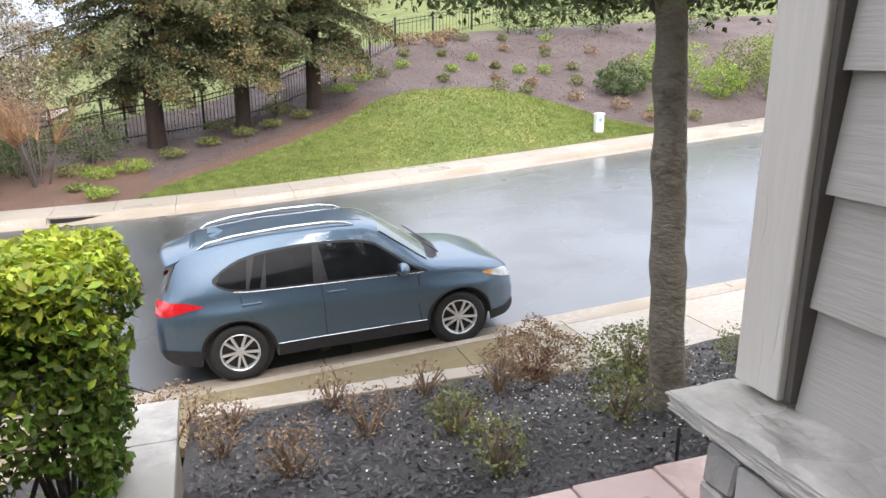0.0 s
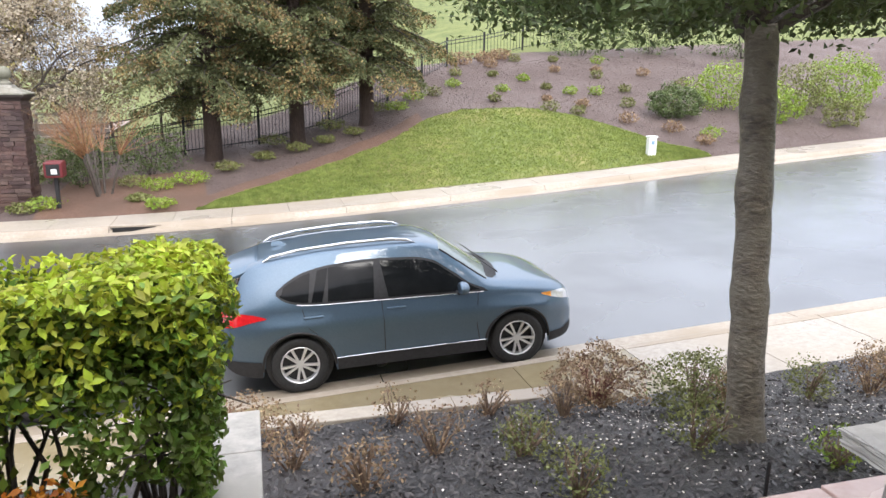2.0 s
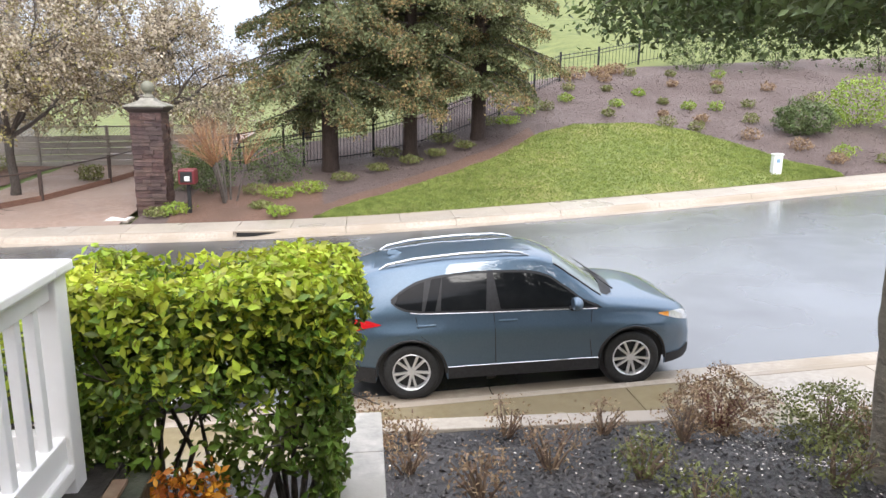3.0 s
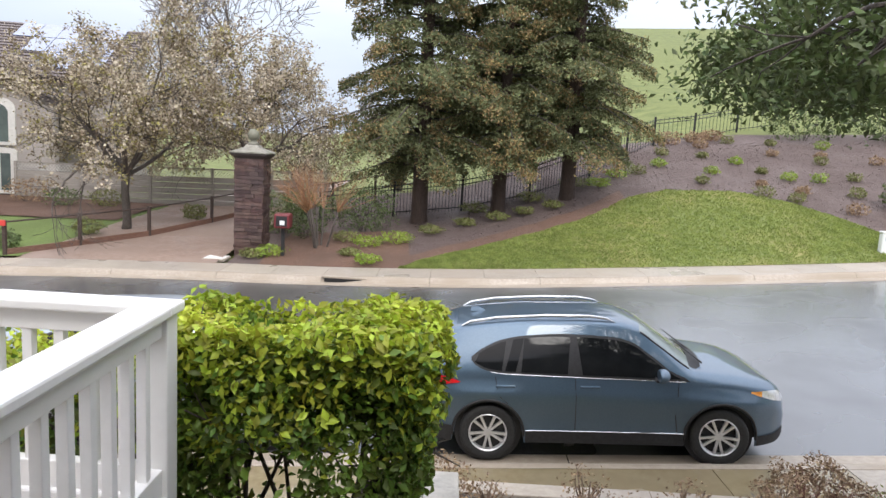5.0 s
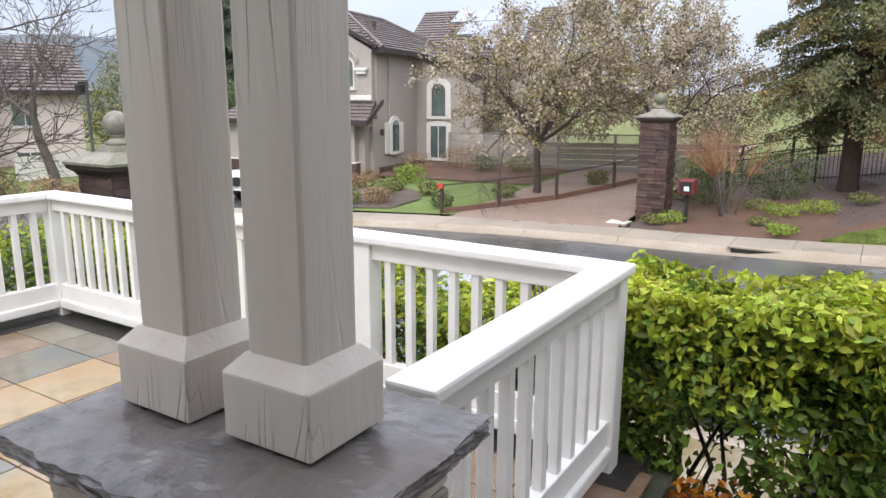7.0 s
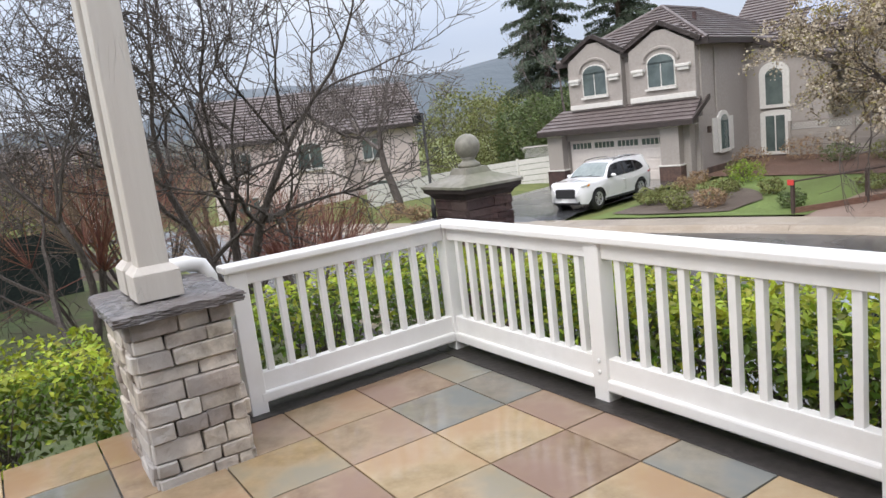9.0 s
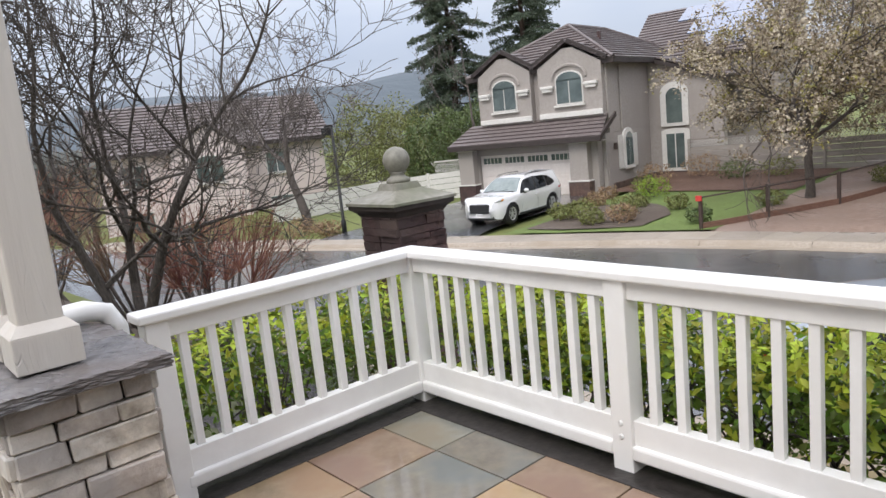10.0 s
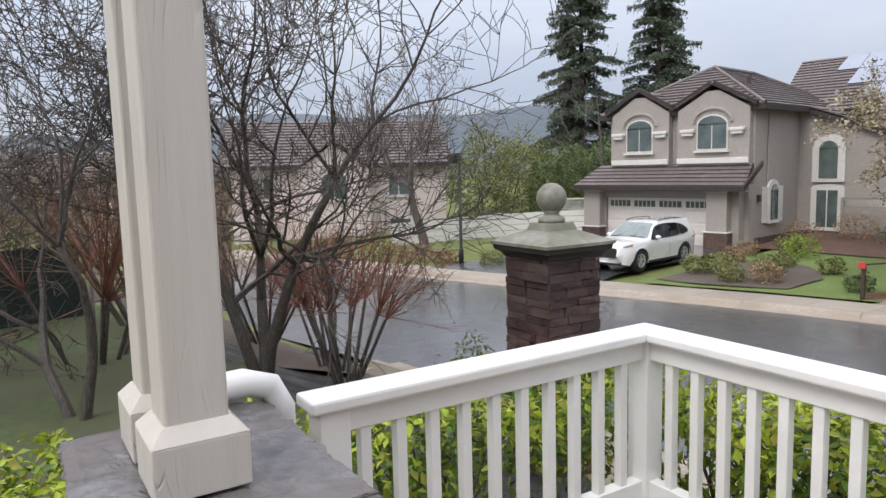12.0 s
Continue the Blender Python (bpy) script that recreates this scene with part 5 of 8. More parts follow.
            if j >= 16 and 0.545 < xm < 1.18:
                key = "windscreen"
            elif j >= 16 and -2.06 < xm < -1.905:
                key = "tailgate_window"
            for side in (-1, 1):
                groups.setdefault(key, []).append((i, j, side))
    for key, cells in groups.items():
        verts, index, faces = [], {}, []
        for i, j, sd in cells:
            f = []
            for a, b in ((i, j), (i + 1, j), (i + 1, j + 1), (i, j + 1)):
                y, z = rings[a][b]
                k = (a, b, sd if y > 1e-6 else 0)
                if k not in index:
                    index[k] = len(verts)
                    verts.append(swept(xs[a], sd * y, z))
                f.append(index[k])
            faces.append(f if sd > 0 else f[::-1])
        if key == "body":
            for end in (0, len(xs) - 1):
                loop = [index[(end, b, 1 if rings[end][b][0] > 1e-6 else 0)] for b in range(n)] + [index[(end, b, -1)] for b in range(n - 2, -1, -1)]
                faces.append(loop if end else loop[::-1])
        mesh_ob(key, verts, faces, {"body": paint, "windscreen": M["screen"]}.get(key, M["glass"]), host, {"windscreen": "wet windscreen with painted sky reflection", "tailgate_window": "dark tinted glass"}.get(key, ""), True)

    def skin_y(x, z):
        r = ring(x)[:17]
        return float(np.interp(z, [q[1] for q in r], [q[0] for q in r]))

    def laid(nm, x0, x1, lo, hi, proud, material, sd, label="", cols=16, rows_=6, slant=0.0):
        """A panel that follows the skin between two curves."""
        verts, faces = [], []
        for i in range(cols + 1):
            for j in range(rows_ + 1):
                u = j / rows_
                x = min(max(x0 + (x1 - x0) * i / cols + slant * (u - 0.5), X0 + 0.01), X1 - 0.01)
                z = lo(x) + (hi(x) - lo(x)) * u
                verts.append(swept(x, sd * (skin_y(x, z) + proud), z))
        for i in range(cols):
            for j in range(rows_):
                q = i * (rows_ + 1) + j
                f = (q, q + rows_ + 1, q + rows_ + 2, q + 1)
                faces.append(f if sd < 0 else f[::-1])
        return mesh_ob(nm, verts, faces, material, host, label, True)

    w_hi = curve_through((-1.50, -1.38, -1.15, -0.85, -0.40, 0.1, 0.45, 0.72, 1.06), (1.23, 1.315, 1.415, 1.465, 1.485, 1.465, 1.40, 1.27, 1.035))
    w_lo = curve_through((-1.50, -1.43, -1.30, -1.1, 1.06), (1.215, 1.155, 1.105, 1.08, 1.018))
    for sd in (-1, 1):
        laid("window_surround", -1.50, 1.06, lambda x: w_lo(x) - 0.014, lambda x: w_hi(x) + 0.012, 0.003, M["black_trim"], sd, cols=48)
        laid("front_window", -0.235, 0.98, lambda x: w_lo(x) + 0.012, lambda x: w_hi(x) - 0.014, 0.007, M["glass"], sd, "dark tinted glass", slant=-0.06)
        laid("rear_window", -0.90, -0.36, lambda x: w_lo(x) + 0.012, lambda x: w_hi(x) - 0.014, 0.007, M["glass"], sd, "dark tinted glass", slant=0.04)
        laid("vent_window", -1.06, -0.935, lambda x: w_lo(x) + 0.012, lambda x: w_hi(x) - 0.014, 0.007, M["glass"], sd, "dark tinted glass", 5, slant=0.10)
        laid("quarter_window", -1.44, -1.12, lambda x: w_lo(x) + 0.014, lambda x: w_hi(x) - 0.016, 0.007, M["glass"], sd, "dark tinted glass", slant=0.05)
        laid("sill_cladding", axles[1] + R + 0.10, axles[0] - R - 0.08, lambda x: 0.232, lambda x: 0.378, 0.010, M["black_trim"], sd, "black plastic sill cladding", 20, 3)
        laid("bumper_cladding", X0 + 0.03, axles[1] - R - 0.09, lambda x: sill(x) + 0.004, lambda x: 0.47 - 0.04 * smooth(-2.1, -1.7, x), 0.010, M["black_trim"], sd, "black plastic bumper cladding", 10, 3)
        laid("front_cladding", axles[0] + R + 0.09, X1 - 0.05, lambda x: sill(x) + 0.004, lambda x: 0.36 + 0.05 * smooth(2.0, 2.25, x), 0.010, M["black_trim"], sd, "black plastic bumper cladding", 10, 3)
        lamp_hi = curve_through((-2.17, -2.0, -1.80, -1.62), (1.035, 1.035, 1.015, 0.965))
        lamp_lo = curve_through((-2.17, -2.0, -1.80, -1.62), (0.865, 0.885, 0.93, 0.958))
        laid("tail_lamp", -2.165, -1.63, lamp_lo, lamp_hi, 0.012, M["red_lens"], sd, "red wraparound tail lamp", 12, 4)
        head_hi = curve_through((1.72, 1.95, 2.12, 2.22), (0.90, 0.895, 0.855, 0.775))
        head_lo = curve_through((1.72, 1.95, 2.12, 2.22), (0.885, 0.80, 0.745, 0.70))
        laid("headlamp", 1.80, 2.22, head_lo, head_hi, 0.012, M["clear_lens"], sd, "clear wraparound headlamp", 12, 4)
        laid("turn_signal", 1.725, 1.86, head_lo, head_hi, 0.016, M["amber_lens"], sd, "amber turn signal", 5, 3)
        path = [swept(x, sd * (skin_y(x, 0.385) + 0.011), 0.385) + (0.0045,) for x in steps(axles[1] + R + 0.10, axles[0] - R - 0.08, 0.12)]
        v, f = tubes([path], 6)
        mesh_ob("sill_bright", v, f, M["chrome"], host, "bright sill strip")
        path = [swept(x, sd * (skin_y(x, w_lo(x) - 0.018) + 0.005), w_lo(x) - 0.018) + (0.004,) for x in steps(-1.28, 1.0, 0.1)]
        v, f = tubes([path], 5)
        mesh_ob("belt_moulding", v, f, M["chrome"], host)
        for ax in axles:
            path = []
            for k in range(25):
                a = math.pi * (k - 0.5) / 23
                x, z = ax + (R + 0.080) * math.cos(a), max(0.30, R + (R + 0.080) * math.sin(a))
                path.append((x, sd * (skin_y(x, z) + 0.002), z, 0.016))
            v, f = tubes([path], 8)
            mesh_ob("arch_lip", v, f, M["black_trim"], host, "black wheel arch cladding", True)
            bm = lathe([(R + 0.058, -0.13), (R + 0.058, 0.085)], 28)
            bmesh.ops.transform(bm, matrix=pose(ax, sd * (half(ax) - 0.19), R + 0.01, 90), verts=bm.verts)
            part("wheel_housing", bm, M["black_trim"], host)
            car_wheel(host, ax, sd * (half(ax) - 0.140), R, 90 if sd < 0 else -90, steer if ax > 0 else 0.0)
        # door mirror: painted shell over a black foot
        my = skin_y(0.66, 1.05)
        bm = bmesh.new()
        bmesh.ops.create_icosphere(bm, subdivisions=3, radius=1.0, matrix=pose(0.68, sd * (my + 0.13), 1.105, 0, 0, sd * 12) @ Matrix.Diagonal((0.085, 0.125, 0.080, 1)))
        for v in bm.verts:
            v.co.x = max(v.co.x, 0.635)
        part("door_mirror", bm, paint, host, smooth=True)
        boxp("mirror_foot", (0.62, 0.74, min(sd * (my - 0.03), sd * (my + 0.11)), max(sd * (my - 0.03), sd * (my + 0.11)), 1.012, 1.05), M["black_trim"], host, bevel=0.012)
        for hx in (-0.12, -1.10):
            y = sd * (skin_y(hx, 0.90) + 0.012)
            boxp("door_handle", (hx - 0.115, hx + 0.115, y - 0.004, y + 0.032, 0.912, 0.938), paint, host, bevel=0.012)
        for gap in ([(0.90, 1.0), (0.885, 0.85), (0.87, 0.6), (0.90, 0.38)], [(-0.29, 1.03), (-0.28, 0.8), (-0.28, 0.38)], [(-1.22, 1.03), (-1.20, 0.92), (-1.16, 0.80), (-1.07, 0.72)]):
            path = [(x, sd * (skin_y(x, z) + 0.0005), z, 0.0045) for x, z in gap]
            v, f = tubes([path], 4)
            mesh_ob("door_gap", v, f, M["black_trim"], host)
        if rails:
            rx = (-1.62, -1.52, -1.2, -0.6, -0.1, 0.10, 0.20)
            path = [(x, sd * (ring(x)[17][0] - 0.005), ring(x)[17][1] + l, r) for x, l, r in zip(rx, (0.0, 0.035, 0.048, 0.050, 0.046, 0.03, 0.0), (0.012, 0.019, 0.020, 0.020, 0.020, 0.016, 0.010))]
            v, f = tubes([path], 8)
            mesh_ob("roof_rail", v, f, M["rail_silver"], host, "silver roof rail", True)
    for sd in (-1, 1):
        v, f = tubes([[swept(x, sd * ring(x)[16][0], ring(x)[16][1] - 0.001) + (0.012,) for x in steps(0.56, 1.17, 0.1)]], 6)
        mesh_ob("windscreen_seal", v, f, M["black_trim"], host)
    boxp("underbody", (X0 + 0.25, X1 - 0.3, -0.62, 0.62, 0.24, 0.60), M["black_trim"], host, bevel=0.02)
    # roof spoiler: a tapering blade that overhangs the tailgate glass
    bm = bmesh.new()
    box(bm, -2.09, -1.68, -0.575, 0.575, 0.0, 0.045)
    bmesh.ops.subdivide_edges(bm, edges=bm.edges[:], cuts=7, use_grid_fill=True)
    for v in bm.verts:
        u = (v.co.x + 2.09) / 0.41
        v.co.z = v.co.z * (0.5 + 0.5 * u) + 1.455 + 0.085 * u - 0.075 * (v.co.y / 0.575) ** 4
        v.co.x += 0.10 * (1 - u) * (v.co.y / 0.575) ** 2
    part("roof_spoiler", bm, paint, host, smooth=True)
    bm = bmesh.new()
    box(bm, -1.52, -1.30, -0.03, 0.03, 0.0, 0.06)
    for v in bm.verts:
        k = 1.0 if v.co.z < 0.03 else 0.25
        v.co.y *= k
        v.co.x = -1.50 + (v.co.x + 1.50) * (1.0 if k == 1.0 else 0.45)
        v.co.z += top(-1.4) - 0.004
    bmesh.ops.bevel(bm, geom=bm.edges[:], offset=0.006, segments=2, affect="EDGES")
    part("aerial_fin", bm, paint, host)
    # cowl with wipers, grille, plates, skirts
    verts, faces = [], []
    for i in range(21):
        y = -0.70 + 1.40 * i / 20
        for x, dz in ((1.15, 0.006), (1.30, 0.010)):
            p = swept(x, y, 1.15)
            verts.append((p[0], y, top(x) + 0.004 + dz - 0.03 * (y / 0.70) ** 4))
    faces = [(2 * i, 2 * i + 1, 2 * i + 3, 2 * i + 2) for i in range(20)]
    mesh_ob("cowl", verts, faces, M["black_trim"], host, "black wiper cowl")
    for y0 in (-0.56, 0.02):
        v, f = tubes([[(1.24, y0, 1.145, 0.012), (1.14, y0 + 0.28, 1.205, 0.009), (1.05, y0 + 0.54, 1.262, 0.007)]], 5)
        mesh_ob("wiper", v, f, M["black_trim"], host)
    boxp("grille", (X1 - 0.13, X1 + 0.006, -0.42, 0.42, 0.50, 0.70), M["black_trim"], host, bevel=0.04)
    v, f = tubes([[(X1 - 0.10, -0.50, 0.73, 0.012), (X1 - 0.02, -0.36, 0.60, 0.014), (X1 + 0.005, 0.0, 0.55, 0.014), (X1 - 0.02, 0.36, 0.60, 0.014), (X1 - 0.10, 0.50, 0.73, 0.012)]], 6)
    mesh_ob("grille_bar", v, f, M["chrome"], host, "bright grille surround", True)
    boxp("number_plate", (X1 + 0.004, X1 + 0.018, -0.155, 0.155, 0.40, 0.47), M["plate_white"], host, bevel=0.004)
    boxp("number_plate", (X0 - 0.012, X0 + 0.03, -0.155, 0.155, 0.62, 0.70), M["plate_white"], host, bevel=0.004)
    boxp("front_skirt", (X1 - 0.34, X1 - 0.04, -0.50, 0.50, 0.24, 0.38), M["black_trim"], host, bevel=0.05)
    boxp("rear_skirt", (X0 + 0.02, X0 + 0.25, -0.62, 0.62, 0.30, 0.50), M["black_trim"], host, bevel=0.05)
    for y in (-0.45, 0.45):
        v, f = tubes([[(X0 + 0.2, y, 0.30, 0.035), (X0 + 0.02, y, 0.29, 0.035)]], 12)
        mesh_ob("exhaust", v, f, M["chrome"], host)
    return host


blue_paint = stuff_mat("wet_blue_grey_metallic_paint", (0.086, 0.136, 0.192), (0.105, 0.161, 0.222), 60, (0.42, 0.50), 0.75, 0.03, 140, coat=1.0, dist=0.001)
white_car = stuff_mat("white_car_paint", (0.74, 0.74, 0.74), (0.80, 0.80, 0.80), 40, (0.2, 0.3), 0.0, 0.0, coat=1.0)
silver_car = stuff_mat("wet_silver_blue_paint", (0.36, 0.41, 0.47), (0.44, 0.49, 0.55), 60, (0.35, 0.45), 0.6, 0.03, 140, coat=1.0, dist=0.001)
crossover("parked_car", pose(2.36, 9.70, road_z(2.36) + 0.02, 0, -3.0, -1.9), blue_paint, "wet blue-grey metallic crossover parked along the kerb", steer=-4.0)
crossover("parked_car", pose(-3.15, 9.95, road_z(-3.15) + 0.012, 0, -2.9, 0), silver_car, "wet silver-blue car parked behind the hedge", rails=False)
car("parked_suv", pose(-21.63, 22.6, -2.43, 0, 0, -80.8), white_car, "large white sport utility vehicle on the neighbour's driveway", L=5.06, W=2.0, H=1.75, wheel_r=0.385, axles=(1.62, -1.40), hood=1.17, belt0=1.10, belt1=1.16, boxy=1.0)

# ---- neighbouring house ----
M["stucco"] = stuff_mat("taupe_stucco", (0.33, 0.298, 0.272), (0.40, 0.364, 0.334), 9, (0.8, 0.95), 0, 0.3, 40, (0.35, 0.317, 0.290), 0.4, dist=0.01)
M["stucco_pale"] = stuff_mat("pale_pink_stucco", (0.66, 0.56, 0.53), (0.76, 0.66, 0.63), 9, (0.8, 0.95), 0, 0.3, 40, (0.70, 0.60, 0.57), 0.4, dist=0.01)
M["trim_white"] = stuff_mat("cream_stone_trim", (0.62, 0.60, 0.56), (0.74, 0.72, 0.68), 8, (0.6, 0.8), 0, 0.1, 30)
M["roof_tile"] = stuff_mat("grey_brown_roof_tile", (0.095, 0.077, 0.074), (0.19, 0.16, 0.153), 5, (0.35, 0.6), 0, 0.4, 20, (0.135, 0.11, 0.105), 0.8, each=0.12, dist=0.02)
M["roof_edge"] = stuff_mat("dark_brown_fascia", (0.03, 0.022, 0.02), (0.055, 0.042, 0.038), 6, (0.5, 0.7), 0, 0.1)
M["pane"] = stuff_mat("window_glass", (0.05, 0.07, 0.068), (0.13, 0.165, 0.155), 0.8, (0.03, 0.08), 0, 0.0, coat=1.0)
M["solar"] = stuff_mat("solar_panel_glass", (0.13, 0.17, 0.27), (0.18, 0.23, 0.34), 1.0, (0.08, 0.16), 0.6, 0.0, coat=1.0)
M["brick_red"] = stuff_mat("red_brown_ledger_stone", (0.048, 0.026, 0.023), (0.13, 0.074, 0.064), 6, (0.5, 0.8), 0, 0.7, 18, (0.075, 0.05, 0.046), 1.2, each=0.35, dist=0.03)
M["cap_stone"] = stuff_mat("mossy_cast_stone_cap", (0.16, 0.15, 0.12), (0.30, 0.285, 0.24), 6, (0.4, 0.7), 0, 0.4, 20, (0.15, 0.155, 0.10), 1.3, dist=0.01)
M["garage_paint"] = stuff_mat("cream_garage_paint", (0.72, 0.66, 0.61), (0.80, 0.74, 0.69), 7, (0.5, 0.7), 0, 0.1, 30)
M["grey_wood"] = stuff_mat("weathered_grey_fence_board", (0.24, 0.215, 0.19), (0.40, 0.365, 0.33), 4, (0.7, 0.9), 0, 0.4, 10, (0.31, 0.28, 0.25), 0.7, each=0.12, stretch=(0.6, 2, 8), dist=0.01)
M["iron"] = stuff_mat("black_painted_iron", (0.012, 0.012, 0.013), (0.03, 0.03, 0.03), 20, (0.4, 0.6), 0.3, 0.1)
M["rust_wood"] = stuff_mat("red_brown_timber", (0.12, 0.06, 0.04), (0.22, 0.12, 0.085), 6, (0.6, 0.8), 0, 0.3, 14, stretch=(1, 1, 4))
M["brown_iron"] = stuff_mat("brown_painted_iron", (0.045, 0.03, 0.025), (0.085, 0.06, 0.05), 14, (0.5, 0.7), 0.2, 0.2)


def flat(name, pts, material, host, thick=0.12, label=""):
    """A slab from a polygon, thickened along its normal (downwards for a roof, inwards for a wall)."""
    p = [Vector(q) for q in pts]
    nrm = (p[1] - p[0]).cross(p[2] - p[0]).normalized()
    k = len(p)
    verts = p + [q - nrm * thick for q in p]
    faces = [tuple(range(k)), tuple(range(2 * k - 1, k - 1, -1))] + [(i, k + i, k + (i + 1) % k, (i + 1) % k) for i in range(k)]
    return mesh_ob(name, verts, faces, material, host, label)


def courses(host, a, b, c, d, n, lift=0.085):
    """Roof slope a-b (eave) to d-c (ridge) laid in overlapping tile courses, each its own piece."""
    a, b, c, d = Vector(a), Vector(b), Vector(c), Vector(d)
    nrm = (b - a).cross(d - a).normalized()
    for i in range(n):
        u0, u1 = i / n, min(1, (i + 1.12) / n)
        p0, p1, p2, p3 = a.lerp(d, u0), b.lerp(c, u0), b.lerp(c, u1), a.lerp(d, u1)
        verts = [p0 + nrm * lift, p1 + nrm * lift, p2 + nrm * 0.012, p3 + nrm * 0.012, p0 - nrm * 0.01, p1 - nrm * 0.01, p2 - nrm * 0.012, p3 - nrm * 0.012]
        mesh_ob("tile_course", verts, [(0, 1, 2, 3), (7, 6, 5, 4), (0, 4, 5, 1), (1, 5, 6, 2), (2, 6, 7, 3), (3, 7, 4, 0)], M["roof_tile"], host)


def arch_pts(x0, x1, z0, z1, rise, n=10):
    r = [(x0, z0), (x1, z0)]
    cx = (x0 + x1) / 2
    for i in range(n + 1):
        a = math.pi * i / n
        r.append((cx + (x1 - x0) / 2 * math.cos(a), z1 - rise + rise * math.sin(a)))
    return r


def slab_xz(name, pts, y0, y1, material, host, label="", swap=False):
    """A solid from an outline in the wall plane between two depths (swap: the wall runs along y)."""
    k = len(pts)
    f = (lambda u, z, d: (d, u, z)) if swap else (lambda u, z, d: (u, d, z))
    verts = [f(u, z, y0) for u, z in pts] + [f(u, z, y1) for u, z in pts]
    faces = [tuple(range(k)), tuple(range(2 * k - 1, k - 1, -1))] + [(i, k + i, k + (i + 1) % k, (i + 1) % k) for i in range(k)]
    return mesh_ob(name, verts, faces, material, host, label)


def window(host, x0, x1, z0, z1, rise, y, name="window", swap=False, bars=1, surround=0.0, out=-1):
    w = new(name)
    w.empty_display_size = 0.1
    w.parent = host
    if surround:
        slab_xz("surround", arch_pts(x0 - surround, x1 + surround, z0 - surround * 0.4, z1 + surround, rise + surround * 0.5), y + out * 0.10, y + out * 0.002, M["trim_white"], w, "cream moulded surround", swap)
    e = 0.13 if surround else 0.06
    slab_xz("window_frame", arch_pts(x0, x1, z0, z1, rise), y + out * (e - 0.02), y + out * 0.001, M["trim_white"], w, swap=swap)
    cx = (x0 + x1) / 2
    t = 0.06
    zt = z1 - rise - 0.02
    for a, b in (((x0 + t, cx - t / 2), (cx + t / 2, x1 - t)) if bars else ((x0 + t, x1 - t),)):
        slab_xz("pane", [(a, z0 + t), (b, z0 + t), (b, zt), (a, zt)], y + out * (e + 0.004), y + out * (e - 0.018), M["pane"], w, swap=swap)
    if rise > 0.1:
        slab_xz("pane", arch_pts(x0 + t, x1 - t, zt + t, z1 - t, rise - 0.02), y + out * (e + 0.004), y + out * (e - 0.018), M["pane"], w, swap=swap)
    slab_xz("sill", [(x0 - 0.08, z0 - 0.10), (x1 + 0.08, z0 - 0.10), (x1 + 0.08, z0 - 0.01), (x0 - 0.08, z0 - 0.01)], y + out * 0.16, y + out * 0.001, M["trim_white"], w, swap=swap)
    return w


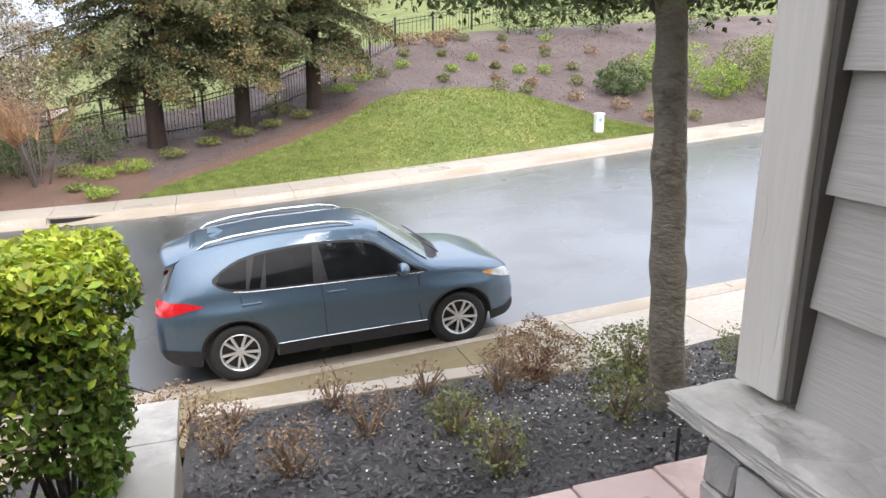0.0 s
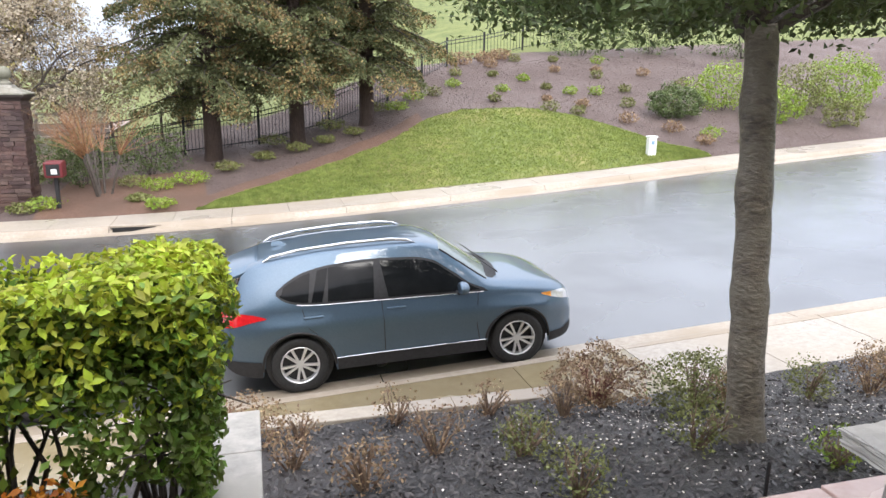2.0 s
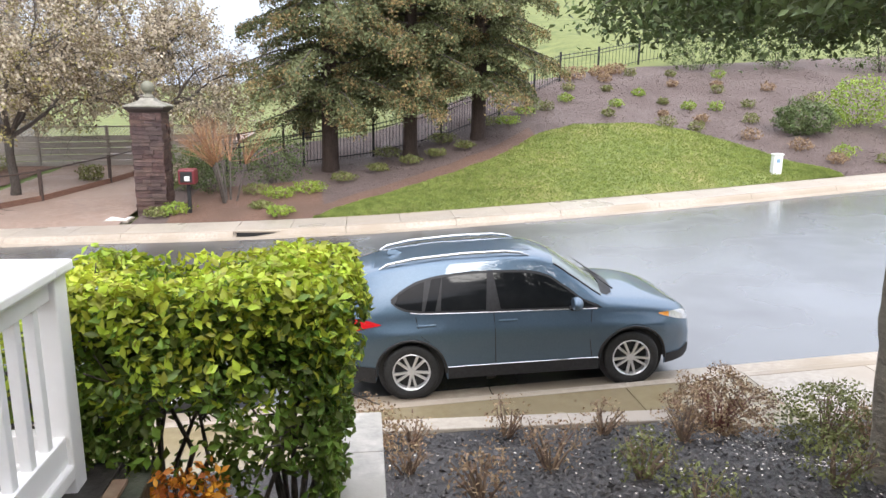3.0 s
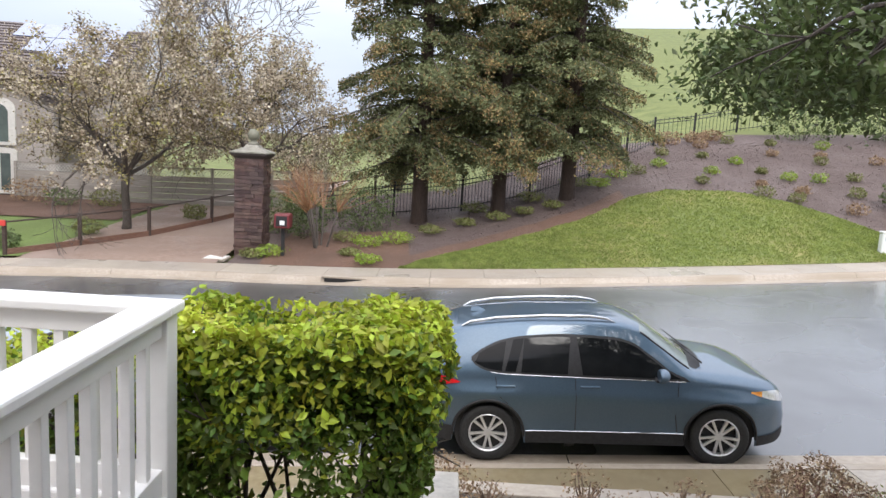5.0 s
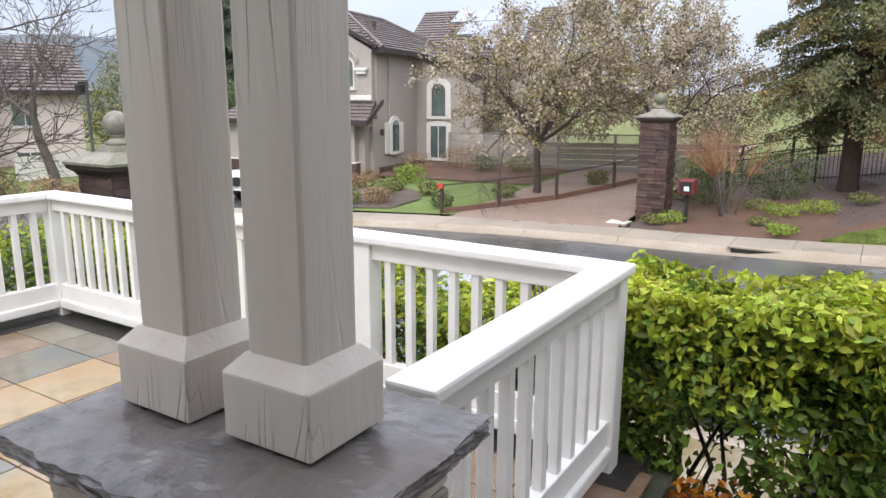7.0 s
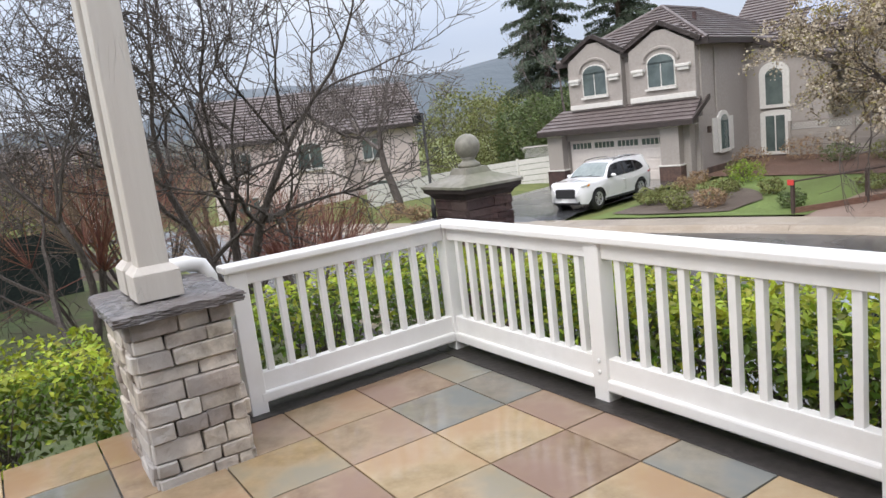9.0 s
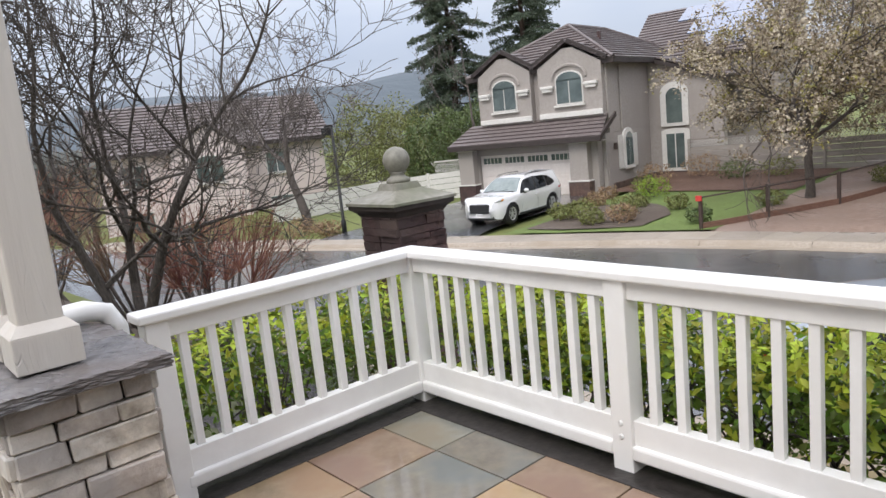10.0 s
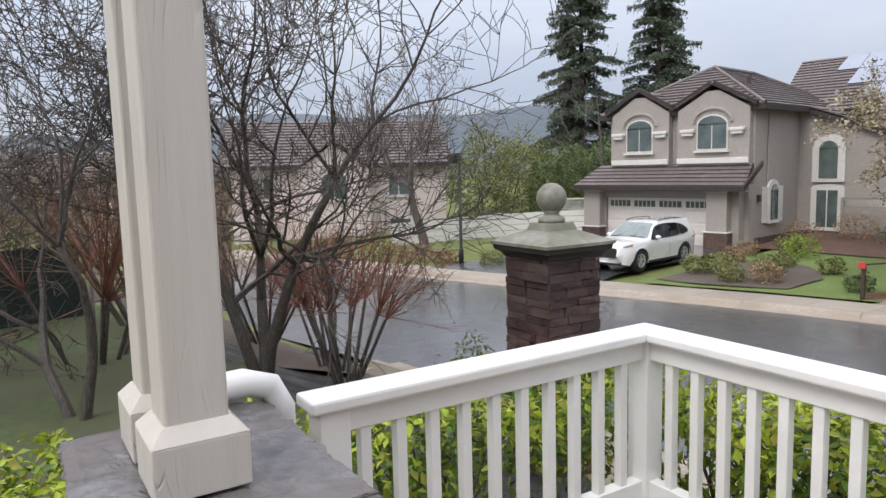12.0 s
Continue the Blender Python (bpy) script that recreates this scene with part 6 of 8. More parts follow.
def neighbour_house():
    H = thing("neighbour_house", pose(-20.5, 27.3, -2.2, 0, 0, 10), "two-storey taupe stucco house with grey-brown tile roof", "house")
    st, tw = M["stucco"], M["trim_white"]
    # garage block
    boxp("garage_wall", (-7.75, -6.75, 0, 0.5, -0.5, 2.75), st, H, bevel=0.01)
    boxp("garage_wall", (-1.45, -0.2, 0, 0.5, -0.5, 2.75), st, H, bevel=0.01)
    boxp("garage_wall", (-6.749, -1.451, 0.02, 0.5, 2.12, 2.749), st, H, bevel=0.0)
    door = boxp("garage_door", (-6.745, -1.455, 0.22, 0.30, -0.4, 2.118), M["garage_paint"], H, "pale cream sectional garage door")
    for i in range(4):
        x0 = -6.62 + i * 1.30
        for r in range(4):
            z0 = 0.06 + r * 0.51
            boxp("door_panel", (x0, x0 + 1.18, 0.195, 0.222, z0, z0 + 0.42), M["garage_paint"], door, bevel=0.01)
        boxp("door_glass", (x0 + 0.05, x0 + 1.13, 0.18, 0.198, 1.70, 1.98), M["pane"], door, bevel=0.004)
        for k in range(1, 5):
            boxp("glazing_bar", (x0 + 0.05 + k * 0.216 - 0.015, x0 + 0.05 + k * 0.216 + 0.015, 0.168, 0.181, 1.69, 1.99), M["garage_paint"], door, bevel=0)
    for x0 in (-7.70, -1.42):
        boxp("pier", (x0, x0 + 0.9, -0.42, 0.0, 0.75, 2.42), st, H, bevel=0.01)
        boxp("pier_cap", (x0 - 0.06, x0 + 0.96, -0.48, 0.0, 2.421, 2.62), tw, H, bevel=0.03)
        boxp("pier_base", (x0 - 0.07, x0 + 0.97, -0.50, 0.0, -0.4, 0.70), M["brick_red"], H, "red-brown stone pier base", 0.01)
        boxp("pier_ledge", (x0 - 0.10, x0 + 1.0, -0.53, 0.0, 0.701, 0.76), tw, H, bevel=0.01)
    # pent roof
    courses(H, (-8.05, -0.75, 2.68), (0.35, -0.75, 2.68), (-0.05, 0.95, 3.62), (-7.6, 0.95, 3.62), 6, 0.07)
    flat("pent_roof_deck", [(-8.05, -0.74, 2.64), (0.34, -0.74, 2.64), (-0.05, 0.96, 3.58), (-7.6, 0.96, 3.58)], M["roof_edge"], H, 0.10)
    boxp("fascia", (-8.06, 0.36, -0.80, -0.70, 2.48, 2.70), M["roof_edge"], H, bevel=0.01)
    flat("rake_board", [(0.36, -0.78, 2.50), (0.36, 0.95, 3.46), (0.36, 0.95, 3.66), (0.36, -0.78, 2.72)], M["roof_edge"], H, 0.10)
    boxp("soffit", (-8.0, 0.3, -0.7, 0.1, 2.46, 2.50), st, H, bevel=0)
    # upper storey
    boxp("upper_wall", (-7.1, -0.02, 0.98, 12.0, 2.74, 5.98), st, H, bevel=0.01)
    boxp("side_wall", (-7.7, -0.02, 0.51, 12.0, -0.5, 2.739), st, H, bevel=0.01)
    for cx, hw in ((-5.28, 1.50), (-1.72, 1.62)):
        pts = [(cx - hw, 3.55), (cx + hw, 3.55), (cx + hw, 5.95), (cx + 0.28, 6.72), (cx - 0.28, 6.72), (cx - hw, 5.95)]
        slab_xz("gable_wall", pts, 0.62, 0.979, st, H)
        window(H, cx - 0.70, cx + 0.70, 4.20, 5.72, 0.42, 0.62)
        ring = arch_pts(cx - 0.86, cx + 0.86, 5.05, 5.98, 0.60)[2:]
        v, f = tubes([[(u, 0.60, z, 0.075) for u, z in ring]], 6)
        mesh_ob("window_arch", v, f, st, H)
        for s in (-1, 1):
            boxp("capital", (cx + s * 1.12 - 0.33, cx + s * 1.12 + 0.33, 0.42, 0.62, 4.98, 5.12), tw, H, bevel=0.03)
            boxp("capital", (cx + s * 1.12 - 0.26, cx + s * 1.12 + 0.26, 0.47, 0.62, 4.84, 4.979), tw, H, bevel=0.02)
        boxp("window_band", (cx - hw, cx + hw, 0.52, 0.62, 3.62, 3.86), tw, H, bevel=0.02)
        # little gable roof with rounded peak
        for s in (-1, 1):
            flat("gable_rake", [(cx + s * 0.0, 0.50, 6.96), (cx + s * 0.0, 0.62, 6.96), (cx + s * (hw + 0.28), 0.62, 5.98), (cx + s * (hw + 0.28), 0.50, 5.98)], M["roof_edge"], H, 0.20 * s)
            q = [(cx + s * (hw + 0.25), 0.50, 6.03), (cx, 0.50, 6.98), (cx, 3.4, 6.98), (cx + s * (hw + 0.25), 1.8, 6.03)]
            if s < 0:
                courses(H, q[3], q[0], q[1], q[2], 5)
            else:
                courses(H, q[0], q[3], q[2], q[1], 5)
    v, f = tubes([[(-3.5, 0.93, 2.8, 0.045), (-3.5, 0.93, 5.9, 0.045)]], 8)
    mesh_ob("downpipe", v, f, st, H)
    v, f = tubes([[(0.03, 2.2, 2.8, 0.04), (0.03, 2.2, 5.7, 0.04)]], 8)
    mesh_ob("downpipe", v, f, st, H)
    # main hip roof
    e = 6.0
    A, B, C, D = (-7.55, 0.75, e), (0.45, 0.75, e), (0.45, 12.4, e), (-7.55, 12.4, e)
    R0, R1 = (-3.55, 4.4, 8.15), (-3.55, 8.6, 8.15)
    courses(H, A, B, R0, R0, 14)
    courses(H, B, C, R1, R0, 14)
    courses(H, C, D, R1, R1, 8)
    courses(H, D, A, R0, R1, 14)
    for p, q in ((A, R0), (B, R0), (R0, R1), (C, R1), (D, R1)):
        v, f = tubes([[(*p, 0.09), (*q, 0.09)]], 6)
        mesh_ob("ridge_tile", [(a, b, c + 0.06) for a, b, c in v], f, M["roof_tile"], H)
    boxp("eave_board", (-7.5, 0.47, 0.70, 0.80, 5.80, 6.02), M["roof_edge"], H, bevel=0.01)
    boxp("eave_board", (0.38, 0.48, 0.801, 5.4, 5.80, 6.02), M["roof_edge"], H, bevel=0.01)
    boxp("eave_board", (-7.6, -7.5, 0.70, 12.3, 5.80, 6.02), M["roof_edge"], H, bevel=0.01)
    # side wing with the tall arched window
    slab_xz("wing_wall", [(-0.02, -0.5), (3.6, -0.5), (3.6, 4.75), (0.4, 5.95), (-0.02, 5.95)], 5.6, 6.1, st, H)
    flat("wing_rake", [(0.3, 5.35, 6.02), (3.95, 5.35, 4.72), (3.95, 5.75, 4.72), (0.3, 5.75, 6.02)], M["roof_edge"], H, 0.2)
    courses(H, (3.95, 5.4, 4.78), (3.95, 13, 4.78), (0.3, 13, 6.1), (0.3, 5.4, 6.1), 5)
    window(H, 0.85, 1.75, 2.75, 4.55, 0.40, 5.6, surround=0.24, bars=0)
    window(H, 0.80, 1.80, 0.55, 2.35, 0.05, 5.6, surround=0.20, bars=1)
    # solar wing behind
    boxp("rear_wing_wall", (-1.5, 5.2, 9.2, 16.0, -0.5, 5.9), st, H, bevel=0.01)
    courses(H, (-2.5, 8.6, 6.0), (5.6, 8.6, 6.0), (5.6, 15.0, 9.3), (-3.5, 15.0, 9.3), 18)
    flat("rear_roof_deck", [(-2.5, 8.6, 5.94), (5.6, 8.6, 5.94), (5.6, 15.0, 9.24), (-3.5, 15.0, 9.24)], M["roof_edge"], H, 0.15)
    slab_xz("gable_wall", [(9.2, 5.9), (16.0, 5.9), (15.0, 8.95)], 4.9, 5.2, st, H, swap=True)
    for i in range(5):
        for j in range(3):
            if (i == 0 and j < 2) or (i == 1 and j < 1):
                continue
            x0 = -1.0 + i * 1.1
            u0, u1 = 0.12 + j * 0.28, 0.12 + j * 0.28 + 0.27
            pp = [(x0, 8.6 + 6.4 * u0, 6.14 + 3.30 * u0), (x0 + 1.07, 8.6 + 6.4 * u0, 6.14 + 3.30 * u0), (x0 + 1.07, 8.6 + 6.4 * u1, 6.14 + 3.30 * u1), (x0, 8.6 + 6.4 * u1, 6.14 + 3.30 * u1)]
            flat("solar_panel", pp, M["solar"], H, 0.05, "pale reflecting solar panel")
    # side wall window with shutters, door lamp, stone plinth
    window(H, 2.35, 3.20, 1.05, 2.72, 0.36, -0.02, swap=True, surround=0.14, bars=1, out=1)
    for yy in (1.75, 3.38):
        boxp("shutter", (-0.018, 0.05, yy, yy + 0.42, 1.0, 2.55), tw, H, bevel=0.01)
    boxp("plinth", (-0.018, 0.10, 1.0, 5.59, -0.5, 0.42), M["brick_red"], H, "red-brown stone plinth", 0.01)
    boxp("wing_plinth", (0.1, 3.6, 5.45, 5.598, -0.5, 0.42), M["brick_red"], H, bevel=0.01)
    boxp("side_door", (-0.018, 0.012, 0.62, 1.0, -0.4, 2.1), st, H, bevel=0.005)
    boxp("wall_lamp", (-0.018, 0.14, 1.25, 1.40, 1.95, 2.25), M["brown_iron"], H, bevel=0.03)
    boxp("vent_pipe", (-1.9, -1.75, 4.2, 4.35, 7.0, 7.62), M["brick_red"], H, bevel=0.01)
    return H


neighbour_house()


def far_house(name, m, w, d, eave, ridge, label, wall):
    """A gabled neighbour further down the street."""
    H = thing(name, m, label, "house")
    boxp("wall", (0, w, 0, d, -1.5, eave), M[wall], H, bevel=0.01)
    for x in (0.02, w - 0.32):
        slab_xz("gable_wall", [(0, eave), (d, eave), (d / 2, ridge - 0.15)], x, x + 0.3, M[wall], H, swap=True)
    courses(H, (-0.5, -0.5, eave - 0.15), (w + 0.5, -0.5, eave - 0.15), (w + 0.5, d / 2, ridge), (-0.5, d / 2, ridge), 15)
    courses(H, (w + 0.5, d + 0.5, eave - 0.15), (-0.5, d + 0.5, eave - 0.15), (-0.5, d / 2, ridge), (w + 0.5, d / 2, ridge), 15)
    boxp("fascia", (-0.5, w + 0.5, -0.6, -0.5, eave - 0.36, eave - 0.12), M["roof_edge"], H, bevel=0.01)
    for s in (0, 1):
        p, q = ((-0.5, d / 2, ridge - 0.03), (-0.5, -0.55, eave - 0.2)) if s == 0 else ((-0.5, d / 2, ridge - 0.03), (-0.5, d + 0.55, eave - 0.2))
        v, f = tubes([[(*p, 0.12), (*q, 0.12)]], 4)
        mesh_ob("rake_board", v, f, M["roof_edge"], H)
    for x0 in (1.2, w * 0.42, w * 0.72):
        window(H, x0, x0 + 1.3, eave - 2.1, eave - 0.8, 0.05, 0.0)
        window(H, x0, x0 + 1.4, eave - 4.8, eave - 3.5, 0.05, 0.0)
    # a projecting gable bay over the front
    slab_xz("bay_wall", [(w * 0.30, -1.5), (w * 0.62, -1.5), (w * 0.62, eave - 0.4), (w * 0.46, eave + 1.1), (w * 0.30, eave - 0.4)], -1.2, -0.002, M[wall], H)
    for s in (-1, 1):
        q = [(w * 0.46, -1.5, eave + 1.3), (w * 0.46, 1.6, eave + 1.3), (w * (0.46 + s * 0.19), 0.2, eave - 0.55), (w * (0.46 + s * 0.19), -1.5, eave - 0.55)]
        if s > 0:
            courses(H, q[3], q[2], q[1], q[0], 6)
        else:
            courses(H, q[2], q[3], q[0], q[1], 6)
    window(H, w * 0.40, w * 0.52, eave - 2.2, eave - 0.6, 0.3, -1.2)
    for y0 in (d * 0.3, d * 0.6):
        window(H, y0, y0 + 1.1, eave - 1.9, eave - 0.3, 0.4, 0.0, swap=True)
        window(H, y0, y0 + 1.3, eave - 4.7, eave - 3.4, 0.05, 0.0, swap=True)
    return H


far_house("pale_house", pose(-44.5, 13.0, -3.4, 0, 0, 70), 13.0, 9.0, 5.4, 8.2, "pale pink stucco house with brown tile roof behind bare trees", "stucco_pale")
far_house("pale_house", pose(-52.0, -6.0, -4.5, 0, 0, 80), 13.0, 9.0, 5.0, 7.6, "pale stucco house down the hill behind bare branches", "stucco_pale")


# ---- gate pillars ----
def gate_pillar(name, x, y, z0, body_top, half, label, ball=True, seed=1):
    P = thing(name, pose(x, y, 0), label, "pillar", "stone gate pillars")
    boxp("core", (-half + 0.04, half - 0.04, -half + 0.04, half - 0.04, z0 - 0.2, body_top), M["mortar"], P, bevel=0)
    r = random.Random(seed)
    z = z0 - 0.1
    while z < body_top - 0.03:
        hh = min(r.choice((0.09, 0.11, 0.13)), body_top - 0.002 - z)
        for face in range(4):
            u = -half
            while u < half - 0.01:
                w = min(r.uniform(0.22, 0.55), half - u)
                if half - u - w < 0.1:
                    w = half - u
                o = r.uniform(0, 0.035)
                d = (u + 0.004, u + w - 0.004, -half - o, -half + 0.06, z + 0.004, z + hh - 0.004)
                bm = bmesh.new()
                box(bm, *d)
                for vv in bm.verts:
                    vv.co += Vector((r.uniform(-0.008, 0.008), r.uniform(-0.012, 0.012), r.uniform(-0.006, 0.006)))
                bmesh.ops.transform(bm, matrix=pose(0, 0, 0, 0, 0, 90 * face), verts=bm.verts)
                part("stone", bm, M["brick_red"], P)
                u += w
        z += hh
    t = body_top
    q = math.pi / 4
    s2 = math.sqrt(2)
    bm = lathe([((half + 0.02) * s2, t), ((half + 0.05) * s2, t + 0.05), ((half + 0.12) * s2, t + 0.10), ((half + 0.13) * s2, t + 0.16)], 4, q)
    part("moulding", bm, M["roof_edge"], P, "dark moulded necking")
    bm = lathe([((half + 0.15) * s2, t + 0.161), ((half + 0.15) * s2, t + 0.20), (half * 0.55 * s2, t + 0.34), (0.20 * s2, t + 0.41), (0.19 * s2, t + 0.43)], 4, q)
    part("pyramid_cap", bm, M["cap_stone"], P, "mossy grey pyramid cap")
    if ball:
        b0 = t + 0.43
        pr = [(0.17, b0), (0.17, b0 + 0.05), (0.12, b0 + 0.08), (0.09, b0 + 0.12), (0.13, b0 + 0.15)]
        bm = lathe(pr, 24)
        part("finial_neck", bm, M["cap_stone"], P, smooth=True)
        bm = bmesh.new()
        bmesh.ops.create_uvsphere(bm, u_segments=28, v_segments=18, radius=0.19, matrix=Matrix.Translation((0, 0, b0 + 0.31)))
        part("ball_finial", bm, M["cap_stone"], P, "mossy stone ball finial", smooth=True)
    return P


gate_pillar("gate_pillar", -9.47, 7.24, -2.6, 0.40, 0.41, "dark red ledger-stone pillar with ball finial behind the porch", True, 5)
gate_pillar("gate_pillar", -5.95, 23.55, -2.5, 0.80, 0.44, "red-brown ledger-stone gate pillar beside the tan driveway", True, 6)


# ---- street tree and other trees ----
def on_land(x, y):
    return land_z(x, y)


def street_tree():
    rng = np.random.default_rng(5)
    T = thing("street_tree", pose(3.72, 4.72, -0.75), "evergreen street tree with a wet grey ringed trunk", "tree")
    path = [(0.03, -0.06, -0.2, 0.16), (0.02, -0.04, 0.05, 0.128)]
    for k in range(1, 30):
        z = 0.05 + k * 0.088
        knot = 0.010 if k in (9, 10, 17, 18, 23, 24) else 0.0
        path.append((0.02 - 0.004 * k + 0.006 * math.sin(k), -0.04 + 0.004 * k, z, 0.122 - 0.0009 * k + knot + 0.001 * math.sin(k * 2.1)))
    v, f = tubes([path], 16)
    mesh_ob("trunk", v, f, M["bark_grey"], T, "wet grey-brown trunk with knots", True)
    out, tips = [], []
    for a, ln, el in ((0.4, 1.9, 0.7), (1.5, 1.9, 0.8), (2.3, 1.2, 1.0), (3.2, 1.2, 1.2), (4.2, 1.6, 1.1), (5.3, 1.8, 0.8), (1.0, 2.0, 1.3), (2.0, 1.3, 0.8)):
        grow(rng, (-0.09, 0.08, 2.45 + 0.25 * rng.uniform()), (math.cos(a), math.sin(a), el), ln, 0.055, 2, out, tips, 0.16, (2, 3), 0.02)
    v, f = tubes(out, 6)
    mesh_ob("branchwork", v, f, M["bark_dark"], T)["kind"] = "stuff"
    pts = []
    twigs = []
    for _ in range(760):
        a, r = rng.uniform(0, 2 * math.pi), 3.1 * math.sqrt(rng.uniform(0.02, 1))
        c = np.array([r * math.cos(a), r * math.sin(a), 2.72 + 0.10 * r * rng.uniform() + 1.9 * rng.uniform() ** 1.8])
        if c[1] < -1.6 or c[0] < -1.55 + 0.5 * rng.uniform():
            continue
        tip = min(tips, key=lambda q: (q.x - c[0]) ** 2 + (q.y - c[1]) ** 2 + (q.z - c[2]) ** 2)
        mid = (np.array(tip) + c) / 2 + np.array([0, 0, 0.12])
        twigs.append([(*tip, 0.005), (*mid, 0.004), (*c, 0.002)])
        pts.append(c + rng.normal(size=(170, 3)) * np.array([0.17, 0.17, 0.10]))
    pts = np.concatenate(pts)
    v, f = tubes(twigs, 4)
    mesh_ob("twigwork", v, f, M["bark_dark"], T)["kind"] = "stuff"
    leaves("crown", pts, 0.072, M["oak"], T, rng, None, aspect=0.45, fold=0.4)
    return T


street_tree()


def blossom_tree(x, y, fork, reach, limbs, seed, label, per_tip, shares):
    """Low-forked pear: spreading limbs whose twigs carry tight clusters of blossom, browned flowers and young leaves."""
    rng = np.random.default_rng(seed)
    T = thing("blossom_tree", pose(x, y, on_land(x, y)), label, "tree")
    v, f = tubes([[(0, 0, -0.2, 0.20), (0.03, 0.02, 0.4, 0.15), (-0.05, 0.04, fork * 0.7, 0.135), (0.0, 0.0, fork, 0.15)]], 10)
    mesh_ob("trunk", v, f, M["bark_dark"], T, "wet dark bark", True)
    out, tips = [], []
    for k in range(limbs):
        a = 2 * math.pi * (k + 0.5 * rng.uniform()) / limbs
        grow(rng, (0, 0, fork - 0.1 + 0.2 * rng.uniform()), (math.cos(a), math.sin(a), 0.45 + 1.2 * (k % 3) / 2), reach * rng.uniform(0.8, 1.1), 0.085, 3, out, tips, 0.22, (3, 4), 0.02, 0.66, 0.007)
    v, f = tubes(out, 5)
    mesh_ob("branchwork", v, f, M["bark_dark"], T)["kind"] = "stuff"
    tips = [q for q in tips if q.z > 1.9]
    pts = np.repeat(np.array([tuple(q) for q in tips]), per_tip, axis=0)
    pts += rng.normal(size=pts.shape) * np.array([0.13, 0.13, 0.11])
    pick = rng.uniform(size=len(tips)).repeat(per_tip) * 0.7 + rng.uniform(size=len(pts)) * 0.3
    cut0, cut1 = np.quantile(pick, shares)
    leaves("blossom_mass", pts[pick < cut0], 0.105, M["blossom"], T, rng, None, aspect=0.85, fold=0.2, label="cream blossom")
    leaves("browned_blossom", pts[(pick >= cut0) & (pick < cut1)], 0.115, M["browned"], T, rng, None, aspect=0.6, label="tan faded flowers and buds")
    leaves("young_foliage", pts[pick >= cut1], 0.12, M["blossom_leaf"], T, rng, None, aspect=0.5, label="yellow-green young leaves")
    return T


blossom_tree(-11.5, 26.65, 2.1, 3.7, 9, 31, "spreading pear tree in cream blossom on the neighbour's lawn", 13, (0.46, 0.82))
blossom_tree(-8.4, 31.5, 2.4, 3.0, 7, 36, "pear tree in cream blossom behind the driveway", 9, (0.7, 0.9))

bare_tree("bare_tree", -9.6, 38.5, on_land(-9.6, 38.5), 20.0, 0.26, 41, "tall leafless tree with fine grey branches", 5, up=0.08, first=0.30, kids=(3, 4), min_r=0.012)
bare_tree("bare_tree", -30.7, 17.9, -2.56, 14.5, 0.26, 42, "tall leafless street tree beside the lamp post", 5, up=0.07, first=0.30, kids=(3, 4), min_r=0.011)
bare_tree("bare_tree", -31.0, 30.0, -2.2, 13.0, 0.16, 43, "slim leafless tree behind the fence", 4, up=0.14, first=0.33, kids=(2, 3), min_r=0.01)
bare_tree("bare_tree", -12.9, 4.5, -1.55, 8.6, 0.105, 44, "leafless tree with dark wet spreading limbs", 4, bark="bark_dark", forks=3, up=0.05, first=0.40, kids=(4, 5), bend=0.18, min_r=0.005)
bare_tree("bare_tree", -11.6, 1.9, -1.3, 6.2, 0.075, 45, "small leafless tree with dark twisting branches", 5, bark="bark_dark", forks=2, up=0.03, first=0.38, kids=(2, 4), bend=0.2, min_r=0.005)
bare_tree("bare_tree", -15.5, -0.5, -1.8, 8.0, 0.10, 46, "leafless tree with fine branches beside the lawn", 4, bark="twig", forks=2, up=0.06, first=0.36, kids=(3, 4), bend=0.18, min_r=0.006)
bare_tree("bare_tree", -24.0, 6.0, -2.8, 10.0, 0.14, 47, "leafless grey tree across the street", 5, bark="twig", up=0.06, first=0.32, kids=(3, 4), min_r=0.008)
bare_tree("bare_tree", -30.0, 8.5, -2.8, 9.0, 0.13, 48, "leafless grey tree in front of the pale house", 4, bark="twig", up=0.08, first=0.33, kids=(2, 4), min_r=0.010)


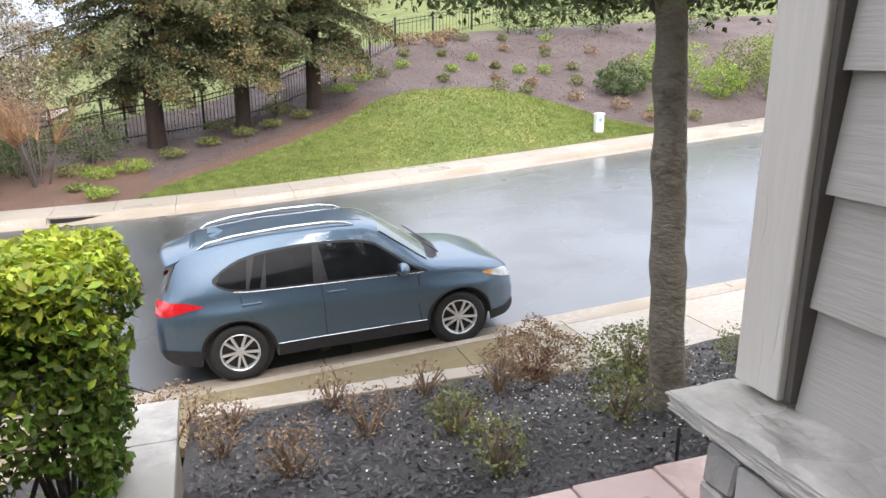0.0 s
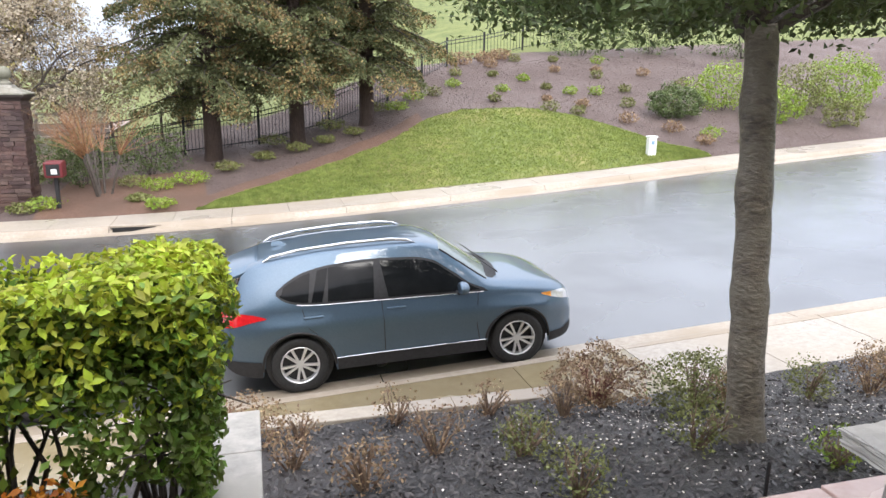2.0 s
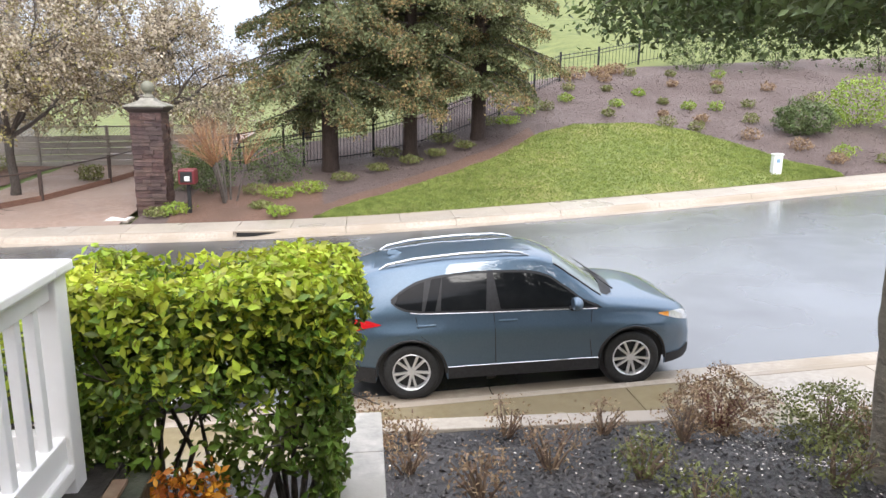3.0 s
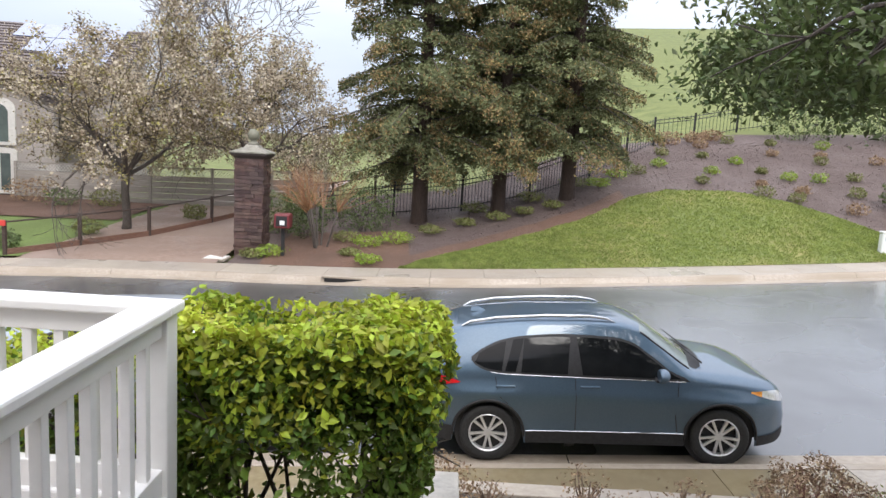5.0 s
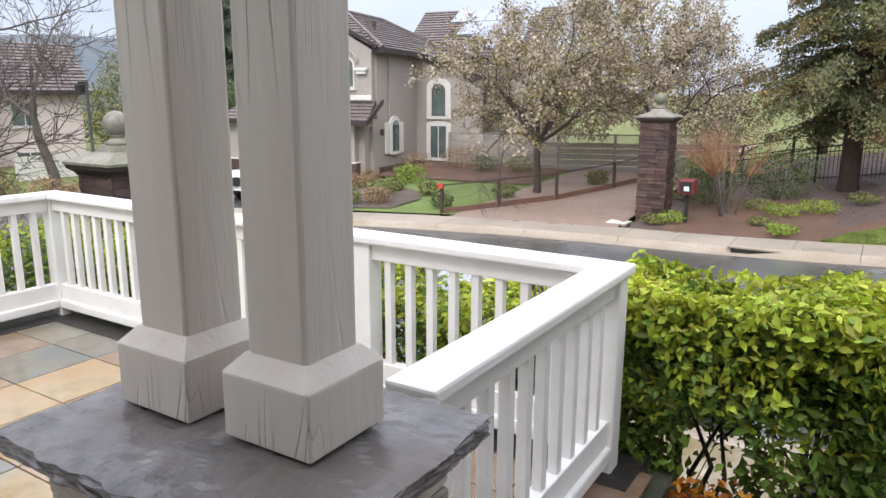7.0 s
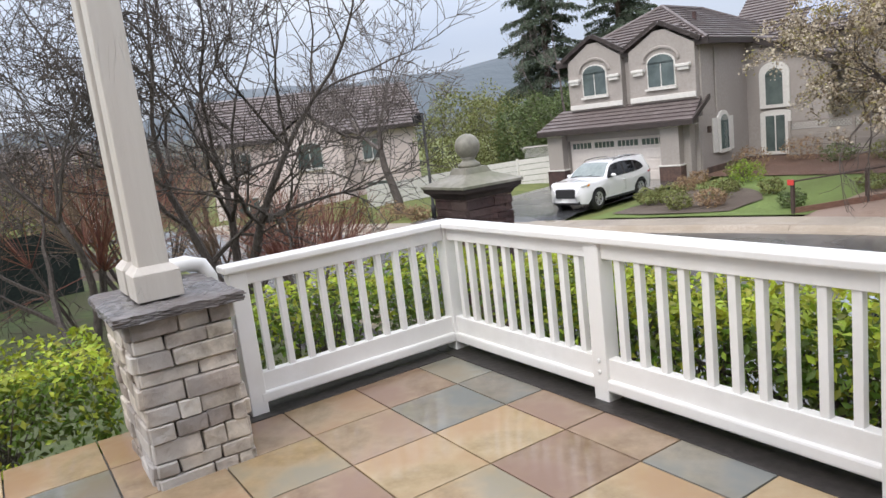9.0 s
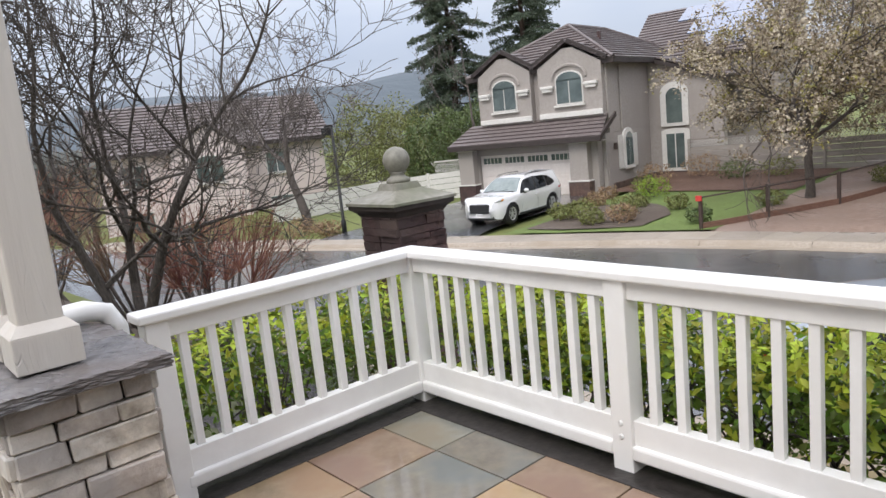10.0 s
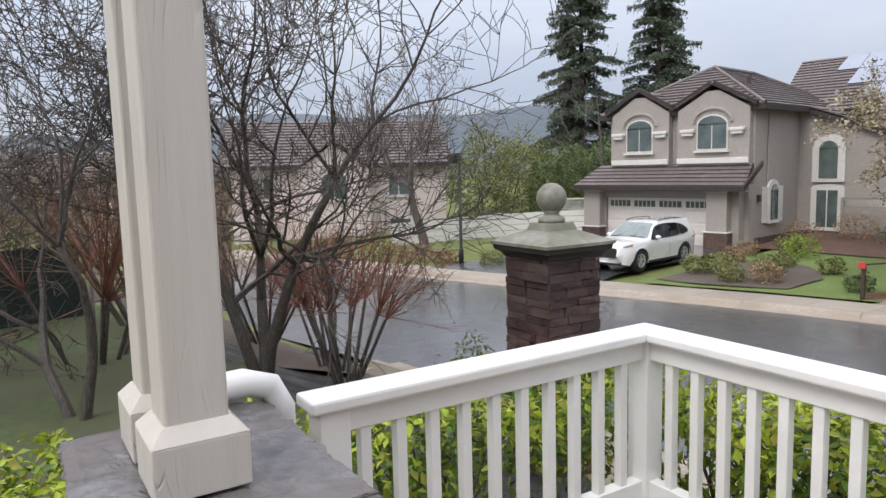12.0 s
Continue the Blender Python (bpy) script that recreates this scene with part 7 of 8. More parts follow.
def crepe(name, x, y, z, height, spread, n, seed, label, bark="stem_red"):
    rng = np.random.default_rng(seed)
    T = thing(name, pose(x, y, z), label, "shrub")
    trunks, twigs = [], []
    for i in range(n):
        a = rng.uniform(0, 2 * math.pi)
        r0 = 0.10 + 0.12 * rng.uniform()
        base = Vector((r0 * math.cos(a), r0 * math.sin(a), -0.05))
        top = Vector((math.cos(a) * spread * 0.35, math.sin(a) * spread * 0.35, height * rng.uniform(0.42, 0.55)))
        trunks.append([(*base, 0.038), (*base.lerp(top, 0.5), 0.032), (*top, 0.026)])
        for _ in range(15):
            d = Vector(rng.normal(size=3)) * 0.42 + Vector((math.cos(a) * 0.55, math.sin(a) * 0.55, 1.0))
            d.normalize()
            ln = height * rng.uniform(0.35, 0.62)
            e = top + d * ln
            m = top.lerp(e, 0.5) + Vector(rng.normal(size=3)) * 0.03
            twigs.append([(*top, 0.010), (*m, 0.007), (*e, 0.003)])
            for _ in range(3):
                s = m.lerp(e, rng.uniform(0, 0.8))
                q = s + (d + Vector(rng.normal(size=3)) * 0.4).normalized() * ln * 0.3
                twigs.append([(*s, 0.004), (*s.lerp(q, 0.5), 0.003), (*q, 0.002)])
    for tpath in trunks:
        v, f = tubes([tpath], 7)
        mesh_ob("trunk", v, f, M["bark_dark"], T, smooth=True)
    v, f = tubes(twigs, 4)
    mesh_ob("twigwork", v, f, M[bark], T)["kind"] = "stuff"
    return T


crepe("crepe_myrtle", -15.3, 6.6, -2.35, 2.8, 1.6, 8, 51, "pruned leafless myrtle with reddish upright twigs")
crepe("crepe_myrtle", -13.0, 5.9, -1.95, 2.5, 1.9, 11, 52, "pruned leafless myrtle with reddish upright twigs")
crepe("crepe_myrtle", -3.75, 23.75, on_land(-3.75, 23.75), 2.7, 1.5, 9, 53, "leafless orange-brown myrtle beside the mailbox", "stem_orange")

for i, (x, y, z, h, w, n) in enumerate(((-14.5, 2.4, -1.7, 3.4, 2.6, 8), (-16.8, 3.6, -1.9, 3.8, 3.0, 9), (-17.5, 6.0, -2.3, 3.0, 2.6, 8), (-13.2, -0.6, -1.5, 3.2, 2.6, 8), (-20.5, 4.4, -2.4, 4.2, 3.4, 9), (-16.0, -2.6, -1.8, 4.0, 3.0, 8), (-27.5, 8.2, -2.8, 4.0, 4.2, 9), (-32.5, 7.5, -3.0, 4.6, 4.4, 9))):
    crepe("bare_thicket", x, y, z, h, w, n, 540 + i, "tangled leafless brown shrub on the slope", "stem_tan" if i % 3 else "stem_red")
# tall dark pines behind the house, broad green trees behind the white fence
conifer("pine_tree", -45.5, 42.0, -2.0, 24.0, 4.6, 3.0, 0.32, 61, "tall dark pine behind the neighbouring house", "pine", None, 0.52)
conifer("pine_tree", -41.0, 46.0, -2.0, 23.0, 4.4, 3.5, 0.32, 62, "tall dark pine behind the neighbouring house", "pine", None, 0.52)
for i, (x, y, rx, rz) in enumerate(((-35.5, 25.5, 3.0, 3.1), (-31.8, 27.5, 2.2, 2.5), (-38.5, 30.5, 3.4, 3.0), (-33.5, 31.5, 2.6, 2.7))):
    shrub("green_tree", x, y, -2.6, (rx, rx * 0.8, rz), "olive" if i % 2 == 0 else "oak", 9000, 0.17, "dense yellow-green broadleaf tree behind the white fence", 70 + i, "bark_dark", 6, "tree", inner=0.6)
shrub("evergreen_tree", -6.8, 36.0, on_land(-6.8, 36.0), (2.8, 2.0, 2.6), "browned", 7500, 0.13, "thin greyish shrubby tree behind the gate pillar", 75, "twig", 16, "tree", inner=0.3)
shrub("evergreen_tree", -2.2, 36.5, on_land(-2.2, 36.5), (2.2, 1.6, 2.2), "browned", 3000, 0.12, "thin greyish shrubby tree in the meadow", 76, "twig", 16, "tree", inner=0.3)

# distant hills to the west and north
def hill(name, x0, y0, x1, y1, h, depth, seed, label, material):
    a, b = Vector((x0, y0, -6)), Vector((x1, y1, -6))
    d = (b - a).normalized()
    nrm = Vector((-d.y, d.x, 0))
    n, k = 90, 14
    verts, faces = [], []
    for i in range(n + 1):
        u = i / n
        c = a.lerp(b, u)
        top = h * (0.62 + 0.38 * noise.noise((u * 6 + seed, seed, 0)) + 0.12 * noise.noise((u * 19, seed, 2))) * min(1, 8 * u, 8 * (1 - u))
        for j in range(k + 1):
            s = j / k
            bump = 0.08 * noise.noise((u * 25, s * 4, seed))
            verts.append(c + nrm * depth * (s - 0.5) + Vector((0, 0, top * max(0, math.sin(math.pi * s) + bump) - 2)))
    for i in range(n):
        for j in range(k):
            q = i * (k + 1) + j
            faces.append((q, q + k + 1, q + k + 2, q + 1))
    return tagged(mesh_ob(name, verts, faces, material, smooth=True), label, "hill", kind="structure")


# Far hills: distance haze is mixed into the woodland colour as blue-grey.
M["far_hill"] = stuff_mat("wooded_hill_painted_haze", (0.075, 0.095, 0.118), (0.14, 0.165, 0.188), 0.02, (0.9, 1.0), 0, 0.5, 0.08, (0.105, 0.128, 0.148), 0.004, dist=3.0)
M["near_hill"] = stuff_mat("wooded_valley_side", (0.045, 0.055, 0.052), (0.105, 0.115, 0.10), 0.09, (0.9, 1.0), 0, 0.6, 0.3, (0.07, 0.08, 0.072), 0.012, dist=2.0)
hill("hill_west", -1050, -500, -250, 900, 95, 300, 3.0, "wooded hills on the horizon with haze painted blue-grey", M["far_hill"])
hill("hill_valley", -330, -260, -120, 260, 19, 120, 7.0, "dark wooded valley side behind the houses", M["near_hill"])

rngw = np.random.default_rng(77)
wp = []
for _ in range(230):
    a = rngw.uniform(2.55, 3.75)
    d = rngw.uniform(62, 135)
    c = np.array([-2 + d * math.cos(a), 1 + d * math.sin(a), -7 + rngw.uniform(0, 4) + (d - 62) * 0.03])
    wp.append(c + rngw.normal(size=(90, 3)) * np.array([2.2, 2.2, 1.9]))
woods = leaves("far_woods", np.concatenate(wp), 0.9, M["far_wood"], None, rngw, None, aspect=0.6)
tagged(woods, "dull grey-green woods on the valley side", "woods", kind="stuff")
for i, (x, y, r, leaf) in enumerate(((-19.5, -3.6, 1.6, "olive"), (-21.5, -0.6, 1.7, "oak"), (-23.5, 2.0, 1.5, "olive"), (-19.0, -7.5, 1.9, "oak"), (-26.0, -3.5, 2.2, "olive"), (-27.5, 1.0, 1.8, "dry"), (-50.0, 2.0, 3.6, "browned"), (-48.5, 8.0, 3.2, "olive"), (-56.0, -2.0, 4.0, "browned"), (-47.5, -3.5, 3.2, "dry"), (-62.0, 6.0, 4.2, "olive"))):
    shrub("wild_bush", x, y, near_z(x, y), (r, r, r * 0.9), leaf, 2200, 0.12, "tangled half-bare bush on the slope below", 400 + i, "twig", 30, group="bushes on the slope", inner=0.3)
scr = thing("screen_fence", Matrix.Identity(4), "dark green fabric screen fence beyond the side lawn", "fence")
M["screen_cloth"] = stuff_mat("dark_green_screen_cloth", (0.012, 0.022, 0.02), (0.028, 0.042, 0.038), 12, (0.7, 0.9), 0, 0.3)
for (x0, y0), (x1, y1) in (((-15.6, -6.5), (-16.6, -3.2)), ((-16.6, -3.2), (-17.6, 0.1)), ((-17.6, 0.1), (-18.4, 2.6))):
    zz = near_z(x0, y0)
    flat("screen_panel", [(x0, y0, zz), (x1, y1, zz), (x1, y1, zz + 1.5), (x0, y0, zz + 1.5)], M["screen_cloth"], scr, 0.02)
    v, f = tubes([[(x0, y0, zz - 0.1, 0.03), (x0, y0, zz + 1.6, 0.03)]], 8)
    mesh_ob("post", v, f, M["iron"], scr)

# ---- fences, mailbox and street furniture ----
def iron_fence():
    Fh = thing("iron_fence", Matrix.Identity(4), "black iron picket fence along the top of the bank", "fence")
    line = [(-4.6, 28.2), (-1.8, 28.9), (0.9, 29.0), (3.6, 29.2), (6.2, 30.6), (8.3, 33.2), (10.2, 35.8), (12.6, 37.2), (15.6, 39.4), (19.5, 41.5)]
    for i, ((x0, y0), (x1, y1)) in enumerate(zip(line, line[1:])):
        z0, z1 = on_land(x0, y0), on_land(x1, y1)
        boxp("post", (x0 - 0.045, x0 + 0.045, y0 - 0.045, y0 + 0.045, z0 - 0.1, z0 + 1.42), M["iron"], Fh, bevel=0.006)
        for hgt in (0.18, 1.08, 1.25):
            v, f = tubes([[(x0, y0, z0 + hgt, 0.018), (x1, y1, z1 + hgt, 0.018)]], 4)
            mesh_ob("fence_rail", v, f, M["iron"], Fh)
        n = int(math.hypot(x1 - x0, y1 - y0) / (0.125 if x0 < 6 else 0.3))
        for k in range(1, n):
            u = k / n
            px, py, pz = x0 + (x1 - x0) * u, y0 + (y1 - y0) * u, z0 + (z1 - z0) * u
            v, f = tubes([[(px, py, pz + 0.06, 0.010), (px, py, pz + 1.30, 0.010), (px, py, pz + 1.36, 0.002)]], 4)
            mesh_ob("picket", v, f, M["iron"], Fh)


iron_fence()


def rail_fence(name, pts, hgt, label, board):
    Fh = thing(name, Matrix.Identity(4), label, "fence")
    for i, (x, y) in enumerate(pts):
        z = on_land(x, y)
        boxp("post", (x - 0.05, x + 0.05, y - 0.05, y + 0.05, z - 0.1, z + hgt + 0.06), M["brown_iron"], Fh, bevel=0.006)
        if i + 1 < len(pts):
            x1, y1 = pts[i + 1]
            z1 = on_land(x1, y1)
            for q in (hgt, hgt * 0.55) if not board else (hgt,):
                v, f = tubes([[(x, y, z + q, 0.028), (x1, y1, z1 + q, 0.028)]], 6)
                mesh_ob("fence_rail", v, f, M["brown_iron"], Fh)
            if board:
                d = Vector((x1 - x, y1 - y, 0)).normalized()
                s = Vector((-d.y, d.x, 0)) * 0.03
                a, b = Vector((x, y, z)), Vector((x1, y1, z1))
                vs = [a - s, a + s, b + s, b - s]
                vs = [q + Vector((0, 0, -0.05)) for q in vs] + [q + Vector((0, 0, 0.24)) for q in vs]
                mesh_ob("kick_board", vs, [(0, 1, 2, 3), (7, 6, 5, 4), (0, 4, 5, 1), (1, 5, 6, 2), (2, 6, 7, 3), (3, 7, 4, 0)], M["rust_wood"], Fh, "red-brown timber kick board")
    return Fh


rail_fence("rail_fence", [(-12.75, 21.5), (-11.5, 23.4), (-10.15, 25.5), (-9.05, 28.8), (-8.2, 32.0)], 1.05, "brown rail fence with a timber kick board along the driveway", True)
boxp("reflector", (-12.85, -12.65, 21.38, 21.42, on_land(-12.75, 21.5) + 0.95, on_land(-12.75, 21.5) + 1.12), plain("red_reflector", (0.6, 0.06, 0.05), 0.4), bpy.data.objects["rail_fence"], "red reflector", 0.01)
rail_fence("rail_fence", [(-6.3, 30.0), (-4.6, 31.0), (-2.9, 32.0), (-1.2, 33.0), (0.6, 34.0)], 1.25, "dark timber rail fence at the edge of the meadow", False)


def board_fence(name, pts, hgt, label, lattice, mat_):
    Fh = thing(name, Matrix.Identity(4), label, "fence")
    for (x0, y0, z0), (x1, y1, z1) in zip(pts, pts[1:]):
        a, b = Vector((x0, y0, z0)), Vector((x1, y1, z1))
        d = (b - a).normalized()
        s = Vector((-d.y, d.x, 0)).normalized() * 0.02

        def bar(nm, h0, h1, k=1.0, m_=mat_):
            vs = [a - s * k, a + s * k, b + s * k, b - s * k]
            vs = [q + Vector((0, 0, h0)) for q in vs] + [q + Vector((0, 0, h1)) for q in vs]
            mesh_ob(nm, vs, [(0, 1, 2, 3), (7, 6, 5, 4), (0, 4, 5, 1), (1, 5, 6, 2), (2, 6, 7, 3), (3, 7, 4, 0)], m_, Fh)
        n = 5
        bh = hgt / n
        for i in range(n):
            bar("board", i * bh + 0.012, (i + 1) * bh - 0.012)
        if lattice:
            bar("top_rail", hgt + 0.34, hgt + 0.40, 1.6)
            m = int((b - a).length / 0.14)
            slats = []
            for i in range(m):
                for w in (-1, 1):
                    p = a.lerp(b, (i + 0.5) / m)
                    q = p + d * 0.30 * w
                    slats.append([(*(p + Vector((0, 0, hgt + 0.01))), 0.012), (*(q + Vector((0, 0, hgt + 0.35))), 0.012)])
            v, f = tubes(slats, 4)
            lat = mesh_ob("lattice", v, f, M["trim_white"], Fh, "white diagonal lattice")
            lat["kind"] = "stuff"
        boxp("post", (x0 - 0.06, x0 + 0.06, y0 - 0.06, y0 + 0.06, z0 - 0.3, z0 + hgt + (0.42 if lattice else 0.06)), mat_, Fh, bevel=0.008)
    return Fh


board_fence("board_fence", [(-19.5, 33.0, -2.0), (-16.6, 33.0, -1.95), (-13.4, 33.2, -1.9), (-10.6, 33.4, -1.85), (-7.9, 33.6, -1.8), (-5.2, 33.8, -1.75)], 1.35, "weathered grey board fence with white lattice top", True, M["grey_wood"])
board_fence("board_fence", [(-28.2, 26.2, -2.2), (-30.6, 25.6, -2.35), (-32.6, 23.8, -2.5), (-34.0, 21.2, -2.65), (-35.2, 18.6, -2.8)], 1.5, "pale horizontal board fence stepping down the slope", False, M["trim_white"])
board_fence("board_fence", [(-28.3, 26.4, -0.75), (-30.4, 26.0, -0.8)], 0.2, "white lattice panel above the fence", True, M["trim_white"])


def mailbox():
    x, y = -4.7, 22.55
    B = thing("mailbox", pose(x, y, on_land(x, y)), "dark red mailbox on a black post", "mailbox")
    boxp("post", (-0.05, 0.05, -0.05, 0.05, -0.1, 0.95), M["black_trim"], B, bevel=0.008)
    boxp("box_body", (-0.24, 0.24, -0.25, 0.25, 0.95, 1.40), plain("dark_red_metal", (0.16, 0.025, 0.03), 0.4), B, bevel=0.05)
    boxp("front_panel", (-0.17, 0.17, -0.262, -0.25, 1.02, 1.33), M["black_trim"], B, bevel=0.006)
    boxp("notice_plate", (-0.05, 0.10, -0.272, -0.261, 1.06, 1.20), plain("notice_white", (0.75, 0.75, 0.75), 0.5), B, "small white notice plate", 0.003)


mailbox()
ub = thing("utility_box", pose(14.1, 22.9, on_land(14.1, 22.9) + 0.06), "white plastic utility marker box on the lawn", "utility box")
boxp("body", (-0.16, 0.16, -0.10, 0.10, -0.05, 0.62), plain("marker_white", (0.75, 0.78, 0.75), 0.4), ub, bevel=0.03)
boxp("cap", (-0.18, 0.18, -0.12, 0.12, 0.621, 0.70), plain("marker_white", (0.75, 0.78, 0.75), 0.4), ub, bevel=0.03)
boxp("label_bar", (-0.06, 0.06, -0.107, -0.0995, 0.40, 0.52), plain("marker_blue", (0.2, 0.35, 0.5), 0.4), ub, bevel=0.002)
hy = thing("fire_hydrant", pose(28.8, 24.9, on_land(28.8, 24.9)), "white fire hydrant behind the pavement", "hydrant")
part("barrel", lathe([(0.17, 0), (0.17, 0.05), (0.12, 0.06), (0.12, 0.55), (0.16, 0.56), (0.16, 0.61), (0.10, 0.70), (0.04, 0.78)], 18), plain("hydrant_white", (0.75, 0.74, 0.70), 0.4), hy, smooth=True)
for s in (-1, 1):
    bm = lathe([(0.06, 0.10), (0.06, 0.19), (0.04, 0.20)], 12)
    bmesh.ops.transform(bm, matrix=pose(0, 0, 0.45, 90 * s), verts=bm.verts)
    part("outlet", bm, plain("hydrant_white", (0.75, 0.74, 0.70), 0.4), hy)
lp = thing("street_lamp", pose(-27.5, 17.9, -2.6), "black street lamp post with a box lantern", "street lamp")
part("pole", lathe([(0.11, 0), (0.11, 0.6), (0.07, 0.65), (0.055, 4.7)], 14), M["iron"], lp, smooth=True)
boxp("arm", (-0.55, 0.06, -0.04, 0.04, 4.66, 4.74), M["iron"], lp, bevel=0.01)
boxp("lantern", (-0.62, -0.24, -0.16, 0.16, 4.32, 4.655), M["iron"], lp, bevel=0.03)
# white drain pipe bend behind the left pillar
v, f = tubes([[(-4.84, 1.62, 0.90, 0.045), (-4.84, 1.92, 0.91, 0.045), (-4.83, 2.00, 0.885, 0.045), (-4.82, 2.03, 0.82, 0.045), (-4.82, 2.03, -0.3, 0.045)]], 14)
dp = mesh_ob("drain_pipe", v, f, M["white_paint"], smooth=True)
tagged(dp, "white plastic drain pipe bent over the stone pillar", "pipe")
sl = boxp("stepping_slab", (-7.05, -6.35, 22.0, 22.7, -2.36, -2.27), M["concrete"], bevel=0.02)
tagged(sl, "pale flat slab beside the gate pillar", "slab")
boxp("cover_slab", (-7.0, -6.4, 22.05, 22.65, -2.269, -2.255), M["trim_white"], sl, bevel=0.004)

# pink walkway in front of the wing
pw = thing("pink_walkway", Matrix.Identity(4), "wet pinkish paver walkway with puddles", "walkway", kind="structure")
pink = stuff_mat("wet_pink_paver", (0.40, 0.26, 0.21), (0.62, 0.47, 0.41), 4, (0.06, 0.4), 0, 0.2, 30, (0.52, 0.40, 0.36), 1.4, each=0.12, dist=0.004)
for i in range(7):
    for j in range(3):
        boxp("paver", (1.9 + i * 0.46 + 0.004, 2.36 + i * 0.46 - 0.004, 2.17 + j * 0.46 + 0.004, 2.63 + j * 0.46 - 0.004, -0.62, -0.502 + 0.012 * i), pink, pw, bevel=0.006)
stake = thing("garden_stake", pose(3.02, 3.62, -0.7), "dark metal stake beside the stone base", "stake")
part("stake_rod", lathe([(0.010, 0), (0.010, 0.34), (0.007, 0.36)], 10), M["iron"], stake)

# ---- shrubs ----
def bank_shrubs():
    spec = [(12.46, 28.0, 0.42, "olive"), (14.4, 30.3, 0.34, "lime"), (15.6, 30.2, 0.36, "lime"), (13.5, 27.6, 0.34, "olive"), (15.1, 26.4, 0.40, "dry"), (10.6, 29.6, 0.30, "olive"), (11.4, 30.9, 0.30, "lime"),
            (13.0, 32.5, 0.32, "lime"), (16.9, 32.8, 0.36, "olive"), (18.2, 35.4, 0.40, "lime"), (15.2, 34.0, 0.30, "dry"), (12.2, 35.0, 0.35, "dry"), (9.4, 31.8, 0.34, "lime"), (14.2, 28.6, 0.30, "dry"), (16.2, 28.4, 0.36, "olive"),
            (17.2, 30.5, 0.32, "olive"), (19.5, 33.0, 0.36, "dry"), (8.2, 30.6, 0.36, "olive"), (20.5, 31.0, 0.4, "olive"), (11.8, 33.4, 0.26, "olive"), (16.0, 36.0, 0.3, "olive"), (14.0, 36.4, 0.35, "olive"), (18.4, 28.9, 0.34, "dry"),
            (16.4, 25.2, 0.40, "dry"), (17.6, 24.4, 0.42, "lime"), (16.9, 23.8, 0.36, "dry"), (18.6, 23.6, 0.36, "olive"), (12.9, 29.4, 0.25, "dry"), (10.0, 33.6, 0.34, "olive"), (13.6, 31.2, 0.26, "olive"), (17.4, 33.9, 0.28, "dry")]
    for i, (x, y, r, leaf) in enumerate(spec):
        word = {"olive": "low olive-green mounded shrub on the mulch bank", "lime": "small bright green tuft on the mulch bank", "dry": "dry tan dormant shrub on the mulch bank"}[leaf]
        shrub("bank_shrub", x, y, on_land(x, y), (r, r, r * 0.6), leaf, 260, 0.10, word, 100 + i, "stem_tan", 4, group="bank shrubs")
    for i, (x, y, r) in enumerate(((11.0, 36.2, 0.7), (12.4, 36.4, 0.6), (13.4, 37.0, 0.6))):
        shrub("bank_shrub", x, y, on_land(x, y), (r, r, r * 0.5), "dry", 500, 0.12, "orange-brown dry shrub below the fence", 140 + i, "stem_red", 5, group="bank shrubs")
    big = [(17.5, 26.9, (1.2, 0.95, 0.66), "oak", 3800, "rounded clipped dark green bush on the bank"), (20.3, 27.6, (1.5, 1.1, 1.0), "lime", 2600, "loose yellow-green bush on the bank"), (21.6, 25.8, (1.1, 0.9, 0.75), "lime", 1800, "loose yellow-green bush on the bank"),
           (23.4, 26.6, (1.3, 1.0, 1.1), "olive", 2200, "dense green bush on the bank"), (26.2, 27.2, (2.0, 1.0, 1.15), "lime", 4000, "bright lime-green clipped hedge bush"), (24.2, 25.0, (1.0, 0.7, 0.55), "olive", 1200, "low olive bush near the pavement"),
           (29.5, 27.0, (0.9, 0.7, 0.5), "dry", 900, "dry tan bush beside the hydrant"), (18.3, 37.5, (2.2, 1.6, 1.3), "oak", 4000, "dark evergreen bush at the top of the bank"), (22.5, 37.5, (2.4, 1.6, 1.5), "oak", 4000, "dark evergreen bush at the top of the bank"), (27.5, 36.0, (2.6, 1.6, 1.7), "oak", 4000, "dark evergreen bush at the top of the bank")]
    for i, (x, y, r, leaf, n, word) in enumerate(big):
        shrub("bush", x, y, on_land(x, y), r, leaf, n, 0.12, word, 160 + i, "bark_dark", 8, group="bushes on the bank", inner=0.6)
    low = [(-1.95, 21.7, 0.42, "lime"), (-2.2, 23.8, 0.55, "lime"), (-1.3, 24.2, 0.6, "lime"), (-3.0, 24.6, 0.5, "olive"), (-0.2, 25.5, 0.45, "olive"), (1.0, 26.4, 0.4, "olive"), (2.2, 26.7, 0.45, "olive"), (3.2, 27.0, 0.4, "olive"), (4.3, 27.3, 0.4, "olive"),
           (6.3, 29.2, 0.5, "lime"), (7.2, 30.2, 0.5, "lime"), (5.4, 29.5, 0.6, "olive"), (1.4, 28.3, 0.6, "olive"), (3.6, 28.5, 0.6, "olive"), (-5.1, 22.6, 0.5, "lime"), (-5.6, 22.4, 0.4, "olive"), (-2.6, 22.6, 0.35, "olive")]
    for i, (x, y, r, leaf) in enumerate(low):
        shrub("ground_cover", x, y, on_land(x, y) + 0.05, (r, r, r * 0.35), leaf, 520, 0.085, "low green ground-cover plant in the reddish mulch", 200 + i, "stem_tan", 3, group="ground-cover plants")
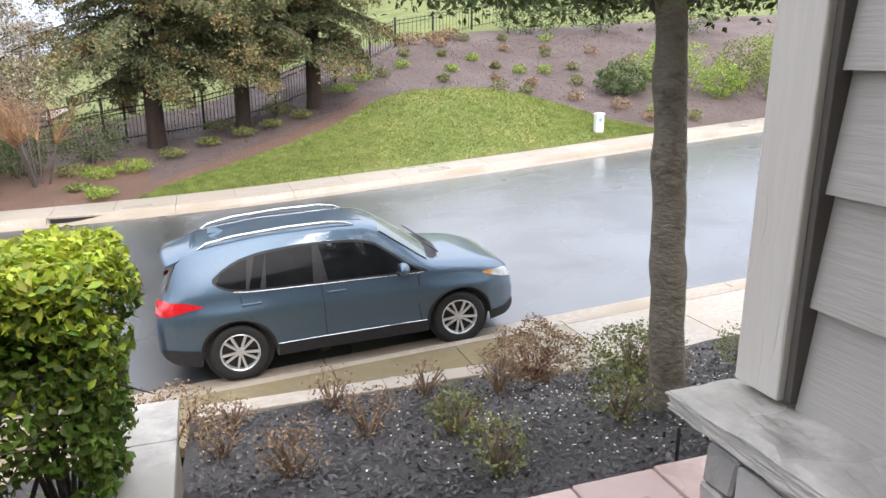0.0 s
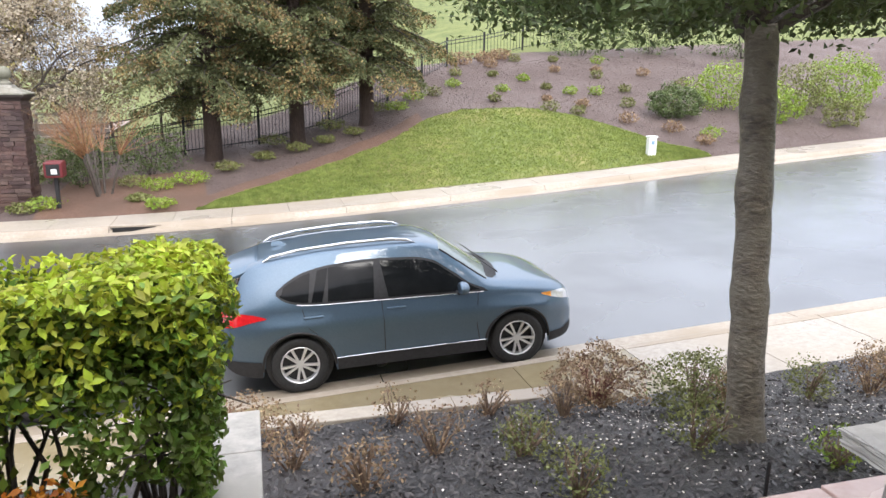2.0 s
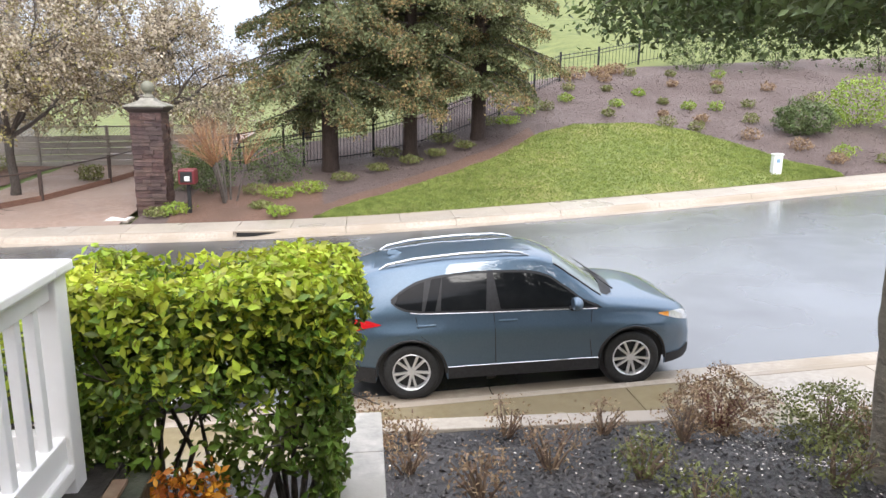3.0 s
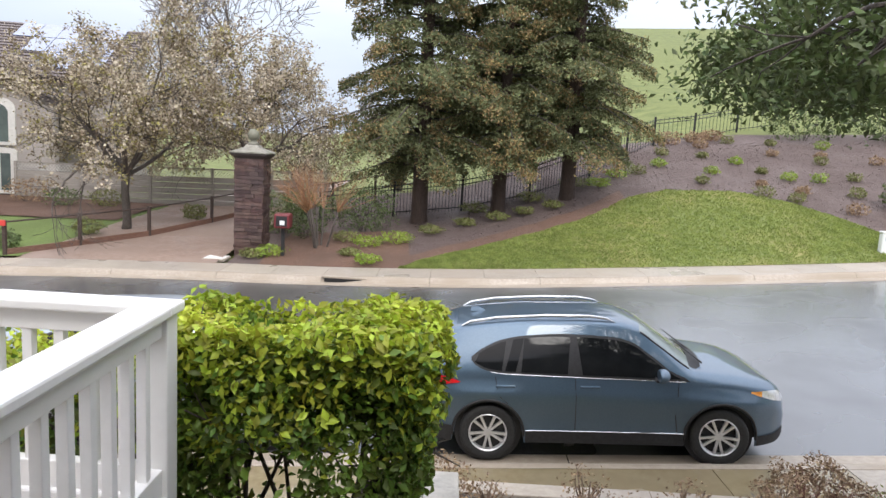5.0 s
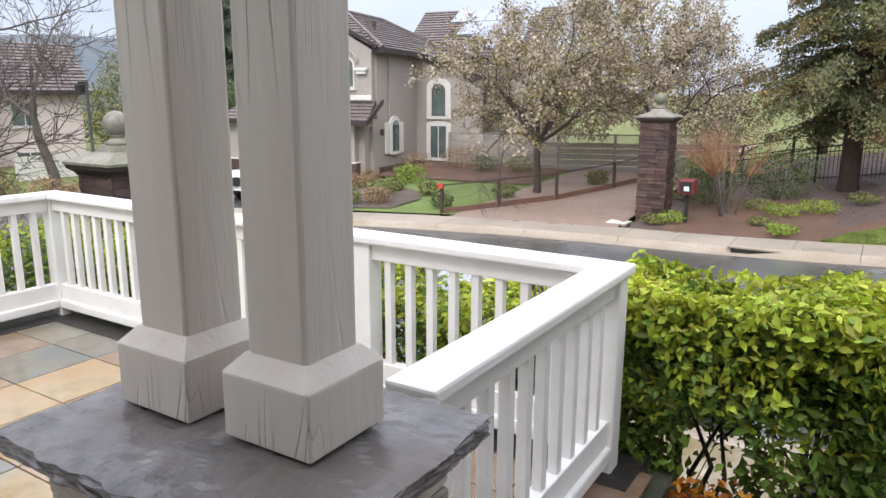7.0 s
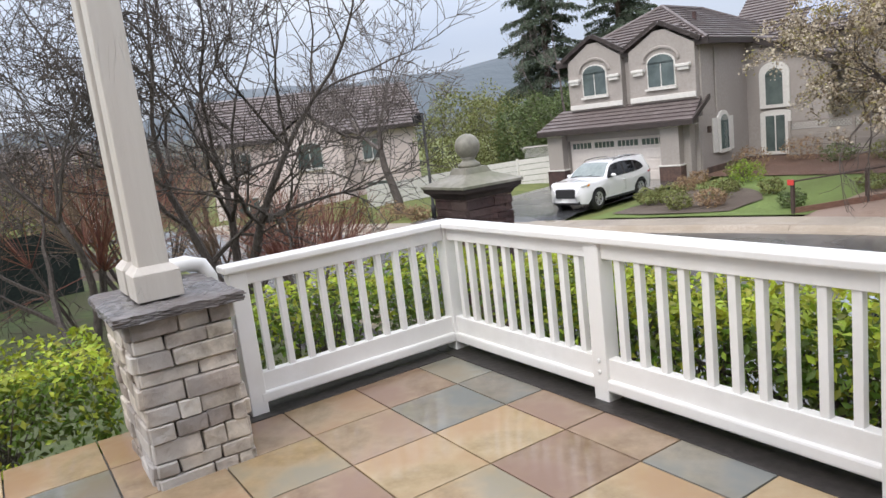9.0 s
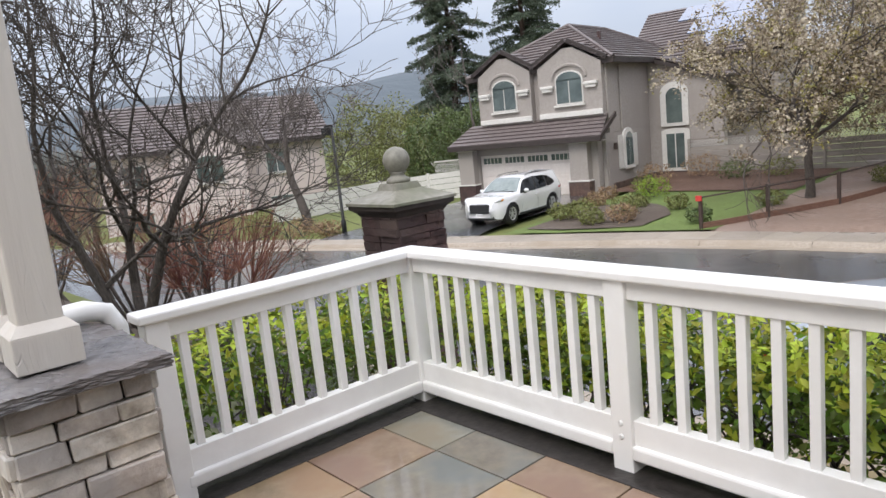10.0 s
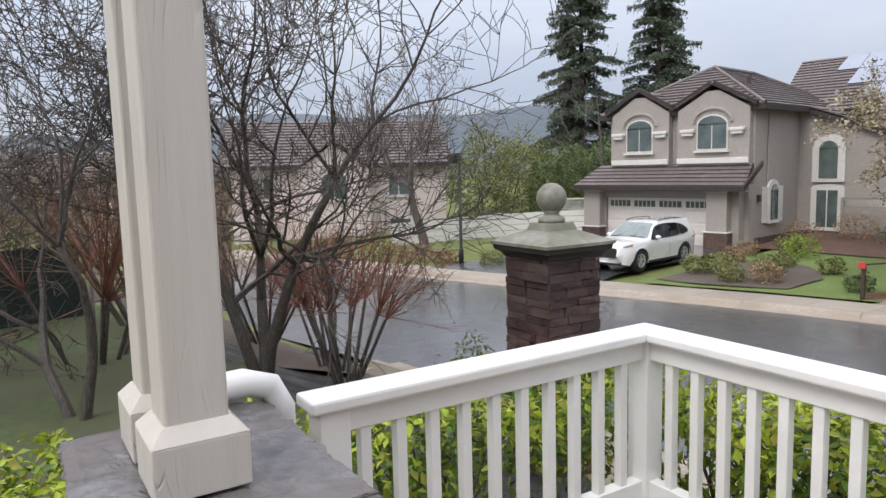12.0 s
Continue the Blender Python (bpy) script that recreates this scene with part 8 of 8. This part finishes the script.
    for i, (x, y, r) in enumerate(((-2.7, 26.2, (1.2, 0.8, 0.85)), (-4.6, 25.4, (0.9, 0.8, 0.9)), (-5.6, 26.5, (1.0, 0.8, 0.8)))):
        shrub("bush", x, y, on_land(x, y), r, "oak", 2600, 0.09, "dark green hedge bush in front of the iron fence", 230 + i, "bark_dark", 8, group="bushes by the fence", inner=0.55)
    nb = [(-16.0, 22.0, 0.55, "dry"), (-16.9, 21.4, 0.5, "olive"), (-17.9, 22.2, 0.65, "olive"), (-18.6, 21.9, 0.55, "olive"), (-16.6, 23.2, 0.6, "olive"), (-17.6, 26.6, 0.7, "lime"), (-18.4, 27.4, 0.6, "olive"), (-19.3, 29.5, 0.8, "dry"), (-13.3, 22.4, 0.45, "oak"),
          (-12.2, 25.2, 0.5, "olive"), (-15.2, 24.4, 0.45, "olive"), (-18.9, 24.4, 0.5, "dry"), (-10.0, 29.5, 0.5, "olive"), (-14.6, 31.4, 0.7, "olive"), (-18.0, 31.4, 0.9, "dry"), (-16.2, 30.9, 0.7, "oak"), (-19.4, 26.0, 0.45, "dry"), (-17.0, 24.6, 0.4, "olive")]
    for i, (x, y, r, leaf) in enumerate(nb):
        shrub("garden_shrub", x, y, on_land(x, y) + 0.04, (r, r, r * 0.62), leaf, 700, 0.10, "rounded garden shrub in the neighbour's front bed", 260 + i, "bark_dark", 5, group="neighbour's shrubs", inner=0.55)
    for i, (x, y, r) in enumerate(((-29.6, 17.0, 0.8), (-31.8, 16.2, 0.9), (-28.4, 17.6, 0.6), (-26.6, 18.9, 0.6), (-34.0, 15.0, 0.9))):
        shrub("garden_shrub", x, y, -2.7, (r, r, r * 0.6), "olive" if i % 2 else "dry", 700, 0.12, "low shrub behind the far pavement", 290 + i, "bark_dark", 5, group="roadside shrubs")
    shrub("bush", -9.55, 6.05, -1.95, (0.58, 0.5, 0.68), "oak", 3200, 0.06, "dark green shrub at the foot of the gate pillar", 300, "bark_dark", 6)
    shrub("orange_shrub", -0.26, 3.62, -0.50, (0.20, 0.14, 0.27), "orange", 900, 0.045, "small orange and yellow leafy shrub under the hedge", 301, "stem_red", 8)


bank_shrubs()


def bed_plants():
    spec = [(1.15, 4.75, 0.26, "dry", 210), (0.75, 5.5, 0.20, "dry", 90), (1.66, 6.45, 0.26, "dry", 120), (1.77, 5.45, 0.28, "dry", 150), (2.27, 5.0, 0.24, "olive", 330), (3.1, 6.1, 0.30, "dry", 200), (2.2, 4.05, 0.24, "olive", 260),
            (3.28, 4.55, 0.26, "olive", 300), (5.0, 6.3, 0.30, "dry", 420), (5.75, 6.2, 0.30, "olive", 420), (6.3, 6.0, 0.34, "dry", 420), (3.75, 3.9, 0.18, "lime", 160), (2.5, 6.4, 0.24, "dry", 120), (6.9, 6.3, 0.32, "dry", 380), (0.85, 6.3, 0.2, "dry", 80), (7.6, 6.4, 0.3, "dry", 300)]
    for i, (x, y, r, leaf, n) in enumerate(spec):
        word = {"dry": "sparse dormant shrub with tan twigs in dark mulch", "olive": "sparse olive-green shrub in dark mulch", "lime": "small fresh green plant in dark mulch"}[leaf]
        shrub("bed_shrub", x, y, near_z(x, y) + 0.02, (r * 0.9, r * 0.9, r * 0.72), leaf, n * 2, 0.032, word, 320 + i, "stem_tan", 11, group="front bed shrubs", inner=0.35)
    shrub("bed_shrub", 3.75, 6.75, near_z(3.75, 6.75), (0.46, 0.40, 0.30), "dry", 4200, 0.036, "rounded clipped shrub with dry tan leaves", 350, "stem_red", 20, group="front bed shrubs", inner=0.6)
    shrub("bed_shrub", 4.75, 6.6, near_z(4.75, 6.6), (0.50, 0.36, 0.32), "olive", 2600, 0.04, "loose olive-green shrub beside the tree trunk", 351, "stem_tan", 18, group="front bed shrubs", inner=0.5)
    shrub("bed_shrub", 0.35, 6.3, -1.5, (0.45, 0.25, 0.28), "dry", 1800, 0.035, "dry tan shrub at the end of the low wall", 352, "stem_red", 14, group="front bed shrubs", inner=0.5)
    rng = np.random.default_rng(9)
    n = 2900
    x = rng.uniform(0.56, 8.5, n)
    y = 2.4 + rng.uniform(0, 1, n) * (np.where(x < 3.3, 6.6, 7.1) - 2.4)
    keep = rng.uniform(size=n) < 0.25 + 0.75 * np.clip((x - 1.8) / 2.0, 0, 1)
    keep &= ~((x > 1.8) & (y < 3.62))
    x, y = x[keep], y[keep]
    z = np.array([near_z(a, b) + 0.045 + 0.035 * noise.noise((a * 2.5, b * 2.5, 0)) for a, b in zip(x, y)])
    chips = leaves("fallen_petals", np.stack([x, y, z], 1), 0.022, stuff_mat("fallen_pale_petal", (0.50, 0.44, 0.38), (0.72, 0.68, 0.62), 20, (0.5, 0.7), 0, 0, island=0.25), None, rng, np.tile(np.array([0, 0, 3.0]), (len(x), 1)), aspect=0.6, spread=0.5)
    tagged(chips, "pale fallen petals scattered on the dark mulch", "petals", kind="stuff")
    n = 16000
    x = rng.uniform(0.56, 8.8, n)
    y = np.where(x > 1.8, 3.62, 2.2) + rng.uniform(0, 1, n) * (np.where(x < 3.3, 6.6, 7.1) - np.where(x > 1.8, 3.62, 2.2))
    z = np.array([near_z(a, b) + 0.03 + 0.035 * noise.noise((a * 2.5, b * 2.5, 0)) for a, b in zip(x, y)])
    bark = leaves("bark_chips", np.stack([x, y, z], 1), 0.055, stuff_mat("wet_bark_chip", (0.020, 0.018, 0.018), (0.085, 0.074, 0.070), 20, (0.3, 0.6), 0, 0, island=0.5), None, rng, np.tile(np.array([0, 0, 1.6]), (n, 1)), aspect=0.4, spread=0.7)
    tagged(bark, "wet dark bark chips covering the front bed", "bark chips", kind="stuff")
    n = 22000
    x = rng.uniform(-1.0, 24.0, n)
    y = np.array([back(a) + u * 14.0 for a, u in zip(x, rng.uniform(0, 1, n))])
    on = np.array([(b > lawn_hi(a) if -0.95 < a < 16.5 else True) for a, b in zip(x, y)])
    x, y = x[on], y[on]
    z = np.array([land_z(a, b) + 0.05 + 0.05 * noise.noise((a * 0.8, b * 0.8, 0)) for a, b in zip(x, y)])
    bark = leaves("bank_bark_chips", np.stack([x, y, z], 1), 0.075, stuff_mat("purple_brown_bark_chip", (0.07, 0.048, 0.044), (0.20, 0.147, 0.132), 20, (0.6, 0.8), 0, 0, island=0.5), None, rng, np.tile(np.array([0, 0, 1.8]), (len(x), 1)), aspect=0.4, spread=0.7)
    tagged(bark, "purple-brown bark chips on the bank", "bark chips", kind="stuff")
    n = 60000
    x = rng.uniform(-0.95, 16.4, n)
    y = np.array([back(a) + u * (lawn_hi(a) - back(a)) for a, u in zip(x, rng.uniform(0, 1, n))])
    z = np.array([land_z(a, b) + 0.03 + smooth(0, 0.5, b - back(a)) * (0.085 + 0.03 * noise.noise((a * 0.5, b * 0.5, 3))) for a, b in zip(x, y)])
    gr = leaves("grass_blades", np.stack([x, y, z], 1), 0.10, M["blade"], None, rng, rng.normal(size=(n, 3)) * np.array([1, 1, 0.15]), aspect=0.25, spread=0.3)
    tagged(gr, "short green lawn grass blades", "grass", kind="stuff")


bed_plants()
